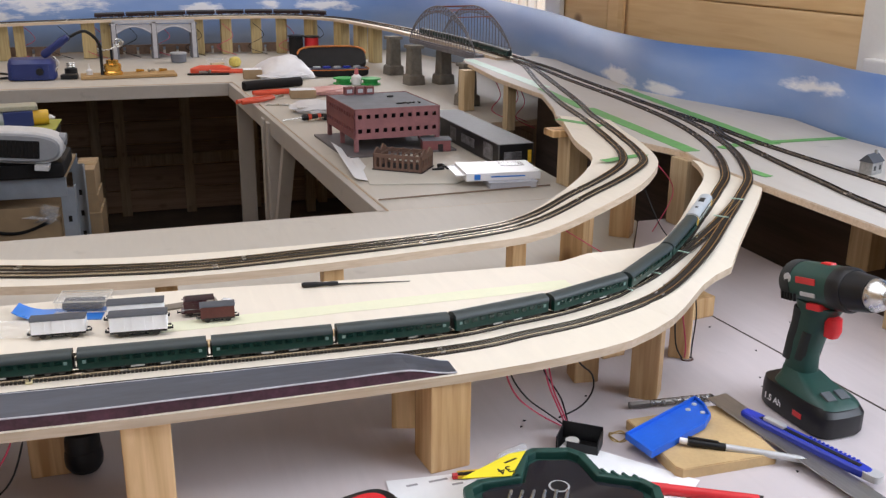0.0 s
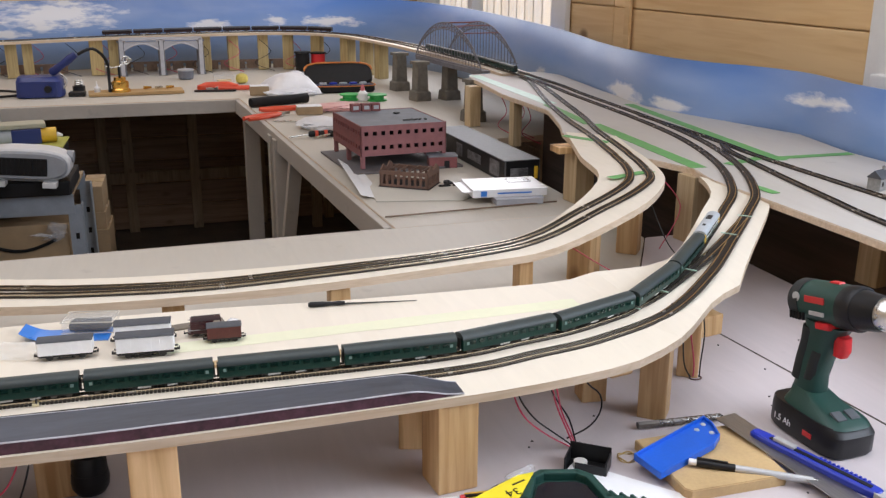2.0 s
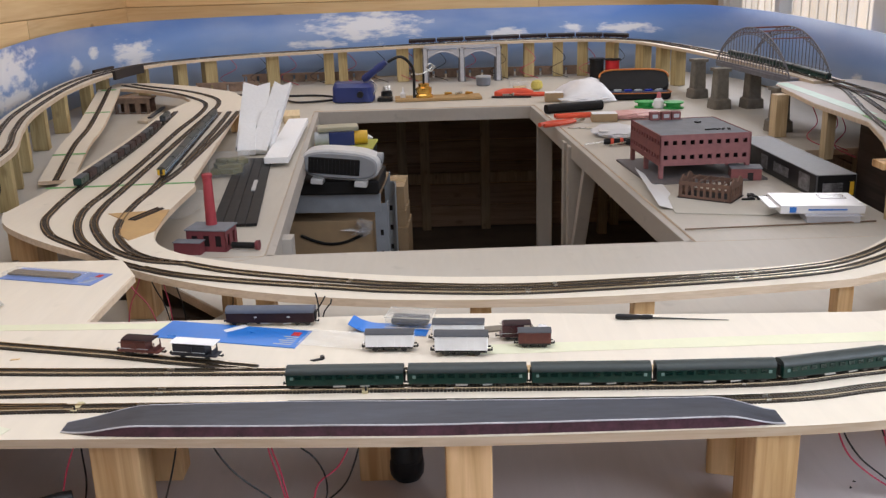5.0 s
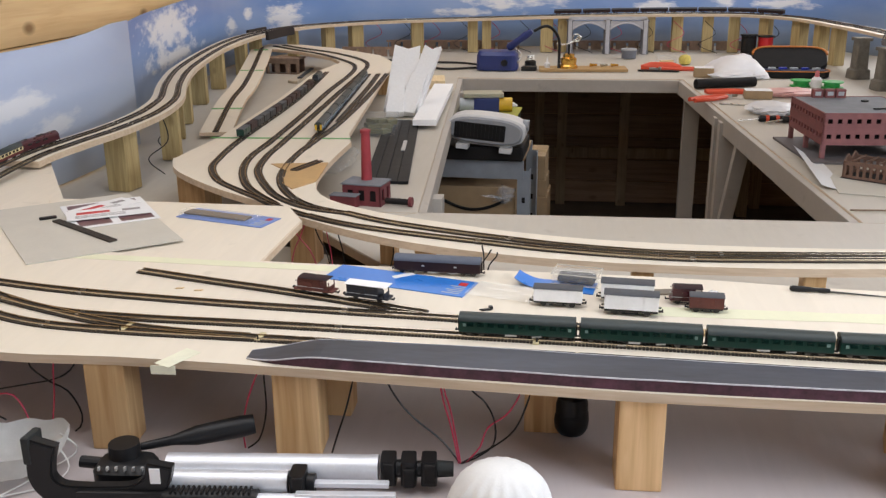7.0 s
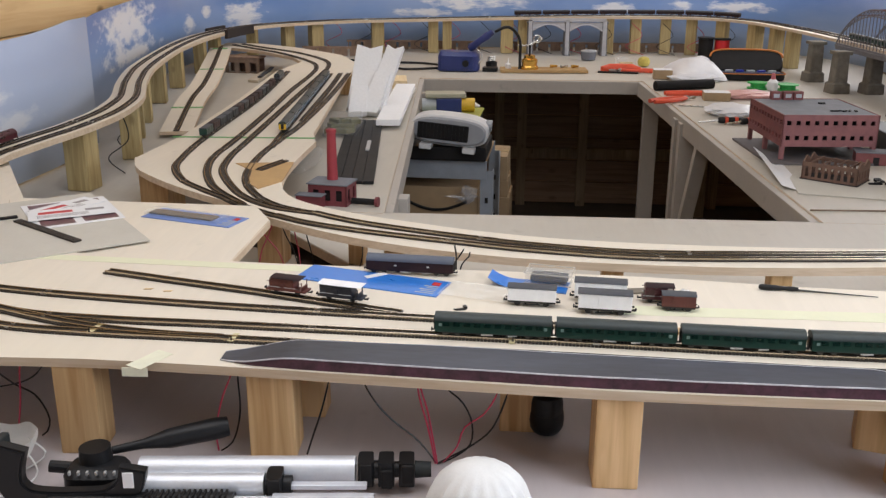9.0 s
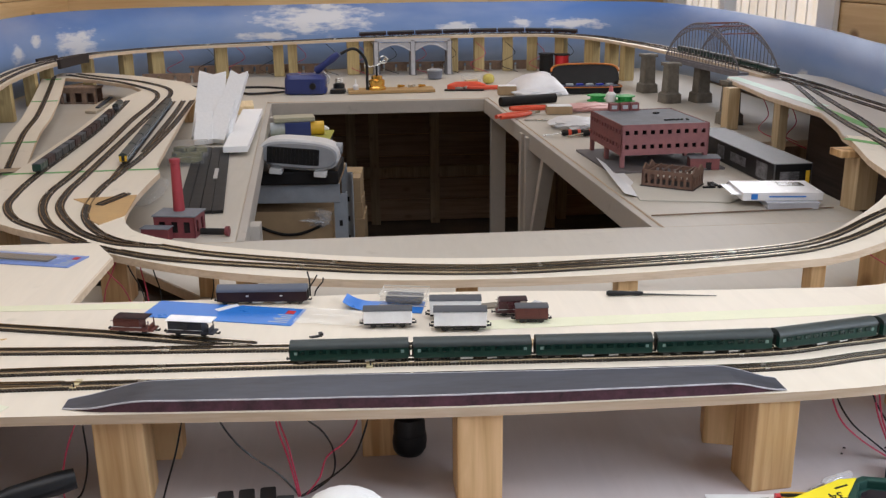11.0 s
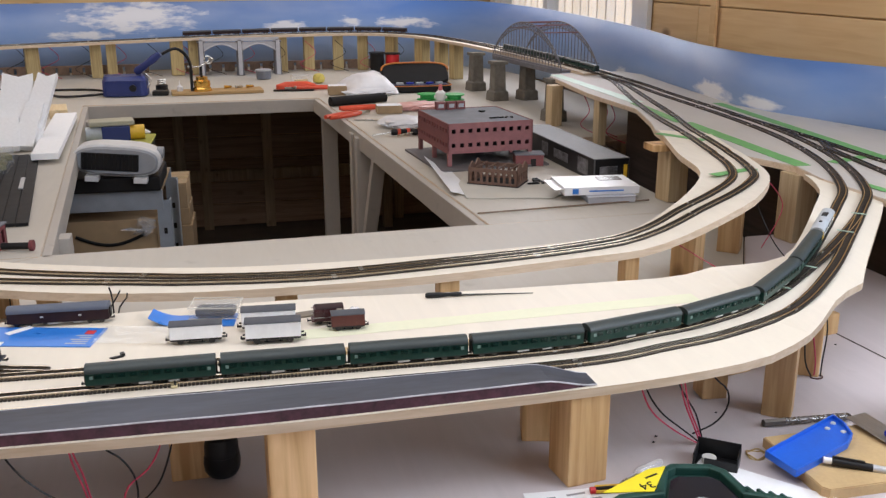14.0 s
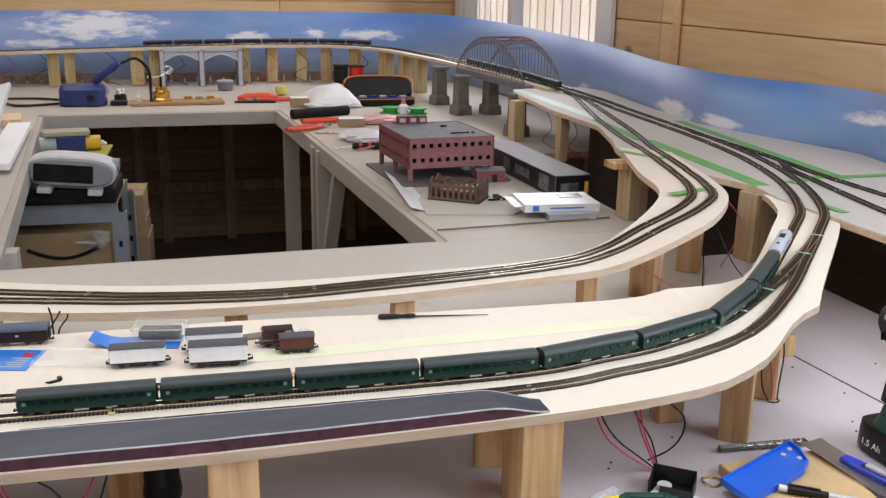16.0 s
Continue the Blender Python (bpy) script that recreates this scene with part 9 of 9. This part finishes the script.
for z in (ZS, 0.322):
    for y in (-0.163, 0.163):
        part("beam", abox((0, y, z), (0.33, 0.008, 0.060), 0, 0.002), GALV, sh)
    part("shelf_board", abox((0, 0, z + 0.026), (0.325, 0.32, 0.009)), surface("chipboard", (0.30, 0.21, 0.12), 0.8, 0, 0.2, 60, 300, 0.2) if z == ZS else bpy.data.materials["chipboard"], sh)
cbx = thing("parcel_box", pose(-0.355, 3.09, 0.358, 0, 0, -3), "brown cardboard parcel box with a black printed curve on the shelf", "cardboard box")
part("carton", abox((0, 0, 0.158), (0.275, 0.26, 0.316), 0, 0.002), KRAFT, cbx)
part("printed_curve", tube([Vector((-0.10 + 0.20 * i / 20, -0.1315, 0.270 - 0.030 * math.sin(math.pi * i / 20))) for i in range(21)], 0.0055, 6), BLACK_MATT, cbx)
part("tape_strip", abox((0, -0.1308, 0.15), (0.275, 0.0008, 0.010)), surface("brown_parcel_tape", (0.28, 0.17, 0.08), 0.3), cbx)
rng = random.Random(21)
bm = bmesh.new()
ribbon = [bm.verts.new((rng.gauss(0, 0.022), rng.gauss(0, 0.007), 0.035 + rng.gauss(0, 0.022))) for k in range(28)]
for a, b, c in zip(ribbon, ribbon[1:], ribbon[2:]):
    bm.faces.new((a, b, c))
bmesh.ops.solidify(bm, geom=bm.faces[:], thickness=0.0006)
o = obj("clear_wrapping", bm, glass("thin_clear_film", (0.75, 0.77, 0.80), 0.05, 0.22))
o.matrix_world = pose(-0.265, 2.92, 0.62)
tagged(o, "crumpled clear plastic wrapping hanging on the shelf", "plastic wrapping")
for k, (x, y, z, s) in enumerate(((-0.160, 3.45, 0.0, (0.075, 0.20, 0.54)), (-0.162, 3.45, 0.54, (0.066, 0.18, 0.06)), (-0.166, 3.46, 0.60, (0.066, 0.20, 0.09)))):
    q = thing("cardboard_box", pose(x, y, z, 0, 0, -3), "brown cardboard box stacked beside the shelving", "cardboard box", "stacked boxes")
    part("carton", abox((0, 0, s[2] / 2), s, 0, 0.002), KRAFT, q)
    part("tape_strip", abox((0, 0, s[2] + 0.0005), (s[0], 0.045, 0.0008)), surface("brown_parcel_tape_b", (0.42, 0.30, 0.16), 0.3) if k == 0 else bpy.data.materials["brown_parcel_tape_b"], q)
ht = thing("fan_heater", pose(-0.318, 2.93, 0.8205, 0, 5, -4) @ Matrix.Diagonal((0.90, 0.90, 0.80, 1)), "white and grey oval desktop heater with black grille", "heater")
def oval(y0, y1, a, b, r=0.0, mat=None, nm="shell", lab=""):
    m_ = loft([(0, 0, 0, a - 0.006, b - 0.006), (0, 0, 0.006, a, b), (0, 0, y1 - y0 - 0.006, a, b), (0, 0, y1 - y0, a - 0.006, b - 0.006)], None, 40, 2.9)
    bmesh.ops.transform(m_, matrix=Matrix.Translation((0, y1, 0.060)) @ Matrix.Rotation(radians(90), 4, "X"), verts=m_.verts[:])
    return part(nm, m_, mat, ht, lab, True)


oval(-0.045, 0.055, 0.135, 0.058, 0, surface("off_white_plastic", (0.66, 0.66, 0.66), 0.4), "shell")
oval(-0.058, -0.040, 0.128, 0.050, 0, surface("mid_grey_plastic", (0.30, 0.31, 0.33), 0.5), "bezel")
part("grille", abox((-0.018, -0.0590, 0.058), (0.175, 0.004, 0.062), 0, 0.004), BLACK_MATT, ht)
for k in range(14):
    part("grille_bar", abox((-0.100 + 0.0126 * k, -0.0615, 0.058), (0.0018, 0.002, 0.058)), BLACK, ht)
for x in (-0.075, 0.075):
    part("foot", abox((x, -0.040, -0.006), (0.042, 0.05, 0.020), 0, 0.003), bpy.data.materials["off_white_plastic"], ht)
part("side_knob", acyl((0.120, 0.02, 0.085), (0.140, 0.02, 0.085), 0.022, None, 18), bpy.data.materials["mid_grey_plastic"], ht, "", True)
o = obj("black_case", abox((0, 0, 0.022), (0.28, 0.24, 0.044), 0, 0.006), BLACK_MATT)
o.matrix_world = pose(-0.335, 3.03, ZS + 0.032, 0, 0, -3)
tagged(o, "flat black case on top of the shelving", "case")
q = thing("lidded_box", pose(-0.335, 3.32, ZS + 0.032, 0, 0, -3), "dark box with a yellow-edged lid behind the heater", "box")
part("box", abox((0, 0, 0.04), (0.20, 0.18, 0.08), 0, 0.003), BLACK_MATT, q)
part("lid", abox((0, 0, 0.084), (0.21, 0.19, 0.006), 0, 0.002), surface("olive_yellow_plastic", (0.36, 0.36, 0.06), 0.5), q)
gg = thing("sealant_tube", pose(-0.355, 3.31, ZS + 0.1432, 0, 0, 6), "blue and yellow sealant cartridge lying on the box", "cartridge")
part("blue_body", abox((0.008, 0, 0), (0.088, 0.050, 0.048), 0, 0.003), NAVY, gg)
part("yellow_body", acyl((0.05, 0, 0), (0.098, 0, 0), 0.0238, None, 18), YELLOW, gg, "", True)
part("grey_end", acyl((-0.085, 0, 0), (-0.03, 0, 0), 0.0235, None, 18), PALE_BAND, gg, "", True)
part("nozzle", acyl((0.098, 0, 0), (0.116, 0, -0.006), 0.009, 0.004, 12), LABEL_WHITE, gg, "", True)
o = obj("grey_packet", abox((0, 0, 0.008), (0.14, 0.08, 0.016), 0, 0.004), surface("khaki_packet", (0.40, 0.38, 0.28), 0.5))
o.matrix_world = pose(-0.36, 3.33, ZS + 0.168, 0, 0, 8)
tagged(o, "dull khaki packet on top of the cartridge", "packet")

for a, b in (((-1.225, 3.47), (-1.135, 3.47)), ((-1.185, 2.83), (-1.085, 2.83))):
    bm = abox((0, 0, 0.0004), (abs(b[0] - a[0]) * 0.96, 0.018, 0.0005))
    o = obj("tape_strip", bm, GREEN_TAPE)
    c = min(ramp, key=lambda p: abs(p.y - a[1]))
    o.matrix_world = pose(c.x, c.y, c.z + 0.0001, 2.4, 0, 8)
    tagged(o, "strip of green masking tape across the ramp joint", "tape", "tape strips")
